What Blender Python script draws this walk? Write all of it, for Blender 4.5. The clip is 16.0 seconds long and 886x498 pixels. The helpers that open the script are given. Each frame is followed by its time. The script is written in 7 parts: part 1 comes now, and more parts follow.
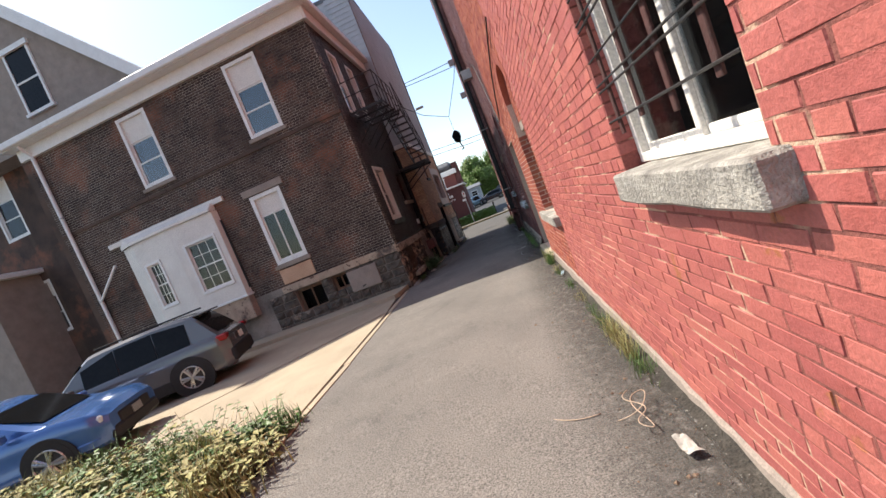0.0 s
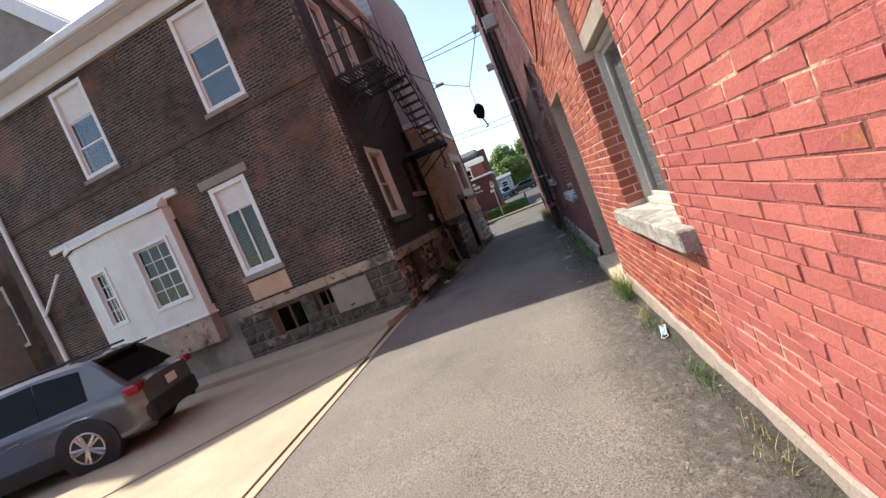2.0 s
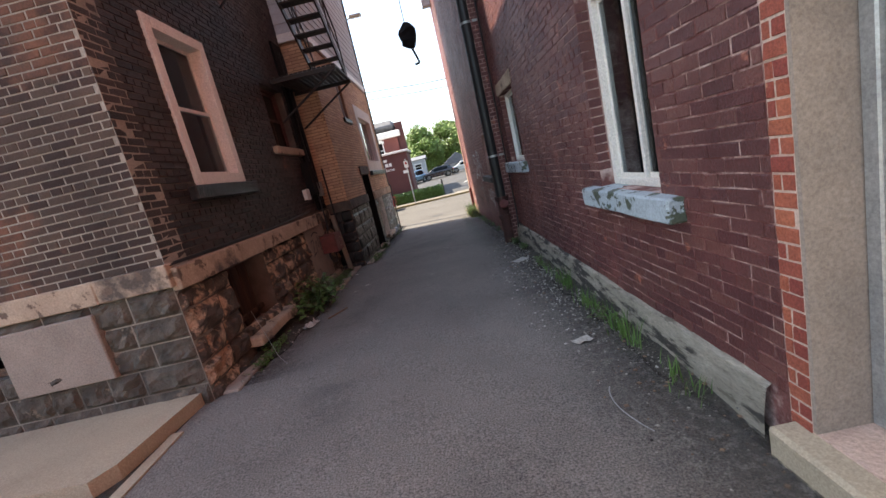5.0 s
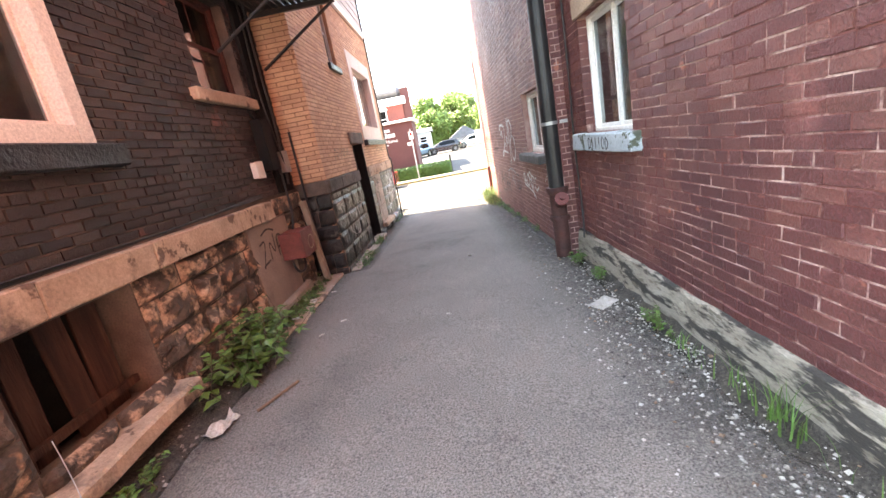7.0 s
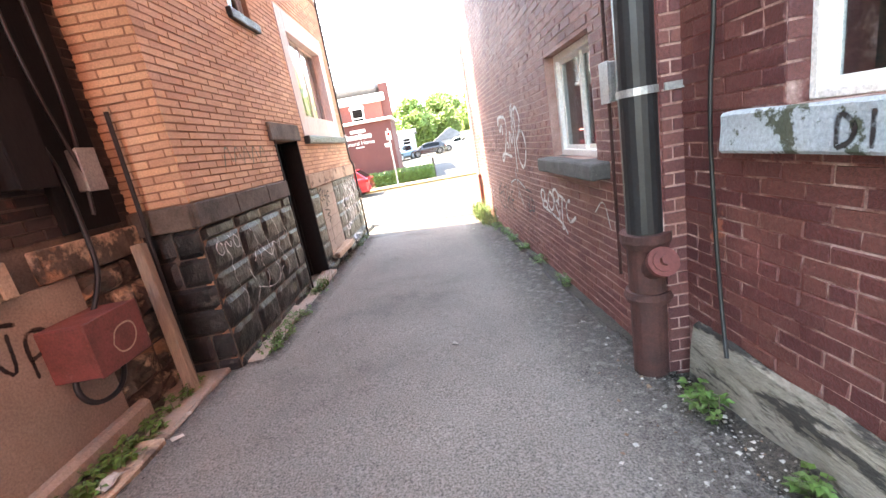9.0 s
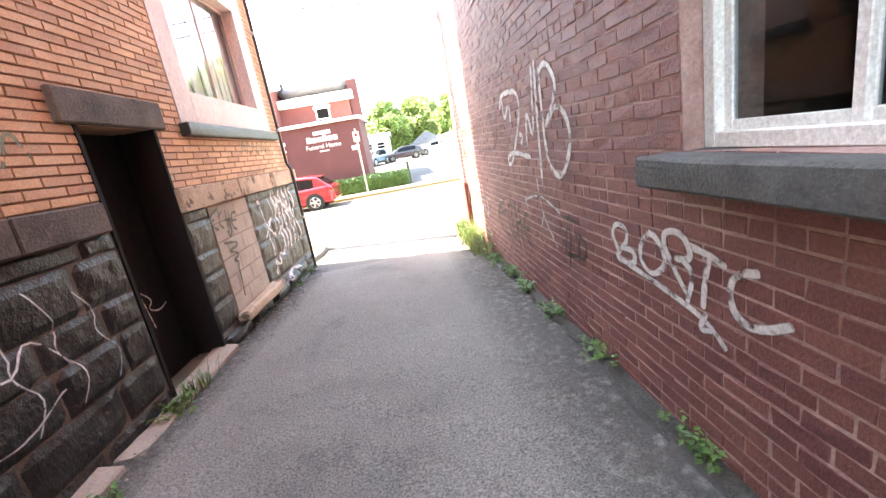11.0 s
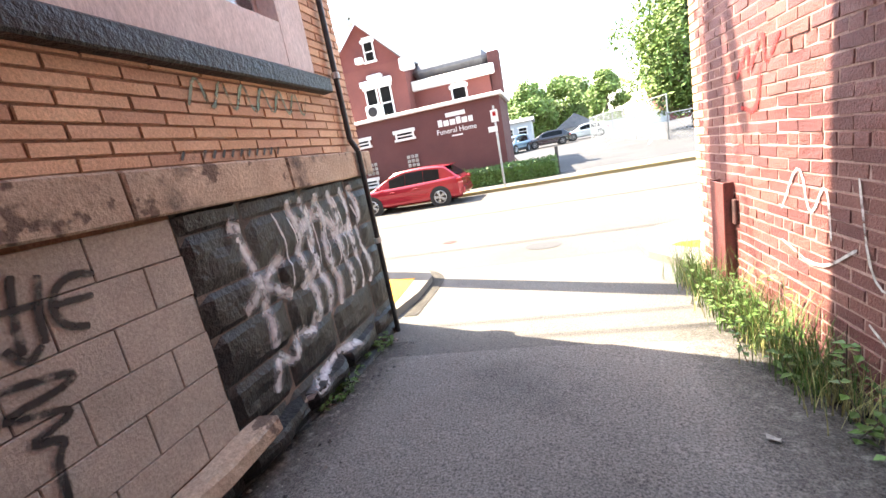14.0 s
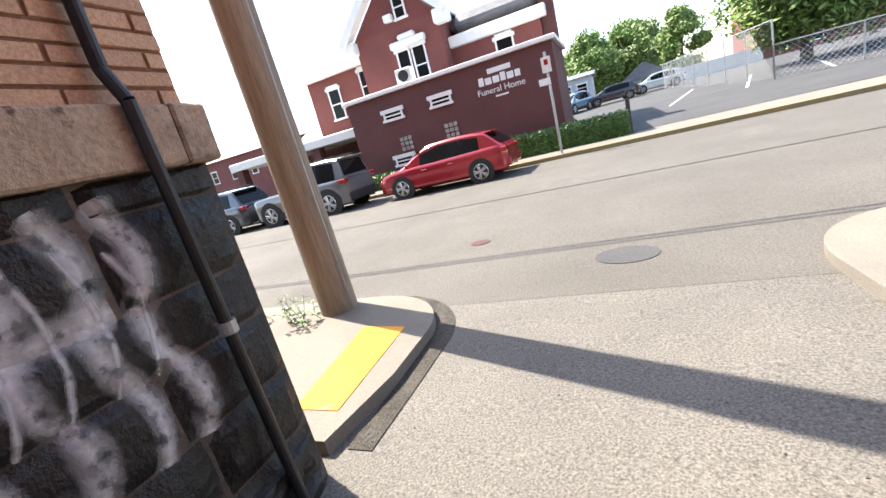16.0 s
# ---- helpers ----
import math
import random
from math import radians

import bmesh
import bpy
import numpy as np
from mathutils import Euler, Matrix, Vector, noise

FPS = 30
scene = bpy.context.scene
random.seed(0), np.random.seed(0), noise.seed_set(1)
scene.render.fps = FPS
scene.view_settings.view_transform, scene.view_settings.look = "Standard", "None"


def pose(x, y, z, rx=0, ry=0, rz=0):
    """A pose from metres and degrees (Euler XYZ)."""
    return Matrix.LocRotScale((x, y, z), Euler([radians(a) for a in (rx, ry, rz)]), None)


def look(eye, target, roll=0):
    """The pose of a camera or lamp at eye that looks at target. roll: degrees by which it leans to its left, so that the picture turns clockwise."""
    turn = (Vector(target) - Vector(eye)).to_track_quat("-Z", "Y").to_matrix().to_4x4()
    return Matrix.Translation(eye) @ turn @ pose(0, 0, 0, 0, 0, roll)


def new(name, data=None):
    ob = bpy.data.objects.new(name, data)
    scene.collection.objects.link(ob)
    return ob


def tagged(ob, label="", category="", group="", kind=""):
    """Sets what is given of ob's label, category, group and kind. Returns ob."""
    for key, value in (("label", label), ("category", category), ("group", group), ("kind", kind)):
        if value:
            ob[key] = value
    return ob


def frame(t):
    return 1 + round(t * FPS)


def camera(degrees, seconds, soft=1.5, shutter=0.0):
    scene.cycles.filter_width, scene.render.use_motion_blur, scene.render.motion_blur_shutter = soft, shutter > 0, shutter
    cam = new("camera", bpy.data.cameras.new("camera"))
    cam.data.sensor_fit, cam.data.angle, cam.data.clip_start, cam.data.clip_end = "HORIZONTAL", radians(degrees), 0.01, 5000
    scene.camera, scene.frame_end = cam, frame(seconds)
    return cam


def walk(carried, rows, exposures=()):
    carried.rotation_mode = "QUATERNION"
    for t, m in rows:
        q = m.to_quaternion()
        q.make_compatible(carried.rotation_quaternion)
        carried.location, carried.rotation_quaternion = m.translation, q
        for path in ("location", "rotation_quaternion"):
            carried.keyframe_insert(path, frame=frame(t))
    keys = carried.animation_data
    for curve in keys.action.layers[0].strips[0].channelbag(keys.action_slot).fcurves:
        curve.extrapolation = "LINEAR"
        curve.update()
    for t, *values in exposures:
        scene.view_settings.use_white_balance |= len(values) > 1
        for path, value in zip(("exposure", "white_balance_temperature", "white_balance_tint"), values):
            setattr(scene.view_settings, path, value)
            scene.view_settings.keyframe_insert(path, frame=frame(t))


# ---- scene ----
cam = camera(93.5, 16.0)
METRES, EYE, TILT, LEAN, TURN = 23.7, 1.6, 0.0, 0.0, 9.7
ROWS = [
    (0.0, 0.0, 0.0, 0.0, -1.97, -5.33, 21.66),
    (0.5, 0.005, 0.0357, -0.0001, -0.61, -4.06, 20.93),
    (1.0, 0.0124, 0.0696, -0.0017, 0.26, -3.94, 21.19),
    (1.5, 0.0172, 0.1049, -0.0026, 1.41, -4.44, 20.42),
    (2.0, 0.0208, 0.1396, -0.0035, 2.52, -4.82, 21.99),
    (2.5, 0.0215, 0.1786, -0.0032, 5.8, -3.07, 22.1),
    (3.0, 0.0216, 0.2148, -0.0032, 1.36, -5.21, 20.42),
    (3.5, 0.0236, 0.2513, -0.0043, -0.79, -6.77, 20.63),
    (4.0, 0.0259, 0.2891, -0.0051, -6.1, -7.94, 19.17),
    (6.5, 0.0359, 0.4466, -0.0051, -10.44, -14.98, 9.82),
    (7.0, 0.039, 0.4782, -0.0053, -9.72, -14.42, 10.52),
    (7.5, 0.0415, 0.5105, -0.0059, -9.66, -14.18, 10.82),
    (8.0, 0.0501, 0.5422, -0.0076, -10.06, -14.21, 10.72),
    (8.5, 0.0579, 0.5734, -0.0089, -11.01, -14.3, 10.26),
    (9.0, 0.0674, 0.6032, -0.0097, -11.69, -14.4, 9.85),
    (11.5, 0.0974, 0.7429, -0.0168, -15.03, -13.95, 9.8),
    (12.0, 0.0993, 0.7718, -0.0181, -13.79, -12.99, 9.98),
    (12.5, 0.1014, 0.7991, -0.0206, -8.63, -14.16, 10.66),
    (13.0, 0.1028, 0.8264, -0.0217, -4.11, -13.88, 10.36),
    (13.5, 0.1039, 0.8534, -0.0227, 0.48, -13.02, 10.18),
    (14.0, 0.1061, 0.8795, -0.0233, 4.06, -12.44, 10.46),
    (14.5, 0.1066, 0.9078, -0.025, 6.53, -13.63, 11.77),
    (15.0, 0.1102, 0.9349, -0.028, 8.6, -14.61, 12.45),
    (15.5, 0.1115, 0.9618, -0.0294, 10.1, -14.65, 13.24),
    (16.0, 0.1151, 0.9889, -0.0309, 11.4, -14.78, 14.38),
]
EXPOSURES = [(0.0, 1.2, 7000, 10), (2.5, 1.4, 7050, 10), (4.2, 1.55, 7100, 10), (6.3, 3.75, 8600, 10), (8.0, 4.55, 8600, 10), (9.0, 4.65, 8600, 10), (11.5, 4.6, 8600, 10), (12.5, 4.4, 8600, 10), (13.5, 3.8, 8000, 10), (14.5, 3.1, 7400, 10), (15.3, 2.8, 7100, 10), (16.0, 2.4, 7000, 10)]
walk(cam, [(t, pose(0, 0, EYE, TILT, LEAN, TURN) @ pose(METRES * x, METRES * y, METRES * z, 90 + pitch, roll, yaw)) for t, x, y, z, yaw, pitch, roll in ROWS], EXPOSURES)

# ---- light ----
SUN_TO = Vector((-0.925, 0.38, 1.36)).normalized()
world = bpy.data.worlds.new("sky")
scene.world = world
world.use_nodes = True
wn = world.node_tree.nodes
sky = wn.new("ShaderNodeTexSky")
sky.sky_type, sky.sun_disc = "NISHITA", False
sky.sun_elevation = math.asin(SUN_TO.z)
sky.sun_rotation = math.atan2(SUN_TO.x, SUN_TO.y)
sky.air_density, sky.dust_density = 1.0, 1.0
wn["Background"].inputs["Strength"].default_value = 0.125
world.node_tree.links.new(sky.outputs[0], wn["Background"].inputs["Color"])
sun = new("sun", bpy.data.lights.new("sun", "SUN"))
sun.data.energy, sun.data.angle, sun.data.color = 3.2, radians(0.5), (1.0, 0.95, 0.87)
sun.matrix_world = look(SUN_TO * 60, (0, 0, 0))


# ---- materials ----
def mat(name, a, b, scale=3.0, rough=0.85, bump=0.25, fine=60.0, metal=0.0, vary=0.0, piece=False, stain=None, spec=0.4, stretch=(1, 1, 1), stain_scale=0.7, cover=0.55, grainy=0.28, soft=0.12, wear=None):
    """Two colours mixed by coarse and fine noise; vary shifts the value per island or per piece; stain lays a third colour in patches."""
    m = bpy.data.materials.new(name)
    m.use_nodes = True
    N, L = m.node_tree.nodes, m.node_tree.links
    bsdf = N["Principled BSDF"]
    co = N.new("ShaderNodeNewGeometry")
    mp = N.new("ShaderNodeMapping")
    mp.inputs["Scale"].default_value = stretch
    L.new(co.outputs["Position"], mp.inputs["Vector"])

    def noise_of(s, detail=5.0, r=0.6):
        n = N.new("ShaderNodeTexNoise")
        n.inputs["Scale"].default_value, n.inputs["Detail"].default_value, n.inputs["Roughness"].default_value = s, detail, r
        L.new(mp.outputs[0], n.inputs["Vector"])
        return n.outputs["Fac"]

    def mix(f, c, d):
        x = N.new("ShaderNodeMix")
        x.data_type = "RGBA"
        for sock, v in ((x.inputs["Factor"], f), (x.inputs["A"], c), (x.inputs["B"], d)):
            if isinstance(v, (tuple, float, int)):
                sock.default_value = (*v, 1) if isinstance(v, tuple) else v
            else:
                L.new(v, sock)
        return x.outputs["Result"]

    def ramp(f, lo, hi):
        r = N.new("ShaderNodeMapRange")
        r.inputs["From Min"].default_value, r.inputs["From Max"].default_value = lo, hi
        L.new(f, r.inputs["Value"])
        return r.outputs["Result"]

    coarse, grain = noise_of(scale), noise_of(fine, 3.0, 0.7)
    col = mix(ramp(coarse, 0.3, 0.7), a, b)
    if vary:
        if piece:
            rnd = N.new("ShaderNodeObjectInfo").outputs["Random"]
        else:
            rnd = N.new("ShaderNodeNewGeometry").outputs["Random Per Island"]
        hs = N.new("ShaderNodeHueSaturation")
        v = N.new("ShaderNodeMapRange")
        v.inputs["To Min"].default_value, v.inputs["To Max"].default_value = 1 - vary, 1 + vary * 0.8
        L.new(rnd, v.inputs["Value"])
        L.new(v.outputs[0], hs.inputs["Value"])
        wob = N.new("ShaderNodeMath")
        wob.operation = "MULTIPLY_ADD"
        wob.inputs[1].default_value, wob.inputs[2].default_value = vary * 0.07, 0.5 - vary * 0.035
        L.new(rnd, wob.inputs[0])
        L.new(wob.outputs[0], hs.inputs["Hue"])
        L.new(col, hs.inputs["Color"])
        col = hs.outputs["Color"]
    if stain is not None:
        col = mix(ramp(noise_of(stain_scale, 6.0, 0.65), cover, cover + soft), col, stain)
    if wear is not None:
        tone, size, start = wear
        col = mix(ramp(noise_of(size, 4.0, 0.6), start, start + 0.04), col, tone)
    gm = N.new("ShaderNodeMapRange")
    gm.inputs["From Min"].default_value, gm.inputs["From Max"].default_value = 0.25, 0.75
    gm.inputs["To Min"].default_value, gm.inputs["To Max"].default_value = 1 - grainy, 1 + grainy
    L.new(grain, gm.inputs["Value"])
    hs2 = N.new("ShaderNodeHueSaturation")
    L.new(gm.outputs[0], hs2.inputs["Value"])
    L.new(col, hs2.inputs["Color"])
    L.new(hs2.outputs["Color"], bsdf.inputs["Base Color"])
    rr = N.new("ShaderNodeMapRange")
    rr.inputs["To Min"].default_value, rr.inputs["To Max"].default_value = max(rough - 0.12, 0.03), min(rough + 0.1, 1.0)
    L.new(coarse, rr.inputs["Value"])
    L.new(rr.outputs[0], bsdf.inputs["Roughness"])
    bsdf.inputs["Metallic"].default_value = metal
    bsdf.inputs["Specular IOR Level"].default_value = spec
    if bump:
        bp = N.new("ShaderNodeBump")
        bp.inputs["Strength"].default_value, bp.inputs["Distance"].default_value = bump, 0.02
        ad = N.new("ShaderNodeMath")
        ad.operation = "ADD"
        L.new(coarse, ad.inputs[0])
        L.new(grain, ad.inputs[1])
        L.new(ad.outputs[0], bp.inputs["Height"])
        L.new(bp.outputs[0], bsdf.inputs["Normal"])
    return m


def glass_mat(name, tint, ior):
    m = bpy.data.materials.new(name)
    m.use_nodes = True
    N, L = m.node_tree.nodes, m.node_tree.links
    out = N["Material Output"]
    N.remove(N["Principled BSDF"])
    tr, gl, lw, mx = N.new("ShaderNodeBsdfTransparent"), N.new("ShaderNodeBsdfGlossy"), N.new("ShaderNodeLayerWeight"), N.new("ShaderNodeMixShader")
    rise, fr = N.new("ShaderNodeMath"), N.new("ShaderNodeMath")
    f0 = ((ior - 1) / (ior + 1)) ** 2
    rise.operation, rise.inputs[1].default_value = "POWER", 5.0
    fr.operation, fr.inputs[1].default_value, fr.inputs[2].default_value = "MULTIPLY_ADD", 1 - f0, f0
    L.new(lw.outputs["Facing"], rise.inputs[0])
    L.new(rise.outputs[0], fr.inputs[0])
    tr.inputs[0].default_value = (*tint, 1)
    gl.inputs["Roughness"].default_value = 0.03
    L.new(fr.outputs[0], mx.inputs[0])
    L.new(tr.outputs[0], mx.inputs[1])
    L.new(gl.outputs[0], mx.inputs[2])
    L.new(mx.outputs[0], out.inputs[0])
    return m


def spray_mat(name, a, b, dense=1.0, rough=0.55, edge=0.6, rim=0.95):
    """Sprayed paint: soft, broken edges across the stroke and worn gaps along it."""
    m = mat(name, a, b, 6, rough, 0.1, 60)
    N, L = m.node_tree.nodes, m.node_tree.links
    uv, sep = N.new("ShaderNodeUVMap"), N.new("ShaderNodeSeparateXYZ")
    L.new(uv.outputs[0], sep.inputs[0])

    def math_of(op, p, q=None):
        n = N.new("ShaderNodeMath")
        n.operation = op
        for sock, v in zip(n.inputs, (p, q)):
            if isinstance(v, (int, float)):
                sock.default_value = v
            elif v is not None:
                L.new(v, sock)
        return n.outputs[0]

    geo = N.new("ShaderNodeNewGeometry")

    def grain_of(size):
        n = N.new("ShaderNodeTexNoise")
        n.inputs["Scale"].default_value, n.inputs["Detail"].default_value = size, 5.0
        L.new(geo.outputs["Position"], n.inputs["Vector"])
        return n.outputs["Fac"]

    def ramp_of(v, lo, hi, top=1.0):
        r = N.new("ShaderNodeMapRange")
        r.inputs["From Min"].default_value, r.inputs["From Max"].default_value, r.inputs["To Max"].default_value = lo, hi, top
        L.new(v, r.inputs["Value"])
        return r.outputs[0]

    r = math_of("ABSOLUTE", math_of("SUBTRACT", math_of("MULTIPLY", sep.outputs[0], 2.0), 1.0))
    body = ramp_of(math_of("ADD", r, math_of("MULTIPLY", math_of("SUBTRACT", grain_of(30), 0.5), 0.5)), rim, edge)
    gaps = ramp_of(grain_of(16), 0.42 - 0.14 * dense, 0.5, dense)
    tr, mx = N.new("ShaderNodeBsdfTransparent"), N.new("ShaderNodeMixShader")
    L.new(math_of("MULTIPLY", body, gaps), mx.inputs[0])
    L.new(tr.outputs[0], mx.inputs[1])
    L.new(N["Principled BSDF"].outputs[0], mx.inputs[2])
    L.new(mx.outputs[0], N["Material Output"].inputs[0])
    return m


RED = ((0.44, 0.13, 0.11), (0.37, 0.1, 0.086))
M = {
    "wine_brick": mat("wine_brick", (0.165, 0.057, 0.052), (0.093, 0.032, 0.032), 1.2, 0.5, 0.55, 70, vary=0.24, stain=(0.23, 0.083, 0.074), cover=0.6, stain_scale=1.4, grainy=0.3, wear=((0.34, 0.12, 0.08), 3.5, 0.66)),
    "wine_brick_piece": mat("wine_brick_piece", (0.165, 0.057, 0.052), (0.093, 0.032, 0.032), 1.2, 0.5, 0.55, 70, piece=True, vary=0.24, stain=(0.23, 0.083, 0.074), cover=0.6, stain_scale=1.4, grainy=0.3, wear=((0.34, 0.12, 0.08), 3.5, 0.66)),
    "worn_wine": mat("worn_wine", (0.225, 0.078, 0.068), (0.14, 0.048, 0.044), 1.2, 0.6, 0.5, 70, vary=0.2, stain=(0.26, 0.1, 0.085), cover=0.6, stain_scale=1.4, grainy=0.3),
    "worn_wine_piece": mat("worn_wine_piece", (0.225, 0.078, 0.068), (0.14, 0.048, 0.044), 1.2, 0.6, 0.5, 70, piece=True, vary=0.2, stain=(0.26, 0.1, 0.085), cover=0.6, stain_scale=1.4, grainy=0.3),
    "thin_mortar": mat("thin_mortar", (0.5, 0.34, 0.3), (0.26, 0.13, 0.115), 3, 0.95, 0.4),
    "orange_brick": mat("orange_brick", (0.37, 0.095, 0.058), (0.27, 0.068, 0.048), 4, 0.8, 0.5, 90, vary=0.25, stain=(0.25, 0.055, 0.045), cover=0.56, stain_scale=1.3, grainy=0.4, wear=((0.45, 0.2, 0.12), 12, 0.7)),
    "orange_brick_piece": mat("orange_brick_piece", (0.37, 0.095, 0.058), (0.27, 0.068, 0.048), 4, 0.8, 0.5, 90, piece=True, vary=0.25, stain=(0.25, 0.055, 0.045), cover=0.56, stain_scale=1.3, grainy=0.4, wear=((0.45, 0.2, 0.12), 12, 0.7)),
    "white_mortar": mat("white_mortar", (0.60, 0.46, 0.38), (0.48, 0.33, 0.27), 5, 0.95, 0.4),
    "pale_mortar": mat("pale_mortar", (0.2, 0.075, 0.066), (0.11, 0.042, 0.04), 4, 0.9, 0.5, stain=(0.52, 0.37, 0.33), cover=0.46, soft=0.16, stain_scale=3.2),
    "red_brick": mat("red_brick", *RED, 3, 0.62, 0.28, 70, vary=0.12, stain=(0.33, 0.08, 0.066), cover=0.6, stain_scale=1.3, grainy=0.2, wear=((0.36, 0.125, 0.06), 5, 0.67)),
    "red_brick_piece": mat("red_brick_piece", *RED, 3, 0.62, 0.28, 70, vary=0.12, piece=True, stain=(0.33, 0.08, 0.066), cover=0.6, stain_scale=1.3, grainy=0.2, wear=((0.36, 0.125, 0.06), 5, 0.67)),
    "red_mortar": mat("red_mortar", (0.36, 0.11, 0.09), (0.15, 0.055, 0.045), 2.5, 0.95, 0.5, wear=((0.52, 0.34, 0.24), 2.0, 0.56)),
    "dark_brick": mat("dark_brick", (0.095, 0.055, 0.042), (0.042, 0.03, 0.026), 0.9, 0.9, 0.4, 70, vary=0.4, stain=(0.2, 0.085, 0.052), cover=0.54, stain_scale=0.6),
    "dark_brick_piece": mat("dark_brick_piece", (0.095, 0.055, 0.042), (0.042, 0.03, 0.026), 0.9, 0.9, 0.4, 70, piece=True, vary=0.4, stain=(0.2, 0.085, 0.052), cover=0.54, stain_scale=0.6),
    "dark_mortar": mat("dark_mortar", (0.42, 0.37, 0.31), (0.05, 0.043, 0.038), 0.7, 0.95, 0.4),
    "black_brick": mat("black_brick", (0.02, 0.017, 0.017), (0.052, 0.033, 0.03), 1.1, 0.6, 0.45, 70, vary=0.55, stain=(0.24, 0.09, 0.062), cover=0.63, stain_scale=2.2),
    "black_brick_piece": mat("black_brick_piece", (0.02, 0.017, 0.017), (0.052, 0.033, 0.03), 1.1, 0.6, 0.45, 70, piece=True, vary=0.55, stain=(0.24, 0.09, 0.062), cover=0.63, stain_scale=2.2),
    "black_mortar": mat("black_mortar", (0.025, 0.022, 0.021), (0.2, 0.155, 0.13), 1.3, 0.9, 0.4),
    "tan_brick": mat("tan_brick", (0.60, 0.385, 0.255), (0.50, 0.3, 0.19), 2, 0.75, 0.3, 80, vary=0.15, stain=(0.40, 0.23, 0.15), cover=0.68),
    "tan_brick_piece": mat("tan_brick_piece", (0.60, 0.385, 0.255), (0.50, 0.3, 0.19), 2, 0.75, 0.3, 80, piece=True, vary=0.15, stain=(0.40, 0.23, 0.15), cover=0.68),
    "tan_mortar": mat("tan_mortar", (0.30, 0.165, 0.105), (0.20, 0.11, 0.075), 6, 0.95, 0.4),
    "sandstone": mat("sandstone", (0.50, 0.38, 0.28), (0.34, 0.25, 0.185), 3, 0.9, 0.5, 50, stain=(0.10, 0.08, 0.068), cover=0.55, stain_scale=1.6, wear=((0.15, 0.105, 0.08), 5, 0.6)),
    "rubble": mat("rubble", (0.12, 0.09, 0.073), (0.045, 0.037, 0.032), 6, 0.9, 1.0, 40, vary=0.35, stain=(0.5, 0.35, 0.25), cover=0.5, stain_scale=4.0, soft=0.09, wear=((0.33, 0.19, 0.12), 2.2, 0.6)),
    "black_stone": mat("black_stone", (0.008, 0.008, 0.009), (0.024, 0.022, 0.022), 3, 0.45, 0.6, 30, vary=0.3, spec=0.35, stain=(0.13, 0.115, 0.105), cover=0.63, stain_scale=2.5),
    "grey_stone": mat("grey_stone", (0.44, 0.41, 0.36), (0.20, 0.185, 0.165), 9, 0.9, 0.8, 60, stain=(0.55, 0.52, 0.47), cover=0.56, stain_scale=6),
    "peeled_paint": mat("peeled_paint", (0.42, 0.49, 0.53), (0.35, 0.41, 0.45), 4, 0.6, 0.5, 60, stain=(0.07, 0.085, 0.06), cover=0.53, stain_scale=5, soft=0.03),
    "asphalt": mat("asphalt", (0.205, 0.188, 0.168), (0.148, 0.137, 0.125), 0.7, 0.9, 0.6, 82, stain=(0.122, 0.114, 0.105), cover=0.58, grainy=0.9, stain_scale=0.7),
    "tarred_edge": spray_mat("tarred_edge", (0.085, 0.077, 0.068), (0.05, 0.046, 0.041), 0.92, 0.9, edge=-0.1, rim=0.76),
    "old_asphalt": mat("old_asphalt", (0.108, 0.099, 0.088), (0.088, 0.081, 0.072), 0.6, 0.9, 0.6, 60, grainy=0.6, stain=(0.124, 0.114, 0.1), cover=0.6, stain_scale=0.4),
    "pavement": mat("pavement", (0.185, 0.165, 0.137), (0.15, 0.133, 0.113), 1.2, 0.9, 0.3, 80, stain=(0.14, 0.125, 0.105), cover=0.62),
    "mouth_asphalt": mat("mouth_asphalt", (0.134, 0.123, 0.109), (0.106, 0.098, 0.088), 0.7, 0.9, 0.45, 80, grainy=0.8, stain=(0.1, 0.093, 0.085), cover=0.6, stain_scale=0.6),
    "lot_asphalt": mat("lot_asphalt", (0.065, 0.064, 0.066), (0.05, 0.05, 0.052), 0.5, 0.9, 0.3, 40),
    "faded_yellow": mat("faded_yellow", (0.27, 0.2, 0.075), (0.2, 0.165, 0.1), 2, 0.85, 0.2, 60),
    "concrete": mat("concrete", (0.44, 0.365, 0.265), (0.36, 0.30, 0.22), 1.2, 0.9, 0.3, 80, stain=(0.30, 0.26, 0.22), cover=0.62),
    "dirt": mat("dirt", (0.072, 0.063, 0.052), (0.034, 0.03, 0.025), 6, 0.9, 1.0, 60, grainy=0.8),
    "block": mat("block", (0.42, 0.36, 0.31), (0.33, 0.285, 0.245), 4, 0.9, 0.35, 70, stain=(0.26, 0.22, 0.19), cover=0.64),
    "worn_spray": spray_mat("worn_spray", (0.8, 0.79, 0.8), (0.6, 0.59, 0.62), 0.93, edge=-0.25),
    "plaster": mat("plaster", (0.34, 0.275, 0.23), (0.25, 0.205, 0.175), 3, 0.9, 0.3, 60, stain=(0.14, 0.115, 0.1), cover=0.62),
    "white_paint": mat("white_paint", (0.80, 0.79, 0.76), (0.72, 0.71, 0.68), 4, 0.5, 0.08, 60),
    "cream_board": mat("cream_board", (0.76, 0.72, 0.66), (0.66, 0.62, 0.57), 2, 0.6, 0.1, 60),
    "pink_paint": mat("pink_paint", (0.62, 0.53, 0.50), (0.52, 0.44, 0.42), 4, 0.6, 0.15, 60, stretch=(1, 1, 0.3)),
    "black_iron": mat("black_iron", (0.03, 0.03, 0.033), (0.05, 0.042, 0.038), 8, 0.55, 0.2, 80, metal=0.3),
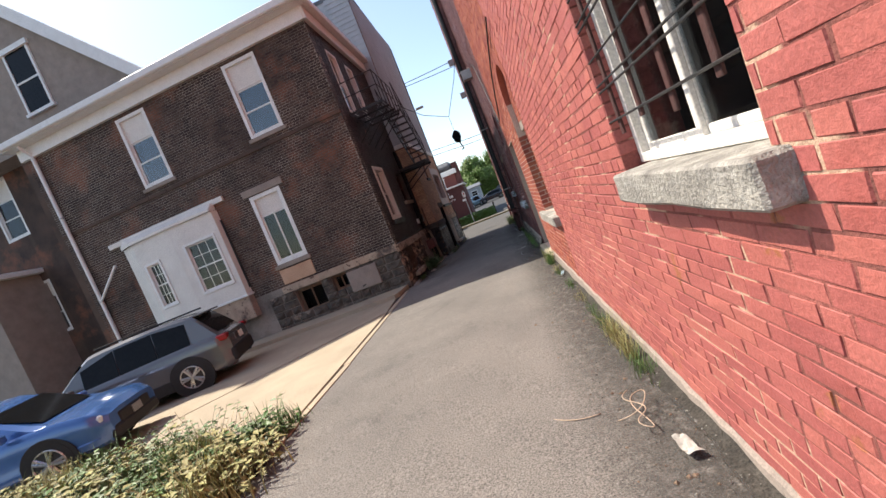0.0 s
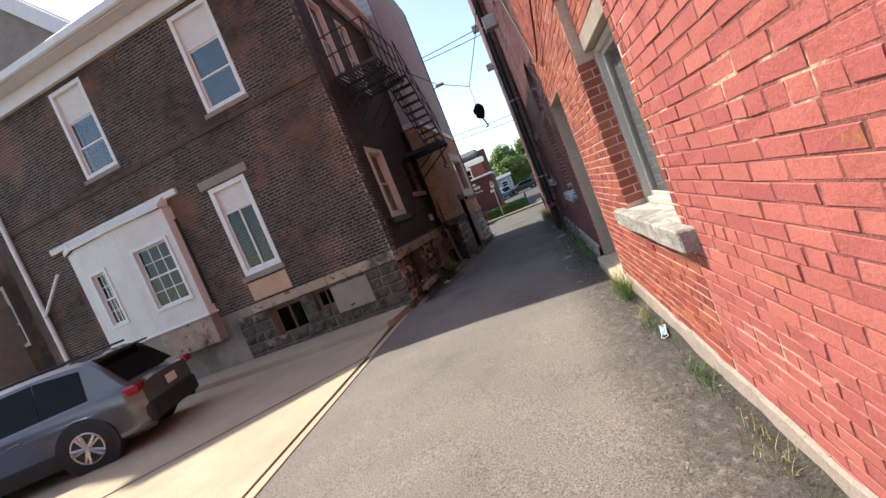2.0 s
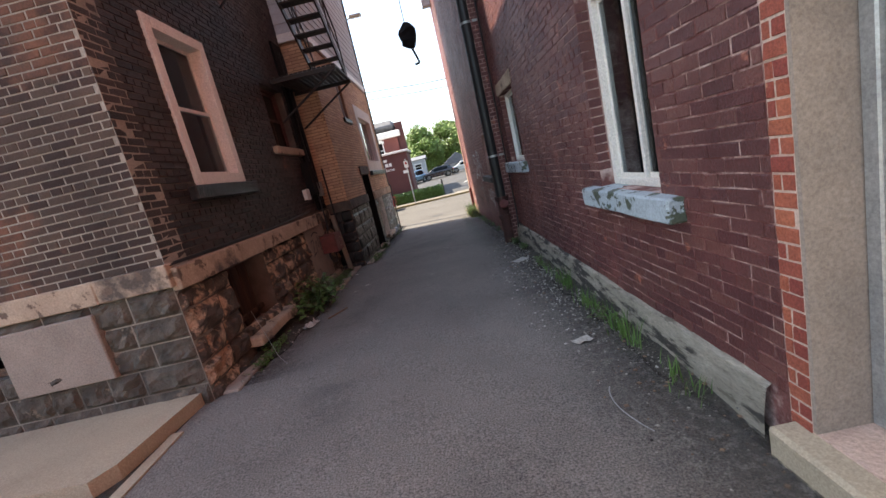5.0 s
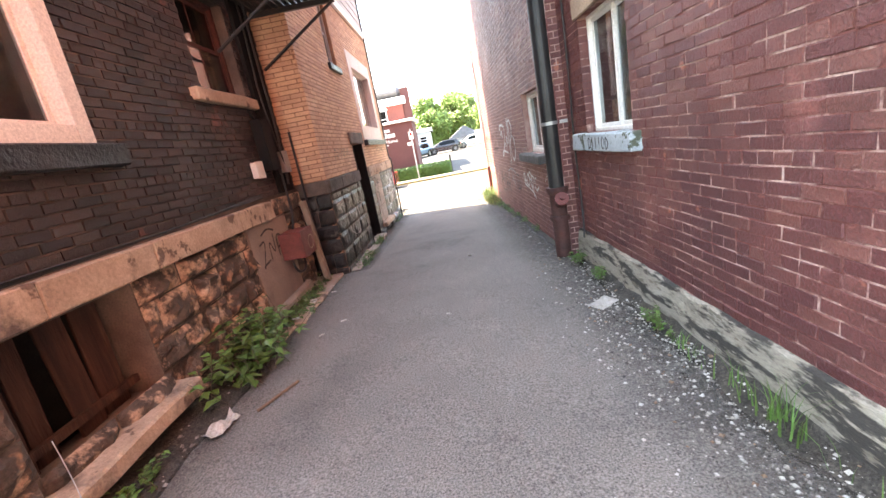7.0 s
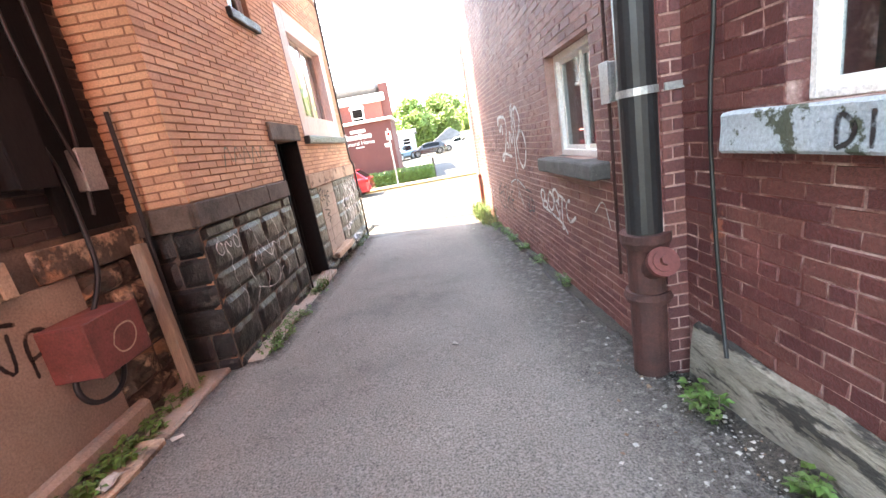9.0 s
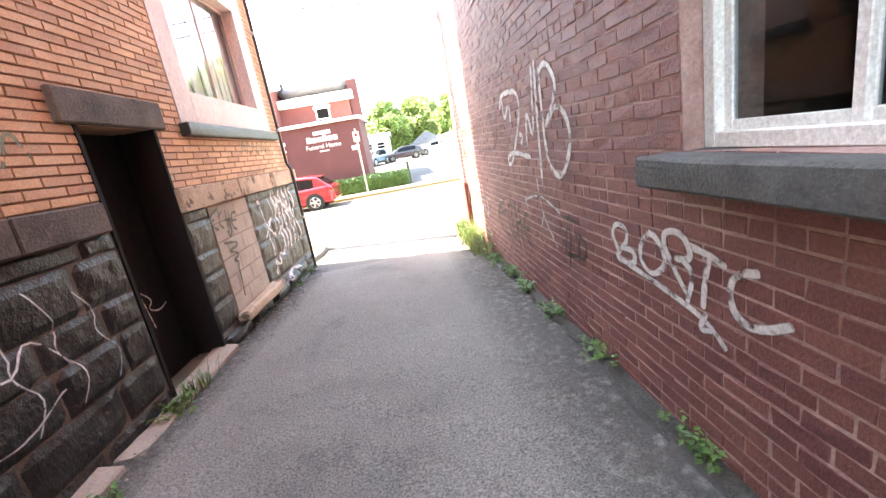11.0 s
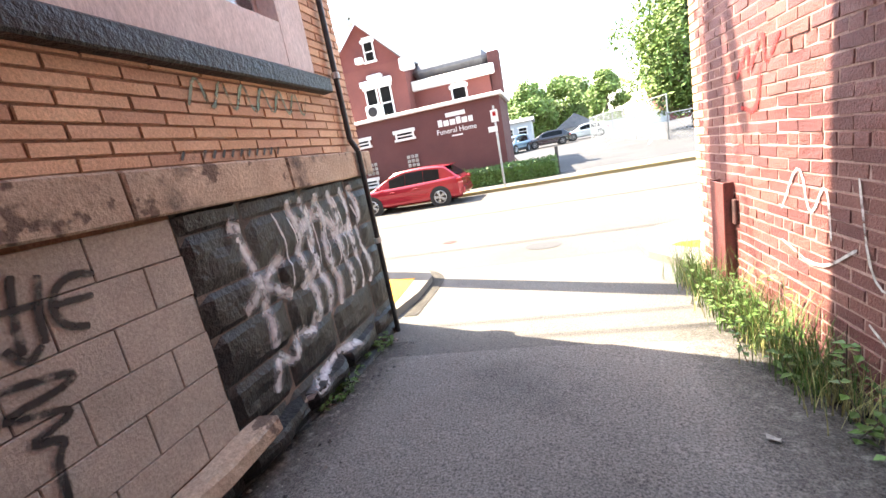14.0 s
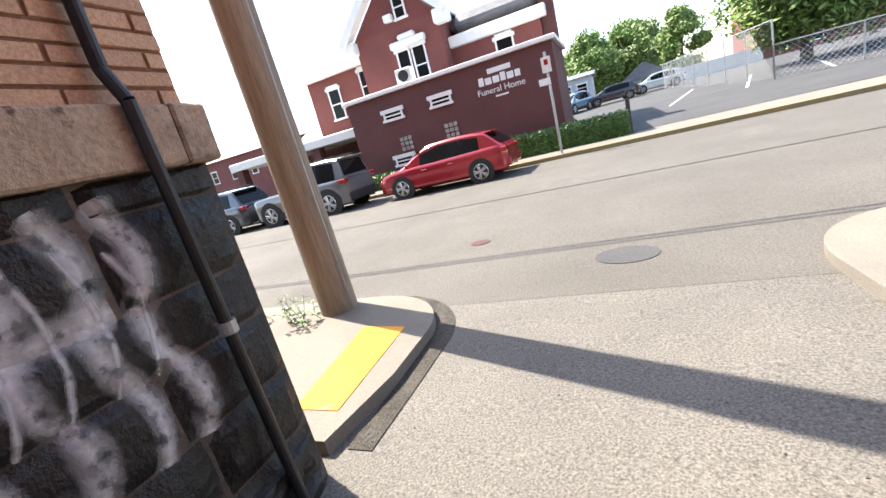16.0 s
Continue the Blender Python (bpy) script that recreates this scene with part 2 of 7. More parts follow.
    # Near-black: the shade inside unlit rooms is put into this colour.
    "inside_shade": mat("inside_shade", (0.05, 0.048, 0.046), (0.03, 0.03, 0.03), 2, 0.9, 0.05),
    "pale_curtain": mat("pale_curtain", (0.8, 0.81, 0.81), (0.68, 0.7, 0.71), 5, 0.9, 0.1),
    "curtain": mat("curtain", (0.30, 0.31, 0.31), (0.20, 0.21, 0.21), 5, 0.9, 0.1),
    "black_door": mat("black_door", (0.009, 0.009, 0.01), (0.016, 0.015, 0.015), 3, 0.8, 0.15, 60, spec=0.12, stretch=(1, 1, 0.2)),
    "grey_door": mat("grey_door", (0.48, 0.44, 0.40), (0.40, 0.37, 0.33), 3, 0.55, 0.1, 60),
    "pole_wood": mat("pole_wood", (0.32, 0.25, 0.19), (0.19, 0.145, 0.11), 9, 0.9, 0.7, 60, stretch=(1, 1, 0.06), stain=(0.11, 0.085, 0.07), cover=0.62, stain_scale=3),
    "limewash": mat("limewash", (0.37, 0.335, 0.275), (0.2, 0.18, 0.145), 6, 0.9, 0.9, 50, stain=(0.05, 0.045, 0.04), cover=0.5, stain_scale=3.0, stretch=(1, 0.5, 2.4), soft=0.05, wear=((0.16, 0.14, 0.11), 9, 0.6)),
    "dark_sill": mat("dark_sill", (0.12, 0.115, 0.11), (0.065, 0.062, 0.06), 6, 0.85, 0.6, 60, stain=(0.34, 0.33, 0.31), cover=0.64, stain_scale=6),
    "old_wood": mat("old_wood", (0.26, 0.17, 0.11), (0.13, 0.085, 0.06), 9, 0.85, 0.6, 60, stretch=(1, 1, 0.08)),
    "roof_slate": mat("roof_slate", (0.16, 0.165, 0.18), (0.11, 0.115, 0.125), 3, 0.7, 0.3),
    "grey_siding": mat("grey_siding", (0.46, 0.48, 0.5), (0.38, 0.4, 0.42), 1.5, 0.75, 0.15, vary=0.05),
    "rust_iron": mat("rust_iron", (0.105, 0.04, 0.035), (0.05, 0.025, 0.023), 8, 0.75, 0.4, 80, metal=0.2),
    "black_pipe": mat("black_pipe", (0.022, 0.022, 0.024), (0.012, 0.012, 0.013), 5, 0.45, 0.1, 60),
    "grey_metal": mat("grey_metal", (0.42, 0.43, 0.43), (0.34, 0.35, 0.35), 6, 0.45, 0.1, 60, metal=0.6),
    "yellow_paint": mat("yellow_paint", (0.64, 0.27, 0.006), (0.52, 0.22, 0.008), 5, 0.7, 0.2, 60, stain=(0.48, 0.36, 0.16), cover=0.68, stain_scale=3),
    "white_spray": spray_mat("white_spray", (0.72, 0.69, 0.67), (0.55, 0.51, 0.5), 0.95),
    "black_spray": spray_mat("black_spray", (0.014, 0.012, 0.013), (0.03, 0.026, 0.026), 1.0, edge=0.45),
    "faint_spray": spray_mat("faint_spray", (0.016, 0.014, 0.015), (0.03, 0.025, 0.026), 0.97, edge=0.4),
    "old_spray": spray_mat("old_spray", (0.045, 0.032, 0.034), (0.07, 0.05, 0.05), 0.62, edge=0.2),
    "red_spray": spray_mat("red_spray", (0.55, 0.03, 0.03), (0.45, 0.03, 0.03), 0.9),
    "teal_spray": spray_mat("teal_spray", (0.16, 0.27, 0.2), (0.22, 0.27, 0.18), 0.7),
    "leaf": mat("leaf", (0.105, 0.19, 0.042), (0.06, 0.12, 0.026), 4, 0.55, 0.1, 50, vary=0.4),
    "dry_leaf": mat("dry_leaf", (0.30, 0.31, 0.11), (0.36, 0.30, 0.14), 4, 0.7, 0.1, 50, vary=0.35),
    "tree_leaf": mat("tree_leaf", (0.20, 0.28, 0.07), (0.12, 0.19, 0.04), 0.6, 0.6, 0.1, 20, vary=0.4),
    "bark": mat("bark", (0.12, 0.09, 0.065), (0.07, 0.055, 0.045), 8, 0.95, 0.8, 40, stretch=(1, 1, 0.2)),
    "maroon_brick": mat("maroon_brick", (0.125, 0.046, 0.042), (0.095, 0.037, 0.035), 0.8, 0.85, 0.2, 30),
    "house_brick": mat("house_brick", (0.185, 0.056, 0.048), (0.14, 0.045, 0.04), 0.8, 0.85, 0.2, 30, vary=0.1),
    "rubber": mat("rubber", (0.02, 0.02, 0.02), (0.03, 0.03, 0.03), 8, 0.8, 0.1),
    "alloy": mat("alloy", (0.55, 0.56, 0.57), (0.45, 0.46, 0.47), 8, 0.3, 0.0, metal=0.8),
    "dark_rubble": mat("dark_rubble", (0.15, 0.125, 0.1), (0.05, 0.043, 0.037), 5, 0.9, 1.0, 40, vary=0.4, stain=(0.27, 0.215, 0.165), cover=0.6, stain_scale=3.0, soft=0.06),
    "mask_blue": mat("mask_blue", (0.52, 0.68, 0.74), (0.44, 0.6, 0.68), 20, 0.85, 0.15, 200),
    "rotten_wood": mat("rotten_wood", (0.1, 0.046, 0.032), (0.035, 0.02, 0.016), 9, 0.9, 0.8, 60, stretch=(1, 1, 0.08), stain=(0.16, 0.085, 0.055), cover=0.62, stain_scale=3),
    "sooty_stone": mat("sooty_stone", (0.15, 0.12, 0.1), (0.055, 0.048, 0.043), 3, 0.85, 0.6, 50, stain=(0.25, 0.2, 0.165), cover=0.62, stain_scale=2.2),
    "paper": mat("paper", (0.46, 0.44, 0.40), (0.34, 0.32, 0.28), 9, 0.8, 0.2),
    "debris": mat("debris", (0.27, 0.25, 0.225), (0.075, 0.066, 0.058), 9, 0.9, 0.3, vary=0.8),
    "tail_red": mat("tail_red", (0.35, 0.01, 0.015), (0.28, 0.01, 0.012), 4, 0.15, 0.0, spec=0.6),
    "lamp_clear": mat("lamp_clear", (0.65, 0.68, 0.7), (0.5, 0.53, 0.55), 6, 0.1, 0.0, spec=0.7),
    "line_paint": mat("line_paint", (0.6, 0.58, 0.55), (0.4, 0.38, 0.36), 6, 0.8, 0.1),
    "red_metal": mat("red_metal", (0.19, 0.05, 0.045), (0.11, 0.035, 0.03), 6, 0.6, 0.2, stain=(0.30, 0.13, 0.11), cover=0.66, stain_scale=4),
}
GLASS = glass_mat("window_glass", (0.75, 0.8, 0.82), 1.5)
SKY_GLASS = glass_mat("coated_glass", (0.94, 0.96, 0.97), 1.9)
CAR_GLASS = glass_mat("car_glass", (0.12, 0.13, 0.14), 1.5)


def paint_mat(name, c):
    m = mat(name, c, tuple(v * 0.85 for v in c), 0.7, 0.22, 0.0, 300, metal=0.25, spec=0.6)
    m.node_tree.nodes["Principled BSDF"].inputs["Coat Weight"].default_value = 0.6
    return m


# ---- mesh helpers ----
def part(name, bm, material, parent=None, label="", smooth=False):
    me = bpy.data.meshes.new(name)
    bmesh.ops.recalc_face_normals(bm, faces=bm.faces[:])
    bm.to_mesh(me)
    bm.free()
    if smooth:
        me.polygons.foreach_set("use_smooth", [True] * len(me.polygons))
    me.materials.append(material)
    ob = new(name, me)
    ob.parent = parent
    if label:
        ob["label"] = label
    return ob


def thing(name, m, label, category, group="", kind=""):
    ob = new(name)
    ob.empty_display_size = 0.1
    ob.matrix_world = m
    return tagged(ob, label, category, group, kind)


def box(bm, x0, x1, y0, y1, z0, z1, bevel=0.0):
    r = bmesh.ops.create_cube(bm, size=1.0)
    vs = r["verts"]
    for v in vs:
        v.co = Vector(((x0 + x1) / 2 + v.co.x * (x1 - x0), (y0 + y1) / 2 + v.co.y * (y1 - y0), (z0 + z1) / 2 + v.co.z * (z1 - z0)))
    if bevel:
        es = list({e for v in vs for e in v.link_edges})
        bmesh.ops.bevel(bm, geom=es, offset=bevel, segments=1, affect="EDGES")
    return vs


def bx(*a, **k):
    bm = bmesh.new()
    box(bm, *a, **k)
    return bm


def rod(bm, p, q, r0, r1=None, n=8):
    p, q = Vector(p), Vector(q)
    r1 = r0 if r1 is None else r1
    d = q - p
    m = Matrix.Translation((p + q) / 2) @ d.to_track_quat("Z", "Y").to_matrix().to_4x4()
    bmesh.ops.create_cone(bm, cap_ends=True, segments=n, radius1=r0, radius2=r1, depth=d.length, matrix=m)


def tube(bm, pts, r, n=6):
    for a, b in zip(pts, pts[1:]):
        rod(bm, a, b, r, n=n)


def mesh_of(name, verts, faces, material, parent=None, smooth=False):
    me = bpy.data.meshes.new(name)
    me.from_pydata([tuple(v) for v in verts], [], [tuple(f) for f in faces])
    me.update()
    if smooth:
        me.polygons.foreach_set("use_smooth", [True] * len(me.polygons))
    me.materials.append(material)
    ob = new(name, me)
    ob.parent = parent
    return ob


def roughen(bm, amount, scale=3.0, seed=0.0):
    for v in bm.verts:
        v.co += noise.noise_vector(v.co * scale + Vector((seed, seed * 2, 0))) * amount


def ground_z(y):
    return float(np.interp(y, [0, 16, 20, 24, 27, 60], [-0.05, -0.28, -0.38, -0.54, -0.65, -0.65]))


def facing(x, y, ux, uy):
    """A wall's frame: local x runs along the wall to a viewer's right, local -y points out of it."""
    u = Vector((ux, uy, 0)).normalized()
    v = Vector((0, 0, 1)).cross(u)
    return Matrix(((u.x, v.x, 0, x), (u.y, v.y, 0, y), (0, 0, 1, 0), (0, 0, 0, 1)))


def wall(name, frame_m, s0, s1, z0, z1, thick, holes, material, label, back=0.009):
    """A slab with openings through it, its face recessed behind the pieces laid on it."""
    xs = sorted({s0, s1, *[min(max(h[i], s0), s1) for h in holes for i in (0, 1)]})
    zs = sorted({z0, z1, *[min(max(h[i], z0), z1) for h in holes for i in (2, 3)]})
    bm = bmesh.new()
    for a, b in zip(xs, xs[1:]):
        run = None
        for c, d in zip(zs, zs[1:]):
            inside = any(h[0] <= (a + b) / 2 <= h[1] and h[2] <= (c + d) / 2 <= h[3] for h in holes)
            if not inside:
                run = (run[0], d) if run else (c, d)
            if inside or d == zs[-1]:
                if run:
                    box(bm, a, b, back, thick, run[0], run[1])
                run = None
    ob = part(name, bm, material)
    ob.matrix_world = frame_m
    return tagged(ob, label, "wall", kind="structure")


def free_runs(s0, s1, holes, zc):
    runs = [(s0, s1)]
    for h in holes:
        if h[2] < zc < h[3]:
            out = []
            for a, b in runs:
                if h[1] <= a or h[0] >= b:
                    out.append((a, b))
                else:
                    if h[0] > a:
                        out.append((a, h[0]))
                    if h[1] < b:
                        out.append((h[1], b))
            runs = out
    return runs


BRICK_FACES = ((4, 5, 6, 7), (0, 1, 5, 4), (1, 2, 6, 5), (2, 3, 7, 6), (3, 0, 4, 7))


def bricks(host, s0, s1, z0, z1, holes, length, height, joint, material, piece_material=None, pieces=None, depth=0.012, uneven=0.0022, seed=1, header=0, slip=0.5, wavy=0.005, chip=0.0022):
    """Courses of bricks on a wall: those inside `pieces` (s0, s1, z0, z1) are objects of their own, the rest one joined part."""
    rng = random.Random(seed)
    verts, faces, meshes = [], [], []
    k = 0
    row = 0
    z = z0
    while z + height * 0.6 < z1:
        zb = min(z + height - joint, z1)
        ln = length * 0.5 if header and row % header == header - 1 else length
        for a, b in free_runs(s0, s1, holes, (z + zb) / 2):
            s = math.floor(a / ln) * ln + (row % 2) * ln * slip - ln
            while s < b:
                p, q = max(s, a) + joint / 2, min(s + ln, b) - joint / 2
                s += ln
                if q - p < 0.03:
                    continue
                out = -abs(rng.gauss(0, uneven))
                c = 0.0026
                j = [rng.uniform(-chip, chip) for _ in range(8)]
                za, zc = z + wavy * noise.noise(Vector((p * 0.9, z * 0.7, seed))), z + wavy * noise.noise(Vector((q * 0.9, z * 0.7, seed)))
                ht = zb - z
                p, q = p + rng.uniform(-0.6, 0.6) * chip, q + rng.uniform(-0.6, 0.6) * chip
                vs = [(p, depth, za), (q, depth, zc), (q, depth, zc + ht), (p, depth, za + ht),
                      (p + c + j[0], min(out + j[4] * 0.7, 0.002), za + c + j[1]), (q - c + j[1], min(out + j[5] * 0.7, 0.002), zc + c + j[2]), (q - c + j[2], min(out + j[6] * 0.7, 0.002), zc + ht - c + j[3]), (p + c + j[3], min(out + j[7] * 0.7, 0.002), za + ht - c + j[0])]
                near = pieces and pieces[0] < (p + q) / 2 < pieces[1] and pieces[2] < z < pieces[3] and k < 298
                if near:
                    me = bpy.data.meshes.new("brick")
                    me.from_pydata(vs, [], BRICK_FACES)
                    me.materials.append(piece_material)
                    new("brick", me).parent = host
                    k += 1
                else:
                    n = len(verts)
                    verts += vs
                    faces += [tuple(i + n for i in f) for f in BRICK_FACES]
        z += height
        row += 1
    if not verts:
        return None
    ob = mesh_of("brick_courses", verts, faces, material, host)
    ob["kind"] = "stuff"
    return ob


WINDOWS = [0]


def window(fm, s0, s1, z0, z1, label, frame_mat, deep=0.1, board=0.0, split="sash", sill=None, trim=0.06, inside="inside_shade", lintel=None, curtain="", muntins=(0, 0), proud=0.0, glass=None):
    """A window in an opening: frame, sashes, panes, sill, and a lining that stands in for the unlit room."""
    WINDOWS[0] += 1
    w = thing("window_%d" % WINDOWS[0], fm @ Matrix.Translation((s0, 0, z0)), label, "window", kind="structure")
    W, Hh = s1 - s0, z1 - z0
    fmt = M[frame_mat]
    y0, y1 = deep - 0.03 - proud, deep + 0.05

    def ring(a, b, c, d, t, ya, yb, name):
        bm = bmesh.new()
        box(bm, a, a + t, ya, yb, c, d, 0.004)
        box(bm, b - t, b, ya, yb, c, d, 0.004)
        box(bm, a + t, b - t, ya, yb, c, c + t, 0.004)
        box(bm, a + t, b - t, ya, yb, d - t, d, 0.004)
        return part(name, bm, fmt, w)

    ring(0.002, W - 0.002, 0.002, Hh - 0.002, trim, y0, y1, "window_frame")
    top = Hh - trim
    if board:
        part("board", bx(trim, W - trim, deep, deep + 0.03, top - board, top - 0.002), M["cream_board"], w, "white painted board over the upper part")
        top -= board
    if split == "sash":
        mid = (trim + top) / 2
        for a, b, off in ((trim, mid + 0.02, 0.0), (mid - 0.02, top, 0.03)):
            s = ring(trim, W - trim, a, b, 0.045, deep + off - 0.01, deep + off + 0.02, "sash")
            pane = part("pane", bx(trim + 0.045, W - trim - 0.045, deep + off, deep + off + 0.006, a + 0.045, b - 0.045), glass or GLASS, s)
            pane.visible_shadow = False
            for i in range(muntins[0]):
                x = trim + 0.045 + (W - 2 * trim - 0.09) * (i + 1) / (muntins[0] + 1)
                part("muntin", bx(x - 0.01, x + 0.01, deep + off - 0.006, deep + off - 0.001, a + 0.045, b - 0.045), fmt, s)
            for i in range(muntins[1]):
                z = a + 0.045 + (b - a - 0.09) * (i + 1) / (muntins[1] + 1)
                part("muntin", bx(trim + 0.045, W - trim - 0.045, deep + off - 0.005, deep + off - 0.001, z - 0.01, z + 0.01), fmt, s)
    else:
        mid = W / 2
        for a, b, off in ((trim, mid + 0.02, 0.0), (mid - 0.02, W - trim, 0.025)):
            s = ring(a, b, trim, top, 0.04, deep + off - 0.01, deep + off + 0.015, "sash")
            pane = part("pane", bx(a + 0.04, b - 0.04, deep + off, deep + off + 0.005, trim + 0.04, top - 0.04), glass or GLASS, s)
            pane.visible_shadow = False
    if curtain:
        bm = bmesh.new()
        n = 24
        for i in range(n):
            x = W * i / n
            box(bm, x, x + W / n * 1.02, deep + 0.12 + 0.02 * math.sin(i * 1.9), deep + 0.14 + 0.02 * math.sin(i * 1.9), 0, Hh)
        part("curtain", bm, M[curtain], w, "pale grey hanging curtain")
    # Lining box; its near-black default colour stands in for the room's shade.
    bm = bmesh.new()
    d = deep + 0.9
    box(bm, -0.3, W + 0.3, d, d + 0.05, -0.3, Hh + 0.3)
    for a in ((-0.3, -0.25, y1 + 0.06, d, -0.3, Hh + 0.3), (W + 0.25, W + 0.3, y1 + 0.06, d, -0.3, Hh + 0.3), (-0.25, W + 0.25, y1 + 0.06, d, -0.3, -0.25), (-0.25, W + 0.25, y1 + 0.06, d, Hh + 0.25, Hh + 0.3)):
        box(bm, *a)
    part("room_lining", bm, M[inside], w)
    if sill:
        a, b, h, out, sm = sill
        bm = bx(a - s0, b - s0, -out, deep, -h, 0.0, bevel=0.012)
        bmesh.ops.subdivide_edges(bm, edges=bm.edges[:], cuts=3, use_grid_fill=True)
        roughen(bm, 0.012, 7, s0)
        part("window_sill", bm, M[sm], w, "worn stone sill")
    if lintel:
        a, b, h, lm = lintel
        bm = bx(a - s0, b - s0, -0.02, 0.08, Hh + 0.001, Hh + h, bevel=0.01)
        part("lintel", bm, M[lm], w)
    return w


# ---- ground ----
def sheet(name, x0, x1, y0, y1, lift, material, label, category, steps=40, edge=0.0, slope=True, thick=0.0, kind="structure", wave=0.0):
    ys = np.linspace(y0, y1, steps + 1)
    verts, faces = [], []
    for i, y in enumerate(ys):
        z = ground_z(y) + lift
        a = x0(y) if callable(x0) else x0
        b = x1(y) if callable(x1) else x1
        a += edge * noise.noise(Vector((y * 2.5, x0(0) if callable(x0) else x0, 3)))
        b += edge * noise.noise(Vector((y * 2.5, 7, 1)))
        verts += [(a, y, z), ((a + b) / 2, y, z + wave), (b, y, z)]
        if i:
            n = 3 * i
            faces += [(n - 3, n - 2, n + 1, n), (n - 2, n - 1, n + 2, n + 1)]
    if thick:
        n = len(verts)
        verts += [(v[0], v[1], v[2] - thick) for v in verts]
        for i in range(1, steps + 1):
            k = 3 * i
            faces += [(k - 3, k, k + n, k - 3 + n), (k - 1, k - 1 + n, k + 2 + n, k + 2)]
        faces += [(0, n, n + 1, 1), (1, n + 1, n + 2, 2), (3 * steps, 3 * steps + 1, 3 * steps + 1 + n, 3 * steps + n), (3 * steps + 1, 3 * steps + 2, 3 * steps + 2 + n, 3 * steps + 1 + n)]
    return tagged(mesh_of(name, verts, faces, material), label, category, kind=kind)


ys = [-300, -20, 0, 4, 8, 12, 16, 18, 20, 22, 24, 25.5, 27, 60, 400]
gv, gf = [], []
for i, y in enumerate(ys):
    gv += [(-400, y, ground_z(y)), (400, y, ground_z(y))]
    if i:
        gf.append((2 * i - 2, 2 * i - 1, 2 * i + 1, 2 * i))
tagged(mesh_of("ground", gv, gf, M["dirt"]), "bare earth and gravel round the buildings", "ground", kind="structure")
conc_edge = lambda y: float(np.interp(y, [-8, 4, 7, 12, 18, 24.9], [-2.9, -3.08, -3.28, -3.5, -3.3, -2.86]))
sheet("road_alley", conc_edge, lambda y: 0.62 - 0.012 * y, -8, 24.0, 0.006, M["asphalt"], "grey asphalt alley with grit along its edges", "road", 120, edge=0.05, wave=0.03)
left_face = lambda y: -3.42 if y < 17.9 else -2.9 + 0.018 * (y - 17.9)
right_face = lambda y: 0.56 + 0.0085 * (16.7 - y) if y < 16.7 else 0.31 + 0.016 * (25.5 - y)
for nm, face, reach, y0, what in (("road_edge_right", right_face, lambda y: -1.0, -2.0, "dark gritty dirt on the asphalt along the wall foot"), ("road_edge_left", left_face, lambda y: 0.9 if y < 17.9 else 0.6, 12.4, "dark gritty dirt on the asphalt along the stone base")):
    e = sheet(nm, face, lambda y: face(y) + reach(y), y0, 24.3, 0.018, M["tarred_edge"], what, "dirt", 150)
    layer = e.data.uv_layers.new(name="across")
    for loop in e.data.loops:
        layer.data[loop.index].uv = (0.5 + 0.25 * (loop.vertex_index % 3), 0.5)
sheet("road_apron", lambda y: -2.95, lambda y: 0.45, 23.9, 27.0, 0.01, M["mouth_asphalt"], "sun-bleached asphalt at the alley mouth", "road", 12, edge=0.03)
sheet("road_street", -120, 120, 26.9, 37.6, 0.012, M["old_asphalt"], "sun-bleached asphalt street", "road", 8)
sheet("road_lot", -0.6, 60, 39.7, 75, 0.02, M["lot_asphalt"], "dark asphalt car park across the street", "road", 4)

# ---- right-hand buildings ----
RA = facing(0.56, 16.7, 0.0085, -1)
RB = facing(0.31, 25.5, 0.016, -1)
sa = lambda y: 16.7 - y
sb = lambda y: 25.5 - y
HA = [(sa(2.4), sa(1.2), 1.42, 3.1), (sa(7.25), sa(6.02), 0.95, 3.3), (sa(10.08), sa(8.85), -0.02, 2.42), (sa(12.05), sa(11.1), 1.0, 3.5), (sa(16.03), sa(14.94), 1.28, 2.42)]
HB = [(sb(18.72), sb(17.62), 1.03, 1.98)]
wa = wall("wall_right_mid", RA, 0, sa(10.2), -0.4, 12.5, 0.35, HA, M["pale_mortar"], "wine-red painted brick wall with pale mortar", 0.004)
wa2 = wall("wall_right_door", RA, sa(10.2), sa(5.92), -0.4, 12.5, 0.35, HA, M["white_mortar"], "bare orange-red brick wall round the door", 0.004)
wa3 = wall("wall_right_near", RA, sa(5.92), 24.7, -0.4, 12.5, 0.35, HA, M["red_mortar"], "red-painted brick side wall with cracked joints", 0.0022)
RR = facing(0.432, 16.695, 1, 0)
wr = wall("wall_right_return", RR, 0.0, 0.14, -0.4, 12.5, 0.02, [], M["pale_mortar"], "narrow brick return beside the pipe")
wb = wall("wall_right_far", RB, 0, 8.8, -0.8, 12.5, 0.35, HB, M["thin_mortar"], "weathered red brick wall sprayed with graffiti", 0.0025)
# ---- left-hand buildings ----
LB = facing(-14.0, 12.24, 1, 0)
xb = lambda x: x + 14.0
HBK = [(xb(-6.35), xb(-5.21), 5.74, 8.05), (xb(-10.39), xb(-9.28), 5.74, 8.05), (xb(-7.22), xb(-6.13), 1.9, 4.18), (xb(-7.05), xb(-6.1), 0.15, 0.95), (xb(-5.75), xb(-5.2), 0.45, 0.95), (xb(-12.1), xb(-8.4), 1.4, 4.2)]
wc = wall("wall_left_back", LB, 0, 10.58, -0.4, 8.6, 0.35, HBK, M["dark_mortar"], "sooty brown brick rear wall", 0.004)
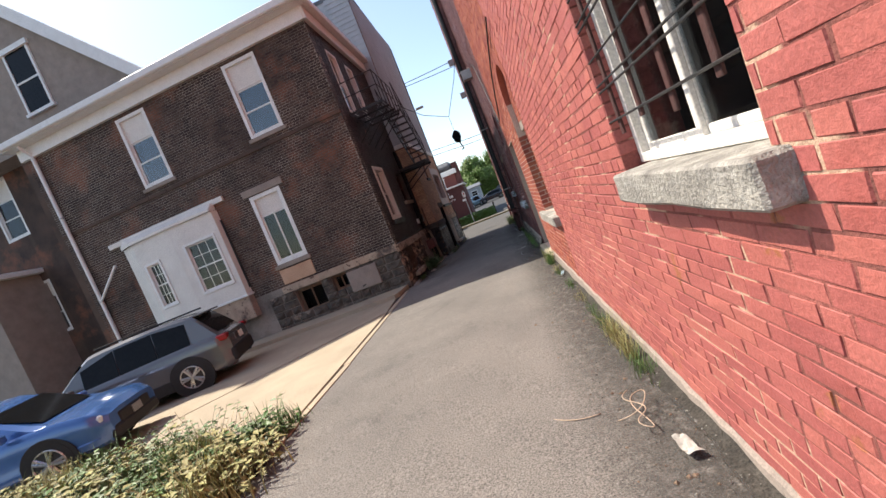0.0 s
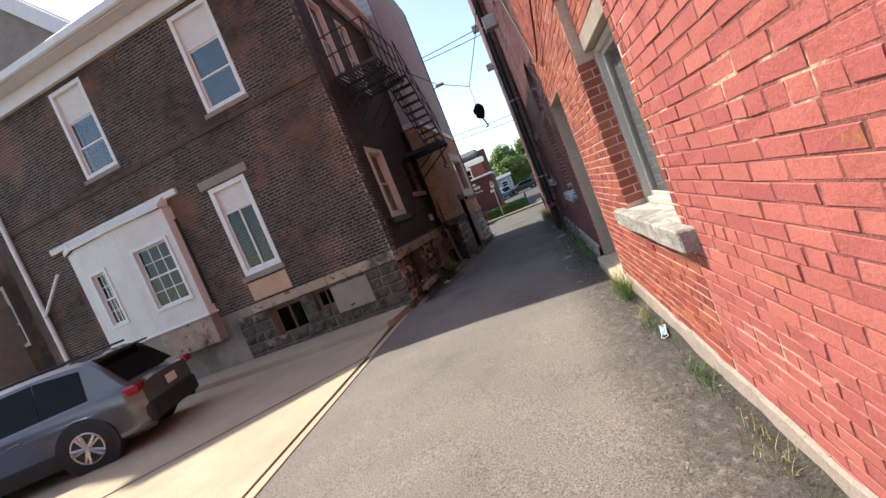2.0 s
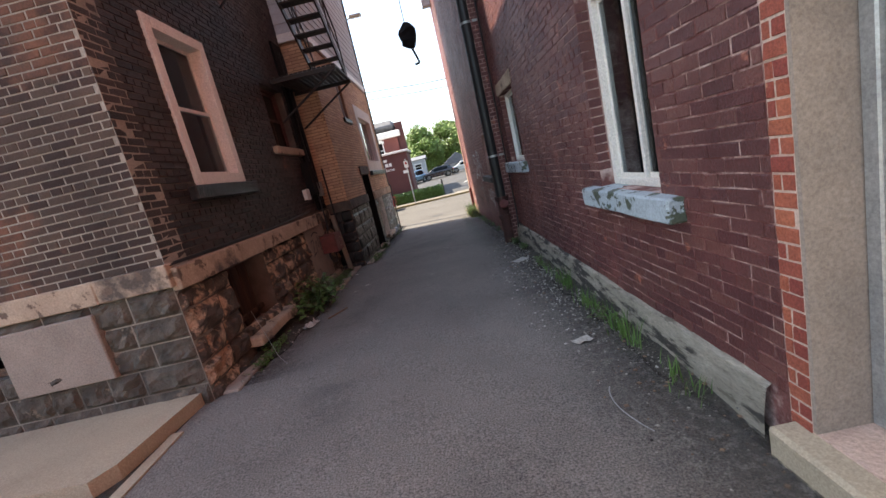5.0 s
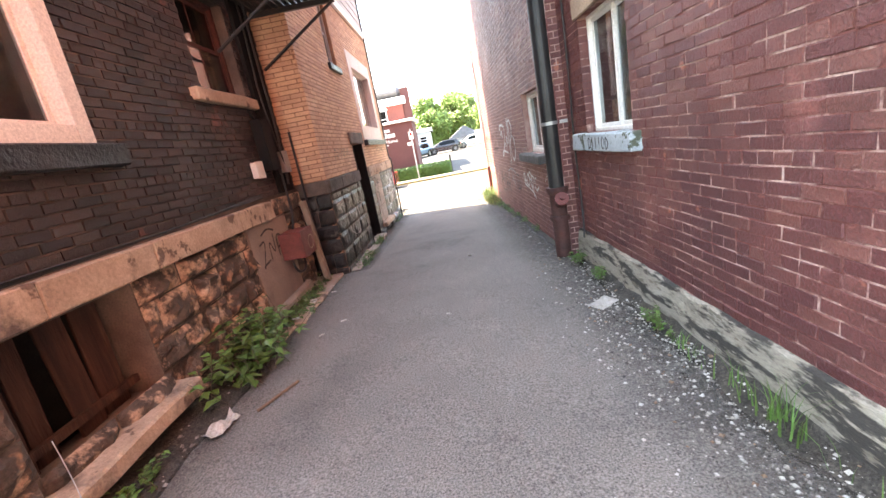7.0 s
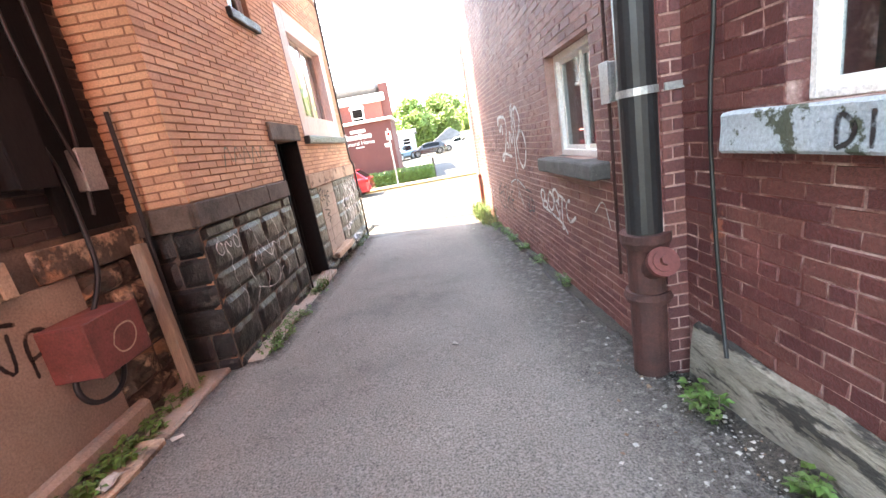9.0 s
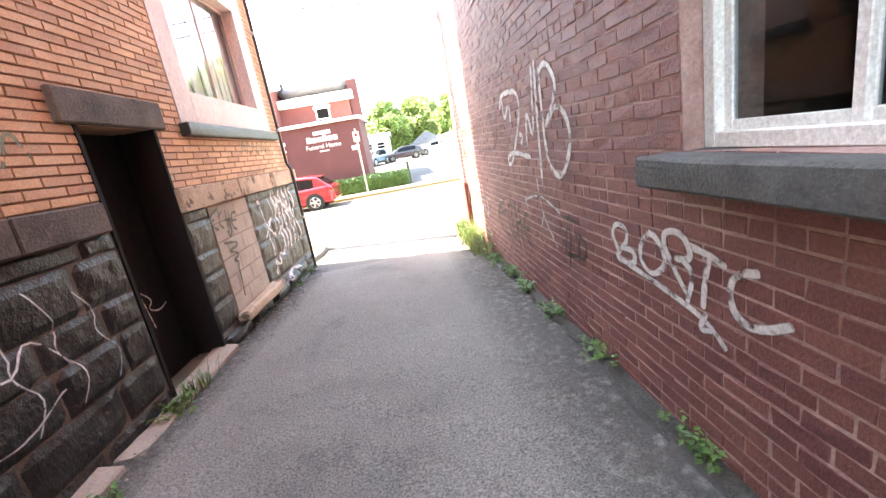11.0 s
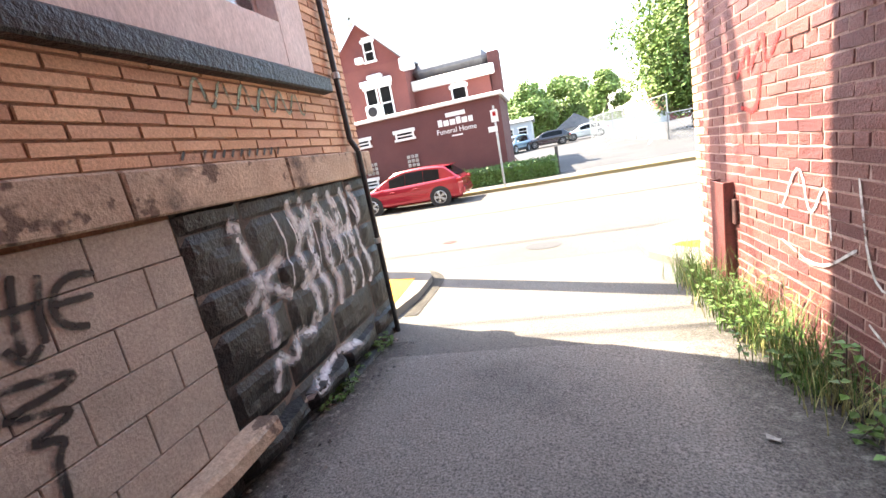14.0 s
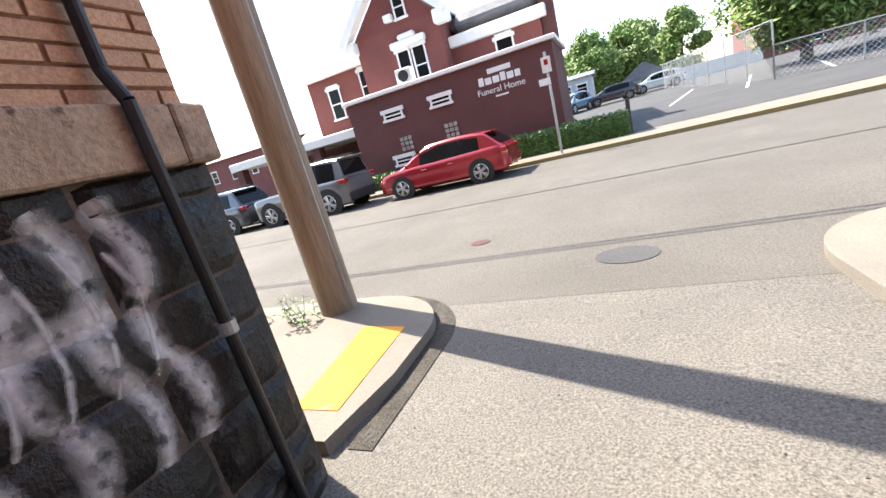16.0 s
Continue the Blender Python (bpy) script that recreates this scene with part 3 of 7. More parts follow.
LS = facing(-3.42, 12.24, 0, 1)
sl = lambda y: y - 12.24
HS = [(sl(13.18), sl(14.36), 1.9, 3.75), (sl(13.18), sl(14.2), 0.05, 0.9), (sl(16.05), sl(17.1), 2.47, 3.6), (sl(13.3), sl(14.2), 5.6, 7.7), (sl(15.0), sl(15.8), 5.6, 7.7)]
wd = wall("wall_left_side", LS, 0.35, 5.7, -0.4, 8.6, 0.35, HS, M["black_mortar"], "soot-black painted brick side wall")
LY = facing(-2.9, 17.93, 0.018, 1)
sy = lambda y: y - 17.93
HY = [(sy(20.2), sy(21.08), -0.42, 1.77), (sy(21.6), sy(24.28), 1.86, 3.9), (sy(19.9), sy(20.52), 3.3, 4.6), (sy(21.57), sy(22.58), -0.18, 1.0)]
we = wall("wall_left_front", LY, 0, 6.9, -0.8, 11.5, 0.35, HY, M["tan_mortar"], "tan brick wall over a blackened stone base")
LE = facing(-3.9, 17.93, 1, 0)
wf = wall("wall_left_step", LE, 0, 1.0, -0.5, 11.5, 0.3, [], M["tan_mortar"], "tan brick return wall at the corner")


# ---- masonry details ----
SURFACE = {}


def stones(host, s0, s1, z0, z1, holes, h_lo, h_hi, w_lo, w_hi, material, seed, out=0.05, joint=0.014, name="stone", piece=True, rough=0.02):
    """Quarry-faced stones in uneven courses, each with a bulging broken face."""
    rng = random.Random(seed)
    z, count = z0, 0
    while z < z1 - 0.04:
        h = min(rng.uniform(h_lo, h_hi), z1 - z)
        if z1 - (z + h) < h_lo * 0.5:
            h = z1 - z
        for a, b in free_runs(s0, s1, holes, z + h / 2):
            s = a
            while s < b - 0.03:
                w = min(rng.uniform(w_lo, w_hi), b - s)
                if b - (s + w) < w_lo * 0.5:
                    w = b - s
                nx, nz = 8, 6
                bulge = rng.uniform(0.4, 1.0) * out
                off = Vector((rng.uniform(0, 50), rng.uniform(0, 50), 0))
                vs, fs = [], []
                for j in range(nz + 1):
                    for i in range(nx + 1):
                        u, v = i / nx, j / nz
                        edge = min(u, 1 - u) == 0 or min(v, 1 - v) == 0
                        x, zz = s + joint / 2 + (w - joint) * u, z + joint / 2 + (h - joint) * v
                        p = (noise.noise(Vector((x * 7, zz * 7, 0)) + off) + 0.5 * noise.noise(Vector((x * 19, zz * 19, 3)) + off)) * rough * 1.5
                        y = 0.003 if edge else min(-bulge * (0.45 + 0.55 * math.sin(math.pi * u) ** 0.6 * math.sin(math.pi * v) ** 0.6) + p, 0.0)
                        q = 0.0 if edge else noise.noise(Vector((x * 4, 9, zz * 4)) + off) * 0.02
                        vs.append((x + q, y, zz + q * 0.6))
                for j in range(nz):
                    for i in range(nx):
                        k = j * (nx + 1) + i
                        fs.append((k, k + 1, k + nx + 2, k + nx + 1))
                mesh_of(name, vs, fs, material, host)
                SURFACE.setdefault(host.name, []).append((vs, fs))
                count += 1
                s += w
        z += h


def slab_row(host, s0, s1, z0, z1, out, material, name, lengths, rough=0.008):
    """A string course of long dressed stones."""
    s, i = s0, 0
    while s < s1 - 0.01:
        w = min(lengths[i % len(lengths)], s1 - s)
        bm = bx(s + 0.003, s + w - 0.003, -out, 0.06, z0, z1, bevel=0.01)
        bmesh.ops.subdivide_edges(bm, edges=[e for e in bm.edges if e.calc_length() > 0.3], cuts=4)
        roughen(bm, rough, 5, s)
        part(name, bm, material, host)
        s += w
        i += 1


# blackened and sandstone bases
slab_row(wc, 6.6, 10.62, 0.98, 1.2, 0.06, M["sandstone"], "ledge_stone", (1.3, 0.9, 1.1))
slab_row(wc, 0.0, 1.9, 0.98, 1.2, 0.05, M["sandstone"], "ledge_stone", (1.0,))
stones(wc, 6.0, 10.58, -0.3, 0.98, HBK, 0.2, 0.36, 0.25, 0.55, M["dark_rubble"], 11, 0.06, rough=0.03)
slab_row(wd, 0.0, 4.5, 0.93, 1.15, 0.09, M["sandstone"], "ledge_stone", (1.25, 0.95, 1.4, 0.8))
HS2 = HS + [(sl(16.02), sl(17.2), -0.4, 0.93)]
stones(wd, 0.0, 5.6, -0.35, 0.93, HS2, 0.2, 0.34, 0.3, 0.7, M["rubble"], 12, 0.075, rough=0.035)
slab_row(wd, sl(16.95), 5.68, 0.93, 1.15, 0.05, M["rubble"], "ledge_stone", (0.8,))
slab_row(wf, 0.0, 1.02, 1.03, 1.24, 0.05, M["sooty_stone"], "ledge_stone", (0.5,))
stones(wf, 0.0, 1.0, -0.45, 1.03, [], 0.22, 0.3, 0.3, 0.5, M["black_stone"], 13, 0.035, joint=0.005, rough=0.011)
slab_row(we, -0.03, sy(20.15), 1.03, 1.24, 0.05, M["sooty_stone"], "ledge_stone", (0.75, 0.8))
slab_row(we, sy(21.07), 6.94, 1.02, 1.24, 0.07, M["sandstone"], "ledge_stone", (1.3, 1.15, 1.2))
stones(we, 0.0, 6.9, -0.75, 1.02, HY + [(sy(20.18), sy(21.08), -0.8, 1.1)], 0.22, 0.34, 0.4, 0.75, M["black_stone"], 14, 0.035, joint=0.005, rough=0.011)
stones(we, sy(21.1), 6.9, -0.75, -0.28, [], 0.22, 0.3, 0.5, 0.8, M["black_stone"], 15, 0.13, joint=0.004)

for a, b in ((0.0, sy(20.18)), (sy(21.09), sy(21.56)), (sy(22.59), 6.9)):
    part("stone_backing", bx(a, b, 0.0015, 0.02, -0.78, 1.02), M["black_mortar"], we)
part("stone_backing", bx(0.0, 1.0, 0.0015, 0.02, -0.48, 1.03), M["black_mortar"], wf)
# front face of the left corner building
LF = facing(-2.78, 24.83, -1, 0)
wg = wall("wall_left_street", LF, 0.03, 7.0, -0.8, 11.5, 0.35, [], M["tan_mortar"], "tan brick street front above black stone")
part("stone_backing", bx(0.0, 3.0, 0.0015, 0.02, -0.78, 1.02), M["black_mortar"], wg)
stones(wg, 0.0, 3.0, -0.75, 1.02, [], 0.24, 0.32, 0.4, 0.7, M["black_stone"], 16, 0.035, joint=0.005, rough=0.011)
slab_row(wg, -0.04, 3.0, 1.02, 1.24, 0.06, M["sandstone"], "ledge_stone", (1.0, 1.2))
# closing walls and roofs behind the facades
def solid(name, x0, x1, y0, y1, z0, z1, material, label, category="wall"):
    ob = part(name, bx(x0, x1, y0, y1, z0, z1), material)
    return tagged(ob, label, category, kind="structure")


solid("roof_left_back", -14.2, -3.3, 12.0, 18.1, 8.62, 8.75, M["roof_slate"], "flat grey slate roof of the rear wing", "roof")
solid("roof_left_front", -10.0, -2.85, 17.95, 24.9, 11.5, 11.65, M["roof_slate"], "flat roof of the corner building", "roof")
# Added unseen wall; its near-black colour stands in for unlit rooms.
solid("wall_left_inner", -4.75, -4.65, 12.6, 24.5, -0.4, 8.6, M["inside_shade"], "near-black wall added behind the left-hand windows")
solid("wall_left_west", -14.3, -14.0, 12.3, 24.8, -0.4, 8.6, M["dark_brick"], "sooty brick west wall")
solid("roof_right", 0.3, 9.0, -8.0, 25.5, 12.5, 12.65, M["roof_slate"], "flat roof of the red brick buildings", "roof")
# Added like the left one: interior darkness given as near-black colour.
solid("wall_right_inner", 1.75, 1.85, -7.9, 25.2, -0.4, 12.5, M["inside_shade"], "near-black wall added behind the right-hand windows")
solid("wall_right_street", 0.42, 9.0, 25.46, 25.6, -0.7, 12.5, M["house_brick"], "red brick street front")
solid("wall_right_rear", 0.9, 9.0, -8.1, -7.95, -0.3, 12.5, M["house_brick"], "red brick rear wall")
solid("wall_left_upper", -9.0, -3.1, 17.98, 18.2, 8.6, 11.5, M["grey_siding"], "grey clad upper wall")

# ---- rear wing: cornice, belt, bay, windows ----
def cornice():
    c = thing("cornice", Matrix.Translation((-8.7, 12.24, 8.4)), "white painted timber cornice along the rear eaves", "cornice", kind="structure")
    part("frieze", bx(-5.4, 5.35, -0.12, 0.0, -0.25, 0.12, bevel=0.01), M["white_paint"], c)
    part("soffit", bx(-5.6, 5.5, -0.42, 0.0, 0.12, 0.17), M["white_paint"], c)
    part("gutter", bx(-5.6, 5.55, -0.52, -0.38, 0.14, 0.36, bevel=0.03), M["white_paint"], c)
    part("frieze", bx(5.28, 5.42, -0.1, 5.7, -0.25, 0.12, bevel=0.01), M["white_paint"], c)
    part("gutter", bx(5.35, 5.62, -0.5, 5.7, 0.14, 0.36, bevel=0.03), M["white_paint"], c)
    return c


cornice()
slab_row(wc, 0.0, 10.6, 5.38, 5.5, 0.035, M["dark_brick"], "belt_stone", (0.9, 0.7, 1.1), 0.004)
slab_row(wc, xb(-12.5), xb(-8.0), 4.42, 4.58, 0.09, M["cream_board"], "hood_moulding", (2.4,), 0.004)
slab_row(wc, xb(-7.4), xb(-5.95), 4.2, 4.42, 0.04, M["plaster"], "lintel_stone", (1.6,))
slab_row(wc, xb(-7.3), xb(-6.05), 1.76, 1.89, 0.07, M["plaster"], "sill_stone", (1.4,))
slab_row(wc, xb(-7.25), xb(-6.1), 1.25, 1.72, 0.03, M["tan_brick"], "infill_panel", (1.3,), 0.003)
for a in ((-6.35, -5.21), (-10.39, -9.28)):
    slab_row(wc, xb(a[0] - 0.08), xb(a[1] + 0.08), 5.62, 5.735, 0.06, M["plaster"], "sill_stone", (1.4,))
    window(LB, xb(a[0]), xb(a[1]), 5.74, 8.05, "white sash window with a boarded top", "white_paint", glass=SKY_GLASS, board=0.72, trim=0.1, deep=0.08, proud=0.05)
window(LB, xb(-7.22), xb(-6.13), 1.9, 4.18, "white sliding window with a boarded top", "white_paint", board=0.55, split="slide", trim=0.12, deep=0.08, proud=0.05)
window(LB, xb(-7.05), xb(-6.1), 0.15, 0.95, "dark basement window in the stone base", "old_wood", deep=0.2, split="slide")
window(LB, xb(-5.75), xb(-5.2), 0.45, 0.95, "small dark basement opening", "old_wood", deep=0.2, split="slide", trim=0.04)
slab_row(wc, xb(-5.2), xb(-4.2), 0.25, 0.9, 0.075, M["plaster"], "patch", (1.1,), 0.004)

# the bay, faceted and slightly bowed
def bay():
    b = thing("bay_window", Matrix.Translation((-10.25, 12.24, 1.4)), "white painted bowed bay window with a boarded foot", "bay window", kind="structure")
    pts = [(-1.85, 0.0), (-1.25, -0.26), (0.2, -0.34), (1.8, -0.22), (1.86, 0.02)]
    for i in range(4):
        p, q = Vector((*pts[i], 0)), Vector((*pts[i + 1], 0))
        d = q - p
        bm = bmesh.new()
        n = d.normalized()
        L = d.length
        spans = [(0, L, 0.0, 2.85)]
        if i in (1, 2):
            a, c = (0.12, 0.78) if i == 1 else (0.28, 1.42)
            z0, z1 = (0.55, 2.1) if i == 1 else (0.5, 2.2)
            spans = [(0, a, 0, 2.85), (c, L, 0, 2.85), (a, c, 0, z0), (a, c, z1, 2.85)]
            m = Matrix.Translation(p) @ Matrix.Rotation(math.atan2(n.y, n.x), 4, "Z")
            window(b.matrix_world @ m, a, c, z0, z1, "white multi-paned sash window in the bay", "white_paint", deep=0.05, muntins=(2, 1), trim=0.08, proud=0.05)
        m = Matrix.Translation(p) @ Matrix.Rotation(math.atan2(n.y, n.x), 4, "Z")
        for a, c, z0, z1 in spans:
            box(bm, a, c, 0.0, 0.06, z0, z1)
        bmesh.ops.transform(bm, matrix=m, verts=bm.verts[:])
        part("panel", bm, M["cream_board"], b)
        bm = bx(0, L, 0.01, 0.07, -0.75, 0.0)
        bmesh.ops.transform(bm, matrix=m, verts=bm.verts[:])
        part("foot_board", bm, M["plaster" if i != 2 else "sandstone"], b)
        bm = bx(-0.02, L + 0.02, -0.05, 0.06, -0.04, 0.03, bevel=0.01)
        bmesh.ops.transform(bm, matrix=m, verts=bm.verts[:])
        part("ledge", bm, M["white_paint"], b)
    bm = bmesh.new()
    vs = [bm.verts.new((x, y - 0.08, 2.85)) for x, y in pts] + [bm.verts.new((x, 0.02, 3.15)) for x, y in reversed(pts)]
    bm.faces.new(vs)
    r = bmesh.ops.extrude_face_region(bm, geom=bm.faces[:])
    bmesh.ops.translate(bm, verts=[v for v in r["geom"] if isinstance(v, bmesh.types.BMVert)], vec=(0, 0, 0.08))
    part("hood", bm, M["cream_board"], b)


bay()


def downspout(name, pts, r, material, label, brackets=(), shoe=None):
    p = thing(name, Matrix.Translation(pts[0]), label, "downspout")
    o = Vector(pts[0])
    bm = bmesh.new()
    tube(bm, [Vector(q) - o for q in pts], r, 12)
    part("pipe", bm, M[material], p, smooth=False)
    for b in brackets:
        bm = bmesh.new()
        rod(bm, Vector(b) - o - Vector((0, 0, 0.025)), Vector(b) - o + Vector((0, 0, 0.025)), r + 0.012, n=14)
        part("bracket", bm, M["grey_metal"], p)
    return p


downspout("downspout", [(-13.62, 11.85, 8.5), (-13.62, 12.14, 8.2), (-13.62, 12.14, 0.0)], 0.06, "white_paint", "white painted metal downspout on the rear wall", [(-13.62, 12.14, 6), (-13.62, 12.14, 3)])
downspout("downspout", [(-12.5, 12.1, 3.9), (-13.55, 12.08, 3.0)], 0.04, "white_paint", "short white metal branch pipe", [])

# ---- side wall of the rear wing ----
window(LS, sl(13.18), sl(14.36), 1.9, 3.75, "cream-framed sash window in the black wall", "cream_board", deep=0.1, trim=0.13, proud=0.1, sill=(sl(13.0), sl(14.55), 0.16, 0.09, "black_stone"), inside="plaster")
window(LS, sl(16.05), sl(17.1), 2.47, 3.6, "small window with a pale stone sill", "rust_iron", deep=0.16, trim=0.05, sill=(sl(15.8), sl(17.25), 0.13, 0.08, "sandstone"), muntins=(1, 0))
for a, b in ((13.3, 14.2), (15.0, 15.8)):
    window(LS, sl(a), sl(b), 5.6, 7.7, "white-framed doorway window on the fire escape", "white_paint", deep=0.08, trim=0.09, proud=0.05)


def basement_opening():
    m = LS @ Matrix.Translation((sl(13.18), 0, 0.05))
    t = thing("basement_hatch", m, "rotten wooden boards in a dark basement opening", "hatch", kind="structure")
    # Cellar lining: the darkness of the hole is in its near-black colour.
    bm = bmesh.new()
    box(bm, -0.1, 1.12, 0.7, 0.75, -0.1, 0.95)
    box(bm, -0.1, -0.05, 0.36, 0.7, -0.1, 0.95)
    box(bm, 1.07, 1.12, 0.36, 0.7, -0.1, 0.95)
    part("cellar_lining", bm, M["inside_shade"], t)
    for i, (x, w, tilt) in enumerate(((0.03, 0.16, 0), (0.22, 0.14, 2), (0.5, 0.2, -2), (0.74, 0.22, 1))):
        bm = bx(-w / 2, w / 2, -0.012, 0.012, 0.0, 0.82, bevel=0.003)
        bmesh.ops.rotate(bm, verts=bm.verts[:], cent=(0, 0, 0), matrix=Matrix.Rotation(radians(tilt), 3, "Y"))
        bmesh.ops.translate(bm, verts=bm.verts[:], vec=(x + w / 2, 0.25 + 0.03 * (i % 2), 0.0))
        part("plank", bm, M["rotten_wood"], t)
    part("rail", bx(0.0, 1.02, 0.2, 0.24, 0.1, 0.16, bevel=0.004), M["rotten_wood"], t)
    bm = bx(-0.08, 1.12, -0.2, 0.2, -0.12, 0.0, bevel=0.015)
    bmesh.ops.subdivide_edges(bm, edges=[e for e in bm.edges if e.calc_length() > 0.3], cuts=4)
    roughen(bm, 0.015, 6)
    part("sill", bm, M["sandstone"], t, "worn sandstone sill")


basement_opening()
part("plaster_panel", bx(sl(16.02), sl(17.2), -0.02, 0.012, -0.3, 0.925, bevel=0.004), M["plaster"], wd, "rendered patch over the stone base")
part("plaster_foot", bx(sl(16.0), sl(17.3), -0.13, -0.02, -0.35, -0.12, bevel=0.03), M["plaster"], wd)


def wall_box(fm, s, z, w, h, d, material, label, name="junction_box", lid=True, tilt=0.0, cat="electrical box"):
    t = thing(name, fm @ Matrix.Translation((s, 0, z)) @ Matrix.Rotation(radians(tilt), 4, "Y"), label, cat)
    part("body", bx(-w / 2, w / 2, -d, -0.001, -h / 2, h / 2, bevel=0.008), M[material], t)
    if lid:
        part("lid", bx(-w / 2 - 0.006, w / 2 + 0.006, -d - 0.012, -d, -h / 2 - 0.006, h / 2 + 0.006, bevel=0.004), M[material], t)
    return t


rb = wall_box(LS, sl(17.0), 0.5, 0.46, 0.36, 0.32, "red_metal", "faded red metal box with a sloping front", "utility_box")
wall_box(LS, sl(16.72), 1.56, 0.2, 0.2, 0.07, "cream_board", "small white meter box on the black wall", "meter_box")
wall_box(LS, sl(17.08), 1.86, 0.26, 0.66, 0.14, "black_door", "tall black painted meter cabinet on the wall", "meter_cabinet")
wall_box(LS, sl(17.55), 1.62, 0.17, 0.3, 0.12, "grey_metal", "grey metal junction box", "junction_box")


def cable(name, pts, r, material, label, straight=False):
    c = bpy.data.curves.new(name, "CURVE")
    c.dimensions, c.bevel_depth, c.bevel_resolution = "3D", r, 1
    sp = c.splines.new("POLY" if straight else "NURBS")
    sp.points.add(len(pts) - 1)
    for p, q in zip(sp.points, pts):
        p.co = (*q, 1)
    if not straight:
        sp.use_endpoint_u, sp.order_u = True, 3
        sp.resolution_u = 6
    c.materials.append(M[material])
    return tagged(new(name, c), label, "cable")


def on(fm, s, out, z):
    return tuple(fm @ Vector((s, -out, z)))


def post():
    t = thing("service_post", Matrix.Translation((-3.14, 17.55, -0.36)), "leaning weathered wooden post carrying conduit", "post")
    bm = bx(-0.045, 0.045, -0.04, 0.04, 0.0, 1.38, bevel=0.006)
    bmesh.ops.transform(bm, matrix=Matrix.Rotation(radians(-7), 4, "X") @ Matrix.Rotation(radians(-6), 4, "Y"), verts=bm.verts[:])
    part("post_body", bm, M["pole_wood"], t)
    bm = bmesh.new()
    tube(bm, [(-0.02, 0.1, 0.1), (-0.1, 0.24, 1.2), (-0.12, 0.3, 2.4)], 0.018, 8)
    part("conduit", bm, M["black_pipe"], t)


post()
part("conduit_board", bx(sl(17.25), sl(17.75), -0.05, 0.01, 1.2, 4.6, bevel=0.004), M["black_door"], wd, "black board behind the cables")
cable("cable", [on(LS, sl(16.9), 0.05, 2.3), on(LS, sl(17.3), 0.09, 1.9), on(LS, sl(17.35), 0.08, 1.2), on(LS, sl(17.3), 0.1, 0.8), on(LS, sl(16.75), 0.12, 0.35), on(LS, sl(16.8), 0.16, 0.1), on(LS, sl(17.1), 0.2, 0.12), on(LS, sl(17.2), 0.12, 0.35)], 0.018, "black_pipe", "thick black cable looping down the wall")
cable("cable", [on(LS, sl(17.6), 0.09, 4.4), on(LS, sl(17.5), 0.1, 3.0), on(LS, sl(17.6), 0.09, 2.0), on(LS, sl(17.45), 0.1, 1.3)], 0.016, "black_pipe", "black cable running down the wall")
cable("cable", [on(LS, sl(17.4), 0.09, 4.4), on(LS, sl(17.42), 0.08, 3.2), on(LS, sl(17.3), 0.08, 2.4), on(LS, sl(17.5), 0.12, 1.5)], 0.012, "black_pipe", "thin black cable on the wall")
for k in range(3):
    cable("cable", [on(LS, 0.0, 0.05 + 0.02 * k, 1.18 + 0.012 * k), on(LS, 1.4, 0.07, 1.17 + 0.012 * k), on(LS, 2.9, 0.06 + 0.015 * k, 1.19), on(LS, 4.4, 0.03, 1.22 + 0.02 * k)], 0.007, "black_pipe", "slack cable lying along the stone ledge")

# ---- tan corner building ----
bm = bx(sy(20.05), sy(21.24), -0.045, 0.1, 1.775, 2.01, bevel=0.012)
part("lintel", bm, M["sooty_stone"], we, "blackened stone lintel over the door")


def black_door():
    t = thing("door_1", LY @ Matrix.Translation((sy(20.2), 0, -0.42)), "black painted plank door scrawled with white tags", "door", kind="structure")
    part("door_frame", bx(0.0, 0.07, 0.24, 0.34, 0.0, 2.19), M["black_door"], t)
    part("door_frame", bx(0.81, 0.88, 0.24, 0.34, 0.0, 2.19), M["black_door"], t)
    part("leaf", bx(0.07, 0.81, 0.29, 0.33, 0.02, 2.19, bevel=0.004), M["black_door"], t)
    part("jamb_lining", bx(0.862, 0.895, -0.02, 0.26, 0.0, 2.19), M["black_door"], t)
    part("jamb_lining", bx(-0.015, 0.02, -0.01, 0.26, 0.0, 2.19), M["black_door"], t)
    part("threshold", bx(-0.1, 0.95, -0.12, 0.29, -0.12, 0.05, bevel=0.02), M["sooty_stone"], t)
    return t


bd = black_door()
window(LY, sy(21.6), sy(24.28), 1.86, 3.9, "large window in a wide pale pink timber frame", "pink_paint", deep=0.12, trim=0.34, proud=0.1, split="slide", sill=(sy(21.55), sy(24.38), 0.13, 0.09, "black_stone"), curtain="pale_curtain", inside="curtain", glass=SKY_GLASS)
window(LY, sy(19.9), sy(20.52), 3.3, 4.6, "upper sash window with a dark frame", "grey_metal", deep=0.1, trim=0.06, sill=(sy(19.8), sy(20.62), 0.12, 0.06, "black_stone"))
HC = (sy(21.57), sy(22.58), -0.18, 1.0)
for r in range(6):
    z0 = -0.18 + r * 0.2
    z1 = min(z0 + 0.195, 1.0)
    x = HC[0] - (0.2 if r % 2 else 0.0)
    while x < HC[1]:
        a, b = max(x, HC[0]) + 0.004, min(x + 0.4, HC[1]) - 0.004
        x += 0.4
        if b - a > 0.03:
            part("concrete_block", bx(a - 0.002, b + 0.002, -0.012, 0.2, z0, z1, bevel=0.004), M["block"], we)
bm = bx(HC[0] - 0.05, HC[1] + 0.15, -0.16, 0.0, -0.28, -0.17, bevel=0.02)
bmesh.ops.subdivide_edges(bm, edges=[e for e in bm.edges if e.calc_length() > 0.3], cuts=5)
roughen(bm, 0.02, 6)
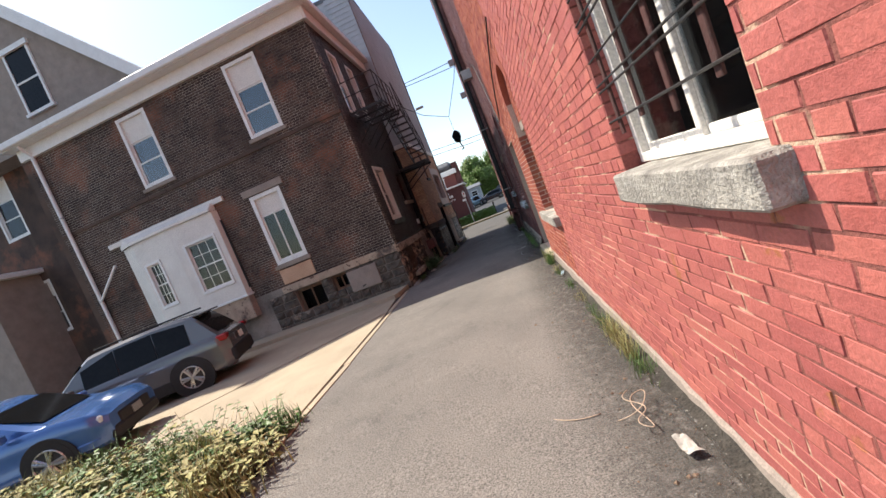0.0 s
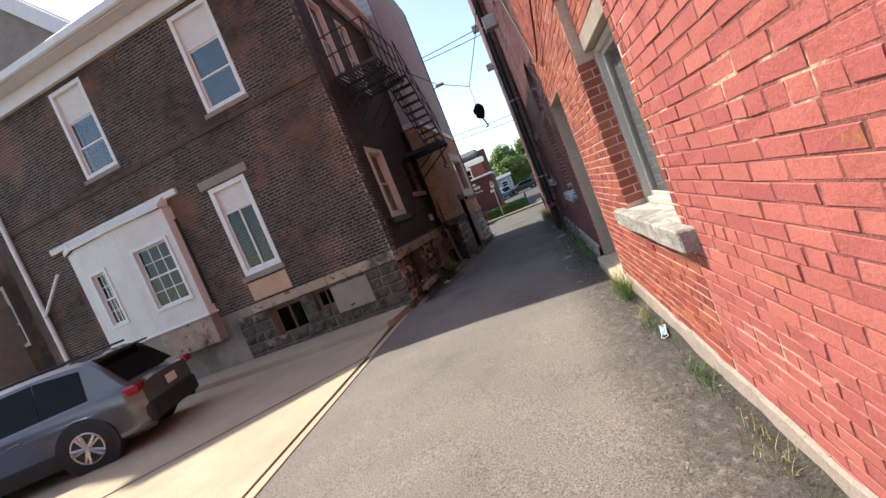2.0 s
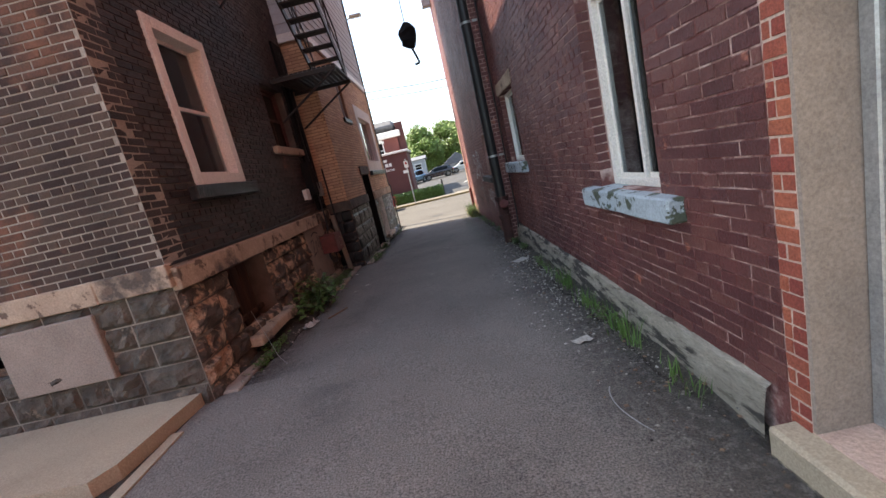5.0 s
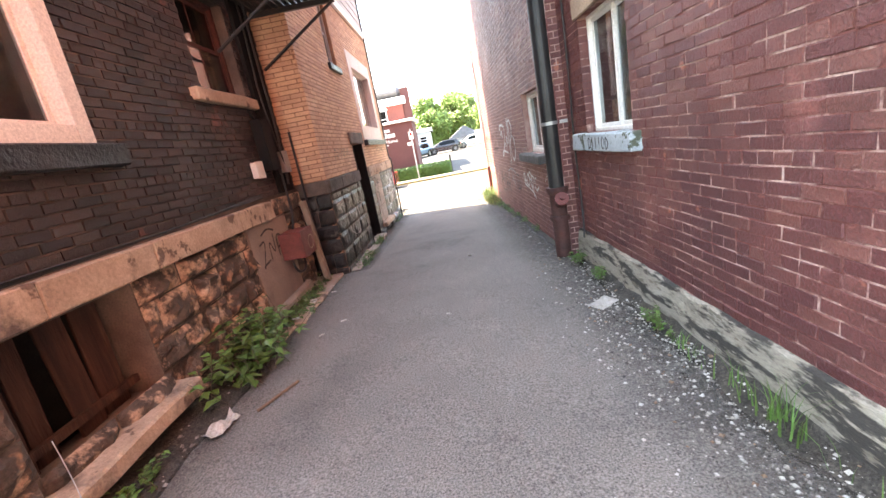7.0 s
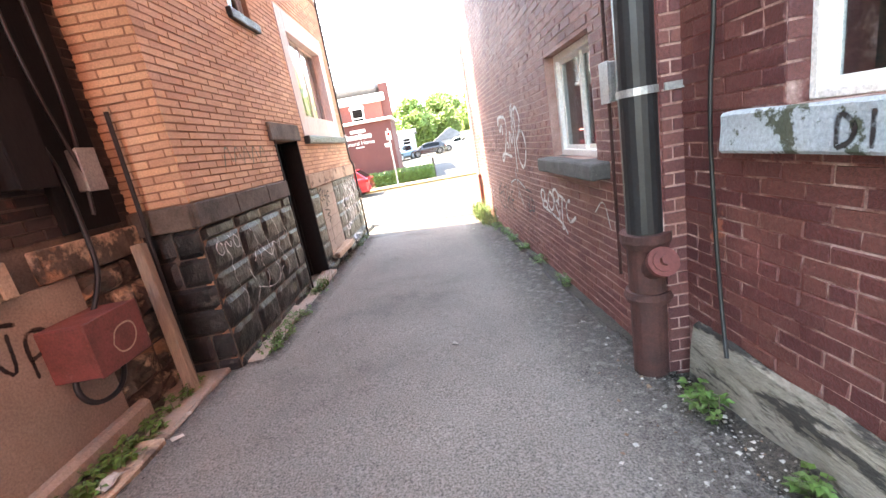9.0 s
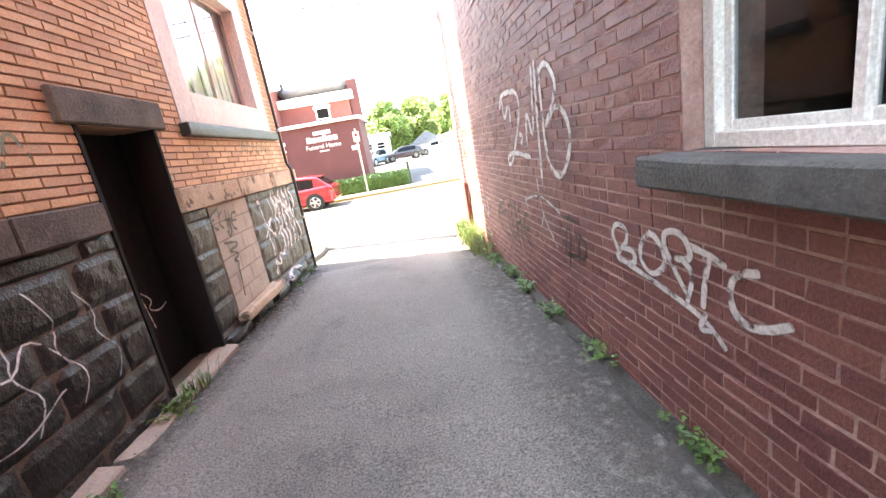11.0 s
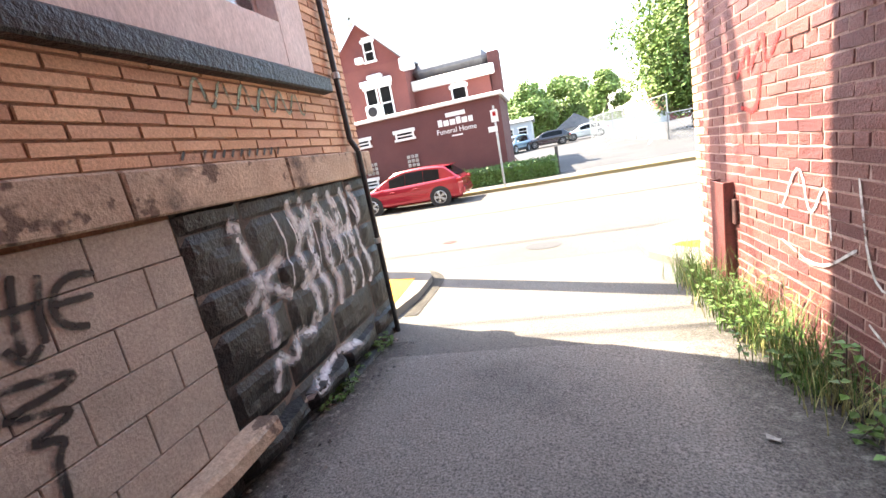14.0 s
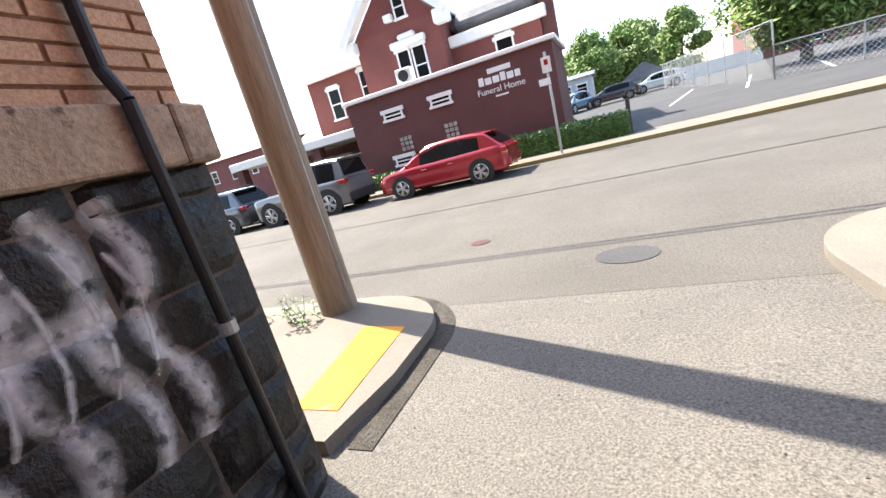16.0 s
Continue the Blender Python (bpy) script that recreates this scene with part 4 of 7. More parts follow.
part("plinth_stone", bm, M["sandstone"], we, "broken pale stone slab below the blocks")
downspout("downspout", [on(LY, sy(24.55), 0.05, 11.2), on(LY, sy(24.55), 0.05, 1.35), on(LY, sy(24.56), 0.1, 1.24), on(LY, sy(24.6), 0.085, -0.55)], 0.024, "black_pipe", "thin black pipe on the corner of the tan wall", [on(LY, sy(24.55), 0.05, 1.9), on(LY, sy(24.55), 0.05, 3.4), on(LY, sy(24.58), 0.09, 0.4)])
# ---- red buildings ----
for i, (a, b, z0, z1, sill, kind) in enumerate((
        (2.4, 1.2, 1.44, 3.1, (2.3, 1.12, 0.15, 0.1, "grey_stone"), "slide"),
        (7.25, 6.02, 0.95, 2.32, (7.46, 5.8, 0.14, 0.09, "grey_stone"), "slide"),
        (12.05, 11.1, 1.0, 2.5, (12.28, 10.85, 0.16, 0.1, "peeled_paint"), "slide"),
        (16.03, 14.94, 1.28, 2.42, (16.27, 14.78, 0.17, 0.1, "peeled_paint"), "slide"))):
    w = window(RA, sa(a), sa(b), z0, z1, ("cream sliding window behind iron bars" if i == 0 else "white sliding window over a worn stone sill"), ("cream_board" if i in (0, 2) else "grey_door" if i == 1 else "white_paint"), deep=(0.14, 0.21, 0.16, 0.14)[i], trim=(0.05 if i < 3 else 0.035), split=kind,
           sill=(sa(sill[0]), sa(sill[1]), *sill[2:]), curtain=("curtain" if i == 1 else ""), proud=0.02, lintel=((sa(a) - 0.1, sa(b) + 0.1, 0.2, "sandstone") if i in (0, 3) else None))
    if i == 1:
        part("blind", bx(0.08, 0.6, 0.25, 0.256, 0.06, 1.3), M["curtain"], w, "grey blind drawn behind one sash")
window(RB, sb(18.72), sb(17.62), 1.03, 1.98, "white window over a dark stone sill", "white_paint", deep=0.14, trim=0.06, split="slide", sill=(sb(18.84), sb(17.4), 0.13, 0.14, "dark_sill"), proud=0.02)


def bars():
    t = thing("window_bars", RA @ Matrix.Translation((sa(2.4), 0, 1.42)), "dark iron bars fixed over the window", "window bars")
    for i, x in enumerate((0.12, 0.42, 0.74, 1.06)):
        part("bar", bx(x - 0.018, x + 0.018, 0.012, 0.026, 0.2 + 0.04 * (i % 2), 1.68, bevel=0.003), M["rust_iron"], t)
    for k in range(9):
        for dz in ((0.0, 0.035) if k % 2 else (0.0,)):
            bm = bmesh.new()
            rod(bm, (0.0, 0.004, 0.28 + k * 0.165 + dz), (1.2, 0.004, 0.28 + k * 0.165 + dz), 0.006, n=6)
            part("cross_bar", bm, M["black_iron"], t)


bars()


def grey_door():
    t = thing("door_2", RA @ Matrix.Translation((sa(10.08), 0, -0.02)), "weathered cream panelled door in a plastered reveal", "door", kind="structure")
    W, Hh, D = 1.23, 2.44, 0.27
    part("reveal", bx(0.0, 0.02, 0.002, D, 0.0, Hh - 0.02), M["plaster"], t, "stained plaster on the reveal")
    part("reveal", bx(0.02, W, 0.002, D, Hh - 0.03, Hh - 0.002), M["plaster"], t)
    for a, b in ((0.02, 0.09), (W - 0.07, W)):
        part("door_frame", bx(a, b, D - 0.03, D + 0.05, 0.0, Hh - 0.03, bevel=0.008), M["grey_metal"], t)
    part("door_stop", bx(0.09, 0.12, D, D + 0.04, 0.0, Hh - 0.03, bevel=0.004), M["grey_metal"], t)
    part("door_frame", bx(0.09, W - 0.07, D - 0.03, D + 0.05, Hh - 0.1, Hh - 0.03, bevel=0.008), M["grey_metal"], t)
    leaf = part("leaf", bx(0.12, W - 0.07, D + 0.02, D + 0.06, 0.01, Hh - 0.1), M["grey_door"], t)
    for z0, z1, m in ((0.1, 0.58, "grey_stone"), (0.72, 1.34, "grey_door"), (1.5, 2.26, "grey_door")):
        part("panel", bx(0.2, W - 0.15, D + 0.008, D + 0.022, z0, z1, bevel=0.006), M[m], leaf)
    for z in (0.645, 1.42):
        part("rail", bx(0.12, W - 0.07, D - 0.012, D + 0.02, z - 0.035, z + 0.035, bevel=0.008), M["grey_door"], leaf)
    bm = bmesh.new()
    rod(bm, (0.22, D + 0.02, 1.05), (0.22, D - 0.04, 1.05), 0.025, n=10)
    part("knob", bm, M["grey_metal"], leaf)
    bm = bx(-0.12, W + 0.42, -0.12, D + 0.05, -0.36, -0.01, bevel=0.02)
    bmesh.ops.subdivide_edges(bm, edges=[e for e in bm.edges if e.calc_length() > 0.3], cuts=4)
    roughen(bm, 0.01, 5)
    part("doorstep", bm, M["concrete"], t, "pale stone doorstep")


grey_door()


def arched_head(host, s0, s1, zt, za, brick, mortar, seed):
    """A round brick arch over an opening, bricked up behind a plastered lintel."""
    part("lintel", bx(s0, s1, 0.09, 0.24, zt + 0.002, zt + 0.15, bevel=0.008), M["plaster"], host, "stained plaster lintel")
    fill = part("tympanum", bx(s0, s1, 0.004, 0.15, zt + 0.15, za), M[mortar], host, "bricked-up arch head")
    fill.location = (0, 0.09, 0)
    bricks(fill, s0, s1, zt + 0.15, za, [], 0.222, 0.0745, 0.011, M[brick], seed=seed, depth=0.004)
    mid, half = (s0 + s1) / 2, (s1 - s0) / 2
    rise = half * 0.8
    zs, n = za - rise, 20
    curve = [(mid - half * math.cos(math.pi * i / n), zs + rise * math.sin(math.pi * i / n)) for i in range(n + 1)]
    vs, fs = [], []
    for x, z in curve:
        vs += [(x, 0.001, z), (x, 0.001, za + 0.001), (x, 0.22, z)]
    for i in range(n):
        k = 3 * i
        fs += [(k, k + 3, k + 4, k + 1), (k, k + 2, k + 5, k + 3)]
    mesh_of("spandrel", vs, fs, M[brick], host)
    rng = random.Random(seed)
    for i in range(n):
        g = 0.05
        ring = []
        for u in (i + g, i + 1 - g):
            c, q = math.cos(math.pi * u / n), math.sin(math.pi * u / n)
            ring += [((mid - half * c, zs + rise * q), (mid - (half + 0.2) * c, zs + (rise + 0.2) * q))]
        (p, q), (p2, q2) = ring
        o = -0.005 - rng.random() * 0.003
        vv = [(p[0], 0.05, p[1]), (p2[0], 0.05, p2[1]), (q2[0], 0.05, q2[1]), (q[0], 0.05, q[1]), (p[0], o, p[1]), (p2[0], o, p2[1]), (q2[0], o, q2[1]), (q[0], o, q[1])]
        mesh_of("voussoir", vv, BRICK_FACES, M[brick], host)


arched_head(wa2, sa(7.25), sa(6.02), 2.32, 3.3, "orange_brick", "white_mortar", 31)
arched_head(wa, sa(12.05), sa(11.1), 2.5, 3.5, "wine_brick", "pale_mortar", 32)


def jamb_bricks(host, s, z0, z1, reach, material, seed):
    """Brick ends in the reveal that looks back down the alley."""
    rng = random.Random(seed)
    bm = bmesh.new()
    z, k = 0.1 + math.ceil((z0 - 0.1) / 0.0745) * 0.0745, 0
    while z + 0.06 < z1:
        cut = 0.105 if k % 2 else reach
        for a, b in ((0.0, min(cut, reach) - 0.005), (cut + 0.005, reach)):
            if b - a > 0.02:
                box(bm, s - 0.002, s + 0.004 + rng.random() * 0.003, a, b, z, z + 0.0635, 0.003)
        z, k = z + 0.0745, k + 1
    part("jamb_bricks", bm, M[material], host)["kind"] = "stuff"


jamb_bricks(wa3, sa(2.4), 1.46, 3.1, 0.1, "red_brick", 41)
jamb_bricks(wa2, sa(7.25), 0.97, 2.3, 0.155, "orange_brick", 42)
jamb_bricks(wa, sa(12.05), 1.07, 2.5, 0.105, "wine_brick", 43)
jamb_bricks(wa, sa(16.03), 1.3, 2.42, 0.1, "wine_brick", 44)


def plinth(name, fm, s0, s1, material, label, out, top):
    """A rough base course along the foot of a wall."""
    n = int((s1 - s0) / 0.12)
    rng = random.Random(int(s1 * 10))
    vs, fs = [], []
    for i in range(n + 1):
        s = s0 + (s1 - s0) * i / n
        j = noise.noise(Vector((s * 2.2, 3, 0)))
        k = noise.noise(Vector((s * 6, 9, 0)))
        zt = top + 0.03 * j
        zt += 0.018 * k
        vs += [(s, 0.0, zt + 0.02), (s, -out * 0.55 + 0.02 * k, zt), (s, -out - 0.02 * j, zt - 0.12 + 0.02 * k), (s, -out * 1.15 + 0.025 * k, zt - 0.28), (s, -out * 1.5, -0.6)]
        if i:
            for q in range(4):
                a = 5 * (i - 1) + q
                fs.append((a, a + 1, a + 6, a + 5))
    ob = mesh_of(name, vs, fs, material)
    ob.matrix_world = fm
    return tagged(ob, label, "plinth", kind="structure")


plinth("plinth_far", RA, 0.1, sa(10.3), M["limewash"], "crumbling whitewashed stone plinth", 0.05, 0.08)
plinth("plinth_near", RA, sa(8.65), 24.6, M["plaster"], "low pale stone footing of the brick wall", 0.035, 0.0)


def standpipe():
    t = thing("soil_pipe", Matrix.Translation((0.36, 16.78, -0.32)), "tall black pipe on a rusty cast-iron base with a cleanout", "pipe")
    bm = bmesh.new()
    rod(bm, (0, 0, 0), (0, 0, 0.55), 0.108, n=20)
    rod(bm, (0, 0, 0.53), (0, 0, 0.56), 0.13, n=20)
    rod(bm, (0, 0, 0.56), (0, 0, 0.6), 0.142, 0.13, n=20)
    rod(bm, (0, 0, 0.6), (0, 0, 0.9), 0.11, n=20)
    rod(bm, (0, 0, 0.88), (0, 0, 0.92), 0.128, 0.145, n=20)
    rod(bm, (0, 0, 0.92), (0, 0, 0.97), 0.145, n=20)
    part("cast_base", bm, M["rust_iron"], t, "rusty dark red cast-iron base")
    bm = bmesh.new()
    rod(bm, (0, -0.04, 0.74), (-0.01, -0.2, 0.83), 0.072, n=14)
    c = part("cleanout", bm, M["rust_iron"], t)
    bm = bmesh.new()
    rod(bm, (-0.01, -0.19, 0.825), (-0.013, -0.225, 0.845), 0.086, n=16)
    rod(bm, (-0.013, -0.225, 0.845), (-0.014, -0.238, 0.852), 0.062, n=16)
    rod(bm, (-0.014, -0.236, 0.851), (-0.016, -0.265, 0.867), 0.03, n=6)
    part("cap", bm, M["red_metal"], c)
    bm = bmesh.new()
    rod(bm, (0, 0, 0.9), (0, 0, 12.7), 0.105, n=20)
    part("pipe", bm, M["black_pipe"], t)
    for z in (1.75, 4.2, 6.5):
        bm = bmesh.new()
        rod(bm, (0, 0, z), (0, 0, z + 0.04), 0.113, n=20)
        box(bm, 0.1, 0.22, -0.1, -0.07, z, z + 0.04)
        part("bracket", bm, M["grey_metal"], t)
    return t


standpipe()
wall_box(RB, sb(17.15), 1.55, 0.12, 0.24, 0.1, "grey_metal", "small grey conduit box beside the pipe", "conduit_box")
cable("cable", [on(RA, sa(16.42), 0.02, 6.0), on(RA, sa(16.4), 0.025, 3.0), on(RA, sa(16.38), 0.03, 1.8), on(RA, sa(16.44), 0.03, 1.3), on(RA, sa(16.4), 0.03, 0.7), on(RA, sa(16.34), 0.04, 0.25), on(RA, sa(16.25), 0.08, 0.06)], 0.011, "black_pipe", "black cable hanging down the brick wall")
cable("cable", [on(RB, sb(17.3), 0.02, 6.0), on(RB, sb(17.3), 0.02, 3.0), on(RB, sb(17.3), 0.02, 0.2)], 0.012, "rust_iron", "thin conduit down the brick wall")
cable("cable", [on(RA, sa(5.5), 0.03, 3.6), on(RA, sa(7.5), 0.03, 3.5), on(RA, sa(9.2), 0.06, 2.75), on(RA, sa(9.6), 0.05, 3.2), on(RA, sa(10.5), 0.03, 3.9), on(RA, sa(11.5), 0.03, 5.0), on(RA, sa(13.0), 0.03, 5.2)], 0.012, "black_pipe", "black cable swagged across the brick wall")
for y, z in ((14.3, 5.4), (24.9, 9.2), (25.0, 7.3)):
    fm, s = (RA, sa(y)) if y < 16 else (RB, sb(y))
    wall_box(fm, s, z, 0.25, 0.3, 0.3, "grey_metal", "grey floodlight housing high on the wall", "floodlight")


# ---- fire escape ----
def fire_escape():
    t = thing("fire_escape", Matrix.Translation((-3.4, 13.0, 5.45)), "black iron fire escape with platform and open stair", "fire escape")
    I = M["black_iron"]
    for i in range(13):
        part("slat", bx(0.04 + i * 0.088, 0.08 + i * 0.088, 0.0, 2.3, 0.0, 0.03), I, t)
    for y in (0.0, 0.75, 1.5, 2.26):
        part("joist", bx(0.0, 1.15, y, y + 0.04, -0.06, -0.001), I, t)
        bm = bmesh.new()
        rod(bm, (0.02, y + 0.02, -0.95), (1.1, y + 0.02, -0.06), 0.018, n=6)
        part("brace", bm, I, t)
    for x, ya, yb in ((1.14, 0.0, 2.3),):
        for z in (0.5, 0.95):
            bm = bmesh.new()
            rod(bm, (x, ya, z), (x, yb, z), 0.016, n=6)
            part("rail", bm, I, t)
        for y in np.linspace(ya, yb, 5):
            bm = bmesh.new()
            rod(bm, (x, y, 0), (x, y, 0.97), 0.016, n=6)
            part("rail_post", bm, I, t)
    for z in (0.5, 0.95):
        bm = bmesh.new()
        rod(bm, (0.0, 0.02, z), (1.14, 0.02, z), 0.016, n=6)
        part("rail", bm, I, t)
    # stair going down to a lower landing
    a, b = Vector((0.9, 2.3, 0.2)), Vector((0.9, 4.75, -1.7))
    for dx in (-0.28, 0.32):
        o = Vector((dx, 0, 0))
        d = (b - a)
        bm = bmesh.new()
        box(bm, -0.015, 0.015, 0, d.length, -0.09, 0.09)
        bmesh.ops.transform(bm, matrix=Matrix.Translation(a + o) @ Matrix.Rotation(math.atan2(d.z, d.y), 4, "X"), verts=bm.verts[:])
        part("stringer", bm, I, t)
        bm = bmesh.new()
        rod(bm, a + o + Vector((0, 0, 0.9)), b + o + Vector((0, 0, 0.9)), 0.016, n=6)
        rod(bm, a + o + Vector((0, 0, 0.5)), b + o + Vector((0, 0, 0.5)), 0.012, n=6)
        for k in range(5):
            p = a.lerp(b, k / 4) + o
            rod(bm, p, p + Vector((0, 0, 0.9)), 0.014, n=6)
        part("handrail", bm, I, t)
    for k in range(10):
        p = a.lerp(b, (k + 0.5) / 10)
        part("tread", bx(p.x - 0.28, p.x + 0.32, p.y - 0.11, p.y + 0.11, p.z - 0.012, p.z + 0.012), I, t)
    for i in range(14):
        part("slat", bx(0.02 + i * 0.088, 0.09 + i * 0.088, 3.6, 4.98, -1.73, -1.7), I, t)
    for y in (3.6, 4.9):
        part("joist", bx(0.0, 1.24, y, y + 0.05, -1.8, -1.735), I, t)
        bm = bmesh.new()
        rod(bm, (0.02, y, -2.5), (1.2, y, -1.8), 0.022, n=6)
        part("brace", bm, I, t)


fire_escape()


# grey boards over the upper storeys of the corner building
for host, s1 in ((we, 6.9), (wf, 1.0)):
    part("trim_board", bx(0.0, s1, -0.05, 0.009, 4.73, 4.9, bevel=0.006), M["white_paint"], host, "white board between brick and siding")
    for k in range(33):
        z = 4.9 + 0.2 * k
        mesh_of("siding_board", [(0, -0.03, z), (s1, -0.03, z), (s1, -0.012, z + 0.205), (0, -0.012, z + 0.205), (0, 0.009, z), (s1, 0.009, z)], [(0, 1, 2, 3), (4, 5, 1, 0)], M["grey_siding"], host)


# ---- pavements, kerbs and verges ----
def flat_poly(name, pts, z, thick, material, label, category="pavement", kind="structure", parent=None):
    bm = bmesh.new()
    f = bm.faces.new([bm.verts.new((x, y, (z if not callable(z) else z(y)))) for x, y in pts])
    if thick:
        r = bmesh.ops.extrude_face_region(bm, geom=[f])
        bmesh.ops.translate(bm, verts=[v for v in r["geom"] if isinstance(v, bmesh.types.BMVert)], vec=(0, 0, -thick))
    ob = part(name, bm, material, parent)
    return tagged(ob, label, category, kind=kind) if not parent else ob


def arc(cx, cy, r, a0, a1, n=14):
    return [(cx + r * math.cos(radians(a0 + (a1 - a0) * i / n)), cy + r * math.sin(radians(a0 + (a1 - a0) * i / n))) for i in range(n + 1)]


# concrete yard: slabs with open joints
yard = tagged(flat_poly("pavement_yard", [(-16, 3.6), (-3.06, 3.6), (-3.2, 7), (-3.5, 11.75), (-16, 11.75)], lambda y: ground_z(y) + 0.002, 0, M["dirt"], "earth bed below the yard slabs"), "concrete yard of large worn slabs", "pavement")


def yard_slab(pts):
    bm = bmesh.new()
    f = bm.faces.new([bm.verts.new((x, y, ground_z(y) + 0.022)) for x, y in pts])
    r = bmesh.ops.extrude_face_region(bm, geom=[f])
    bmesh.ops.translate(bm, verts=[v for v in r["geom"] if isinstance(v, bmesh.types.BMVert)], vec=(0, 0, -0.03))
    part("slab", bm, M["concrete"], yard)


e = 0.018
yard_slab([(-3.42 - e, 9.35 - e), (-9.2, 4.1), (-9.2, 3.6), (-3.22, 3.62), (-3.3, 6.0)])
yard_slab([(-3.46, 9.4 + e), (-3.62, 11.0), (-9.2, 11.0), (-9.2, 4.15 + e)])
yard_slab([(-9.24, 4.1), (-9.24, 11.0), (-16, 11.0), (-16, 4.1)])
yard_slab([(-3.24 + e, 6.1), (-3.2, 3.62), (-3.1, 3.62), (-3.12, 6.1)])
yard_slab([(-3.36 + e, 9.3), (-3.26, 6.13), (-3.14, 6.13), (-3.28, 9.3)])
yard_slab([(-3.52 + e, 11.7), (-3.42, 9.36), (-3.3, 9.36), (-3.4, 11.7)])
flat_poly("pavement_step", [(-16, 11.03), (-3.65, 11.03), (-3.56, 11.2), (-3.5, 12.2), (-16, 12.2)], lambda y: ground_z(y) + 0.13, 0.2, M["concrete"], "raised concrete walk along the rear wall")

# broken concrete strip at the foot of the black wall
for k, (y0, y1, x0, x1) in enumerate(((12.3, 13.4, -3.45, -3.2), (14.9, 15.8, -3.45, -3.05), (15.85, 16.9, -3.45, -2.98), (16.95, 17.9, -3.45, -3.0), (18.0, 19.4, -2.95, -2.72), (19.5, 21.1, -2.95, -2.7))):
    bm = bx(x0, x1, y0, y1, -0.05, 0.045, bevel=0.012)
    bmesh.ops.subdivide_edges(bm, edges=[q for q in bm.edges if q.calc_length() > 0.15], cuts=3)
    for v in bm.verts:
        v.co += noise.noise_vector(v.co * 4) * 0.03
        v.co.z += ground_z((y0 + y1) / 2)
    tagged(part("pavement_strip", bm, M["sandstone" if k in (1, 2) else "plaster"]), "broken strip of old concrete along the wall foot", "pavement", kind="structure")


def verge(name, fm, s0, s1, reach, rise, label, seed):
    """Loose dirt banked against a wall."""
    vs, fs = [], []
    n = int((s1 - s0) / 0.15)
    for i in range(n + 1):
        s = s0 + (s1 - s0) * i / n
        y = (fm @ Vector((s, 0, 0))).y
        for j in range(6):
            u = j / 5
            r = reach * (1 + 0.4 * noise.noise(Vector((s * 1.3, seed, 0))) + 0.35 * noise.noise(Vector((s * 5, seed, 2))))
            taper = min(1.0, 0.1 + 1.5 * min(s - s0, s1 - s))
            r *= taper
            h = taper * rise * (1 - u) ** 1.5 * (1 + 0.8 * noise.noise(Vector((s * 3, u * 3, seed))))
            vs.append((s, -r * u, ground_z(y) + 0.014 + max(h, -0.012 * u) + (0.0 if u < 1 else -0.02)))
        if i:
            for j in range(5):
                a = 6 * (i - 1) + j
                fs.append((a, a + 1, a + 7, a + 6))
    ob = mesh_of(name, vs, fs, M["dirt"], smooth=True)
    ob.matrix_world = fm
    return tagged(ob, label, "dirt", kind="structure")


verge("verge_right_near", RA, sa(8.7), 24.0, 0.13, 0.04, "dark dirt and grit along the brick wall", 2)
verge("verge_right_mid", RA, 0.2, sa(10.3), 0.24, 0.08, "dirt and litter banked against the plinth", 5)
verge("verge_right_far", RB, 0.3, 8.7, 0.13, 0.015, "thin line of dirt at the wall foot", 7)
verge("verge_left", LS, 0.3, 5.6, 0.42, 0.08, "damp dirt at the foot of the stone base", 9)

# street corners with rounded kerbs
GZ = ground_z(27)
cl = [(-30, 24.95), (-2.86, 24.95), (-2.78, 25.6)] + arc(-3.75, 26.15, 0.95, 0, 90) + [(-30, 27.1)]
flat_poly("pavement_left", cl, lambda y: ground_z(y) + 0.1, 0.3, M["pavement"], "pale concrete pavement with a rounded kerb")
cr = [(30, 25.62), (0.3, 25.62), (0.0, 26.4)] + list(reversed(arc(0.98, 27.0, 0.98, 90, 180))) + [(30, 27.98)]
flat_poly("pavement_right", cr, lambda y: ground_z(y) + 0.1, 0.3, M["pavement"], "pale concrete pavement corner with a rounded kerb")
gut = [(-2.78, 25.0), (-2.78, 25.6)] + arc(-3.75, 26.15, 0.95, 0, 90) + [(-6.0, 27.1)]
gut_out = [(-2.62, 25.0), (-2.62, 25.6)] + arc(-3.75, 26.15, 1.12, 0, 90) + [(-6.0, 27.27)]
flat_poly("road_gutter", gut + gut_out[::-1], lambda y: ground_z(y) + 0.017, 0.0, M["dirt"], "dark tarred gutter along the kerb", "road seam")
flat_poly("ramp_pad_left", [(-3.05, 26.3), (-3.5, 26.36), (-3.3, 25.2), (-2.95, 25.2)], lambda y: ground_z(y) + 0.106, 0.004, M["yellow_paint"], "bright yellow painted kerb ramp", "pavement")
flat_poly("ramp_pad_right", [(0.3, 26.55), (0.62, 26.9), (1.0, 26.5), (0.6, 26.2)], lambda y: ground_z(y) + 0.106, 0.004, M["yellow_paint"], "yellow painted kerb ramp", "pavement")
flat_poly("pavement_far", [(-90, 37.5), (90, 37.5), (90, 39.6), (-90, 39.6)], GZ + 0.13, 0.3, M["pavement"], "pale concrete pavement across the street")
flat_poly("kerb_far", [(-9.5, 37.36), (30, 37.36), (30, 37.5), (-9.5, 37.5)], GZ + 0.134, 0.3, M["faded_yellow"], "faded yellow kerb across the street", "kerb")
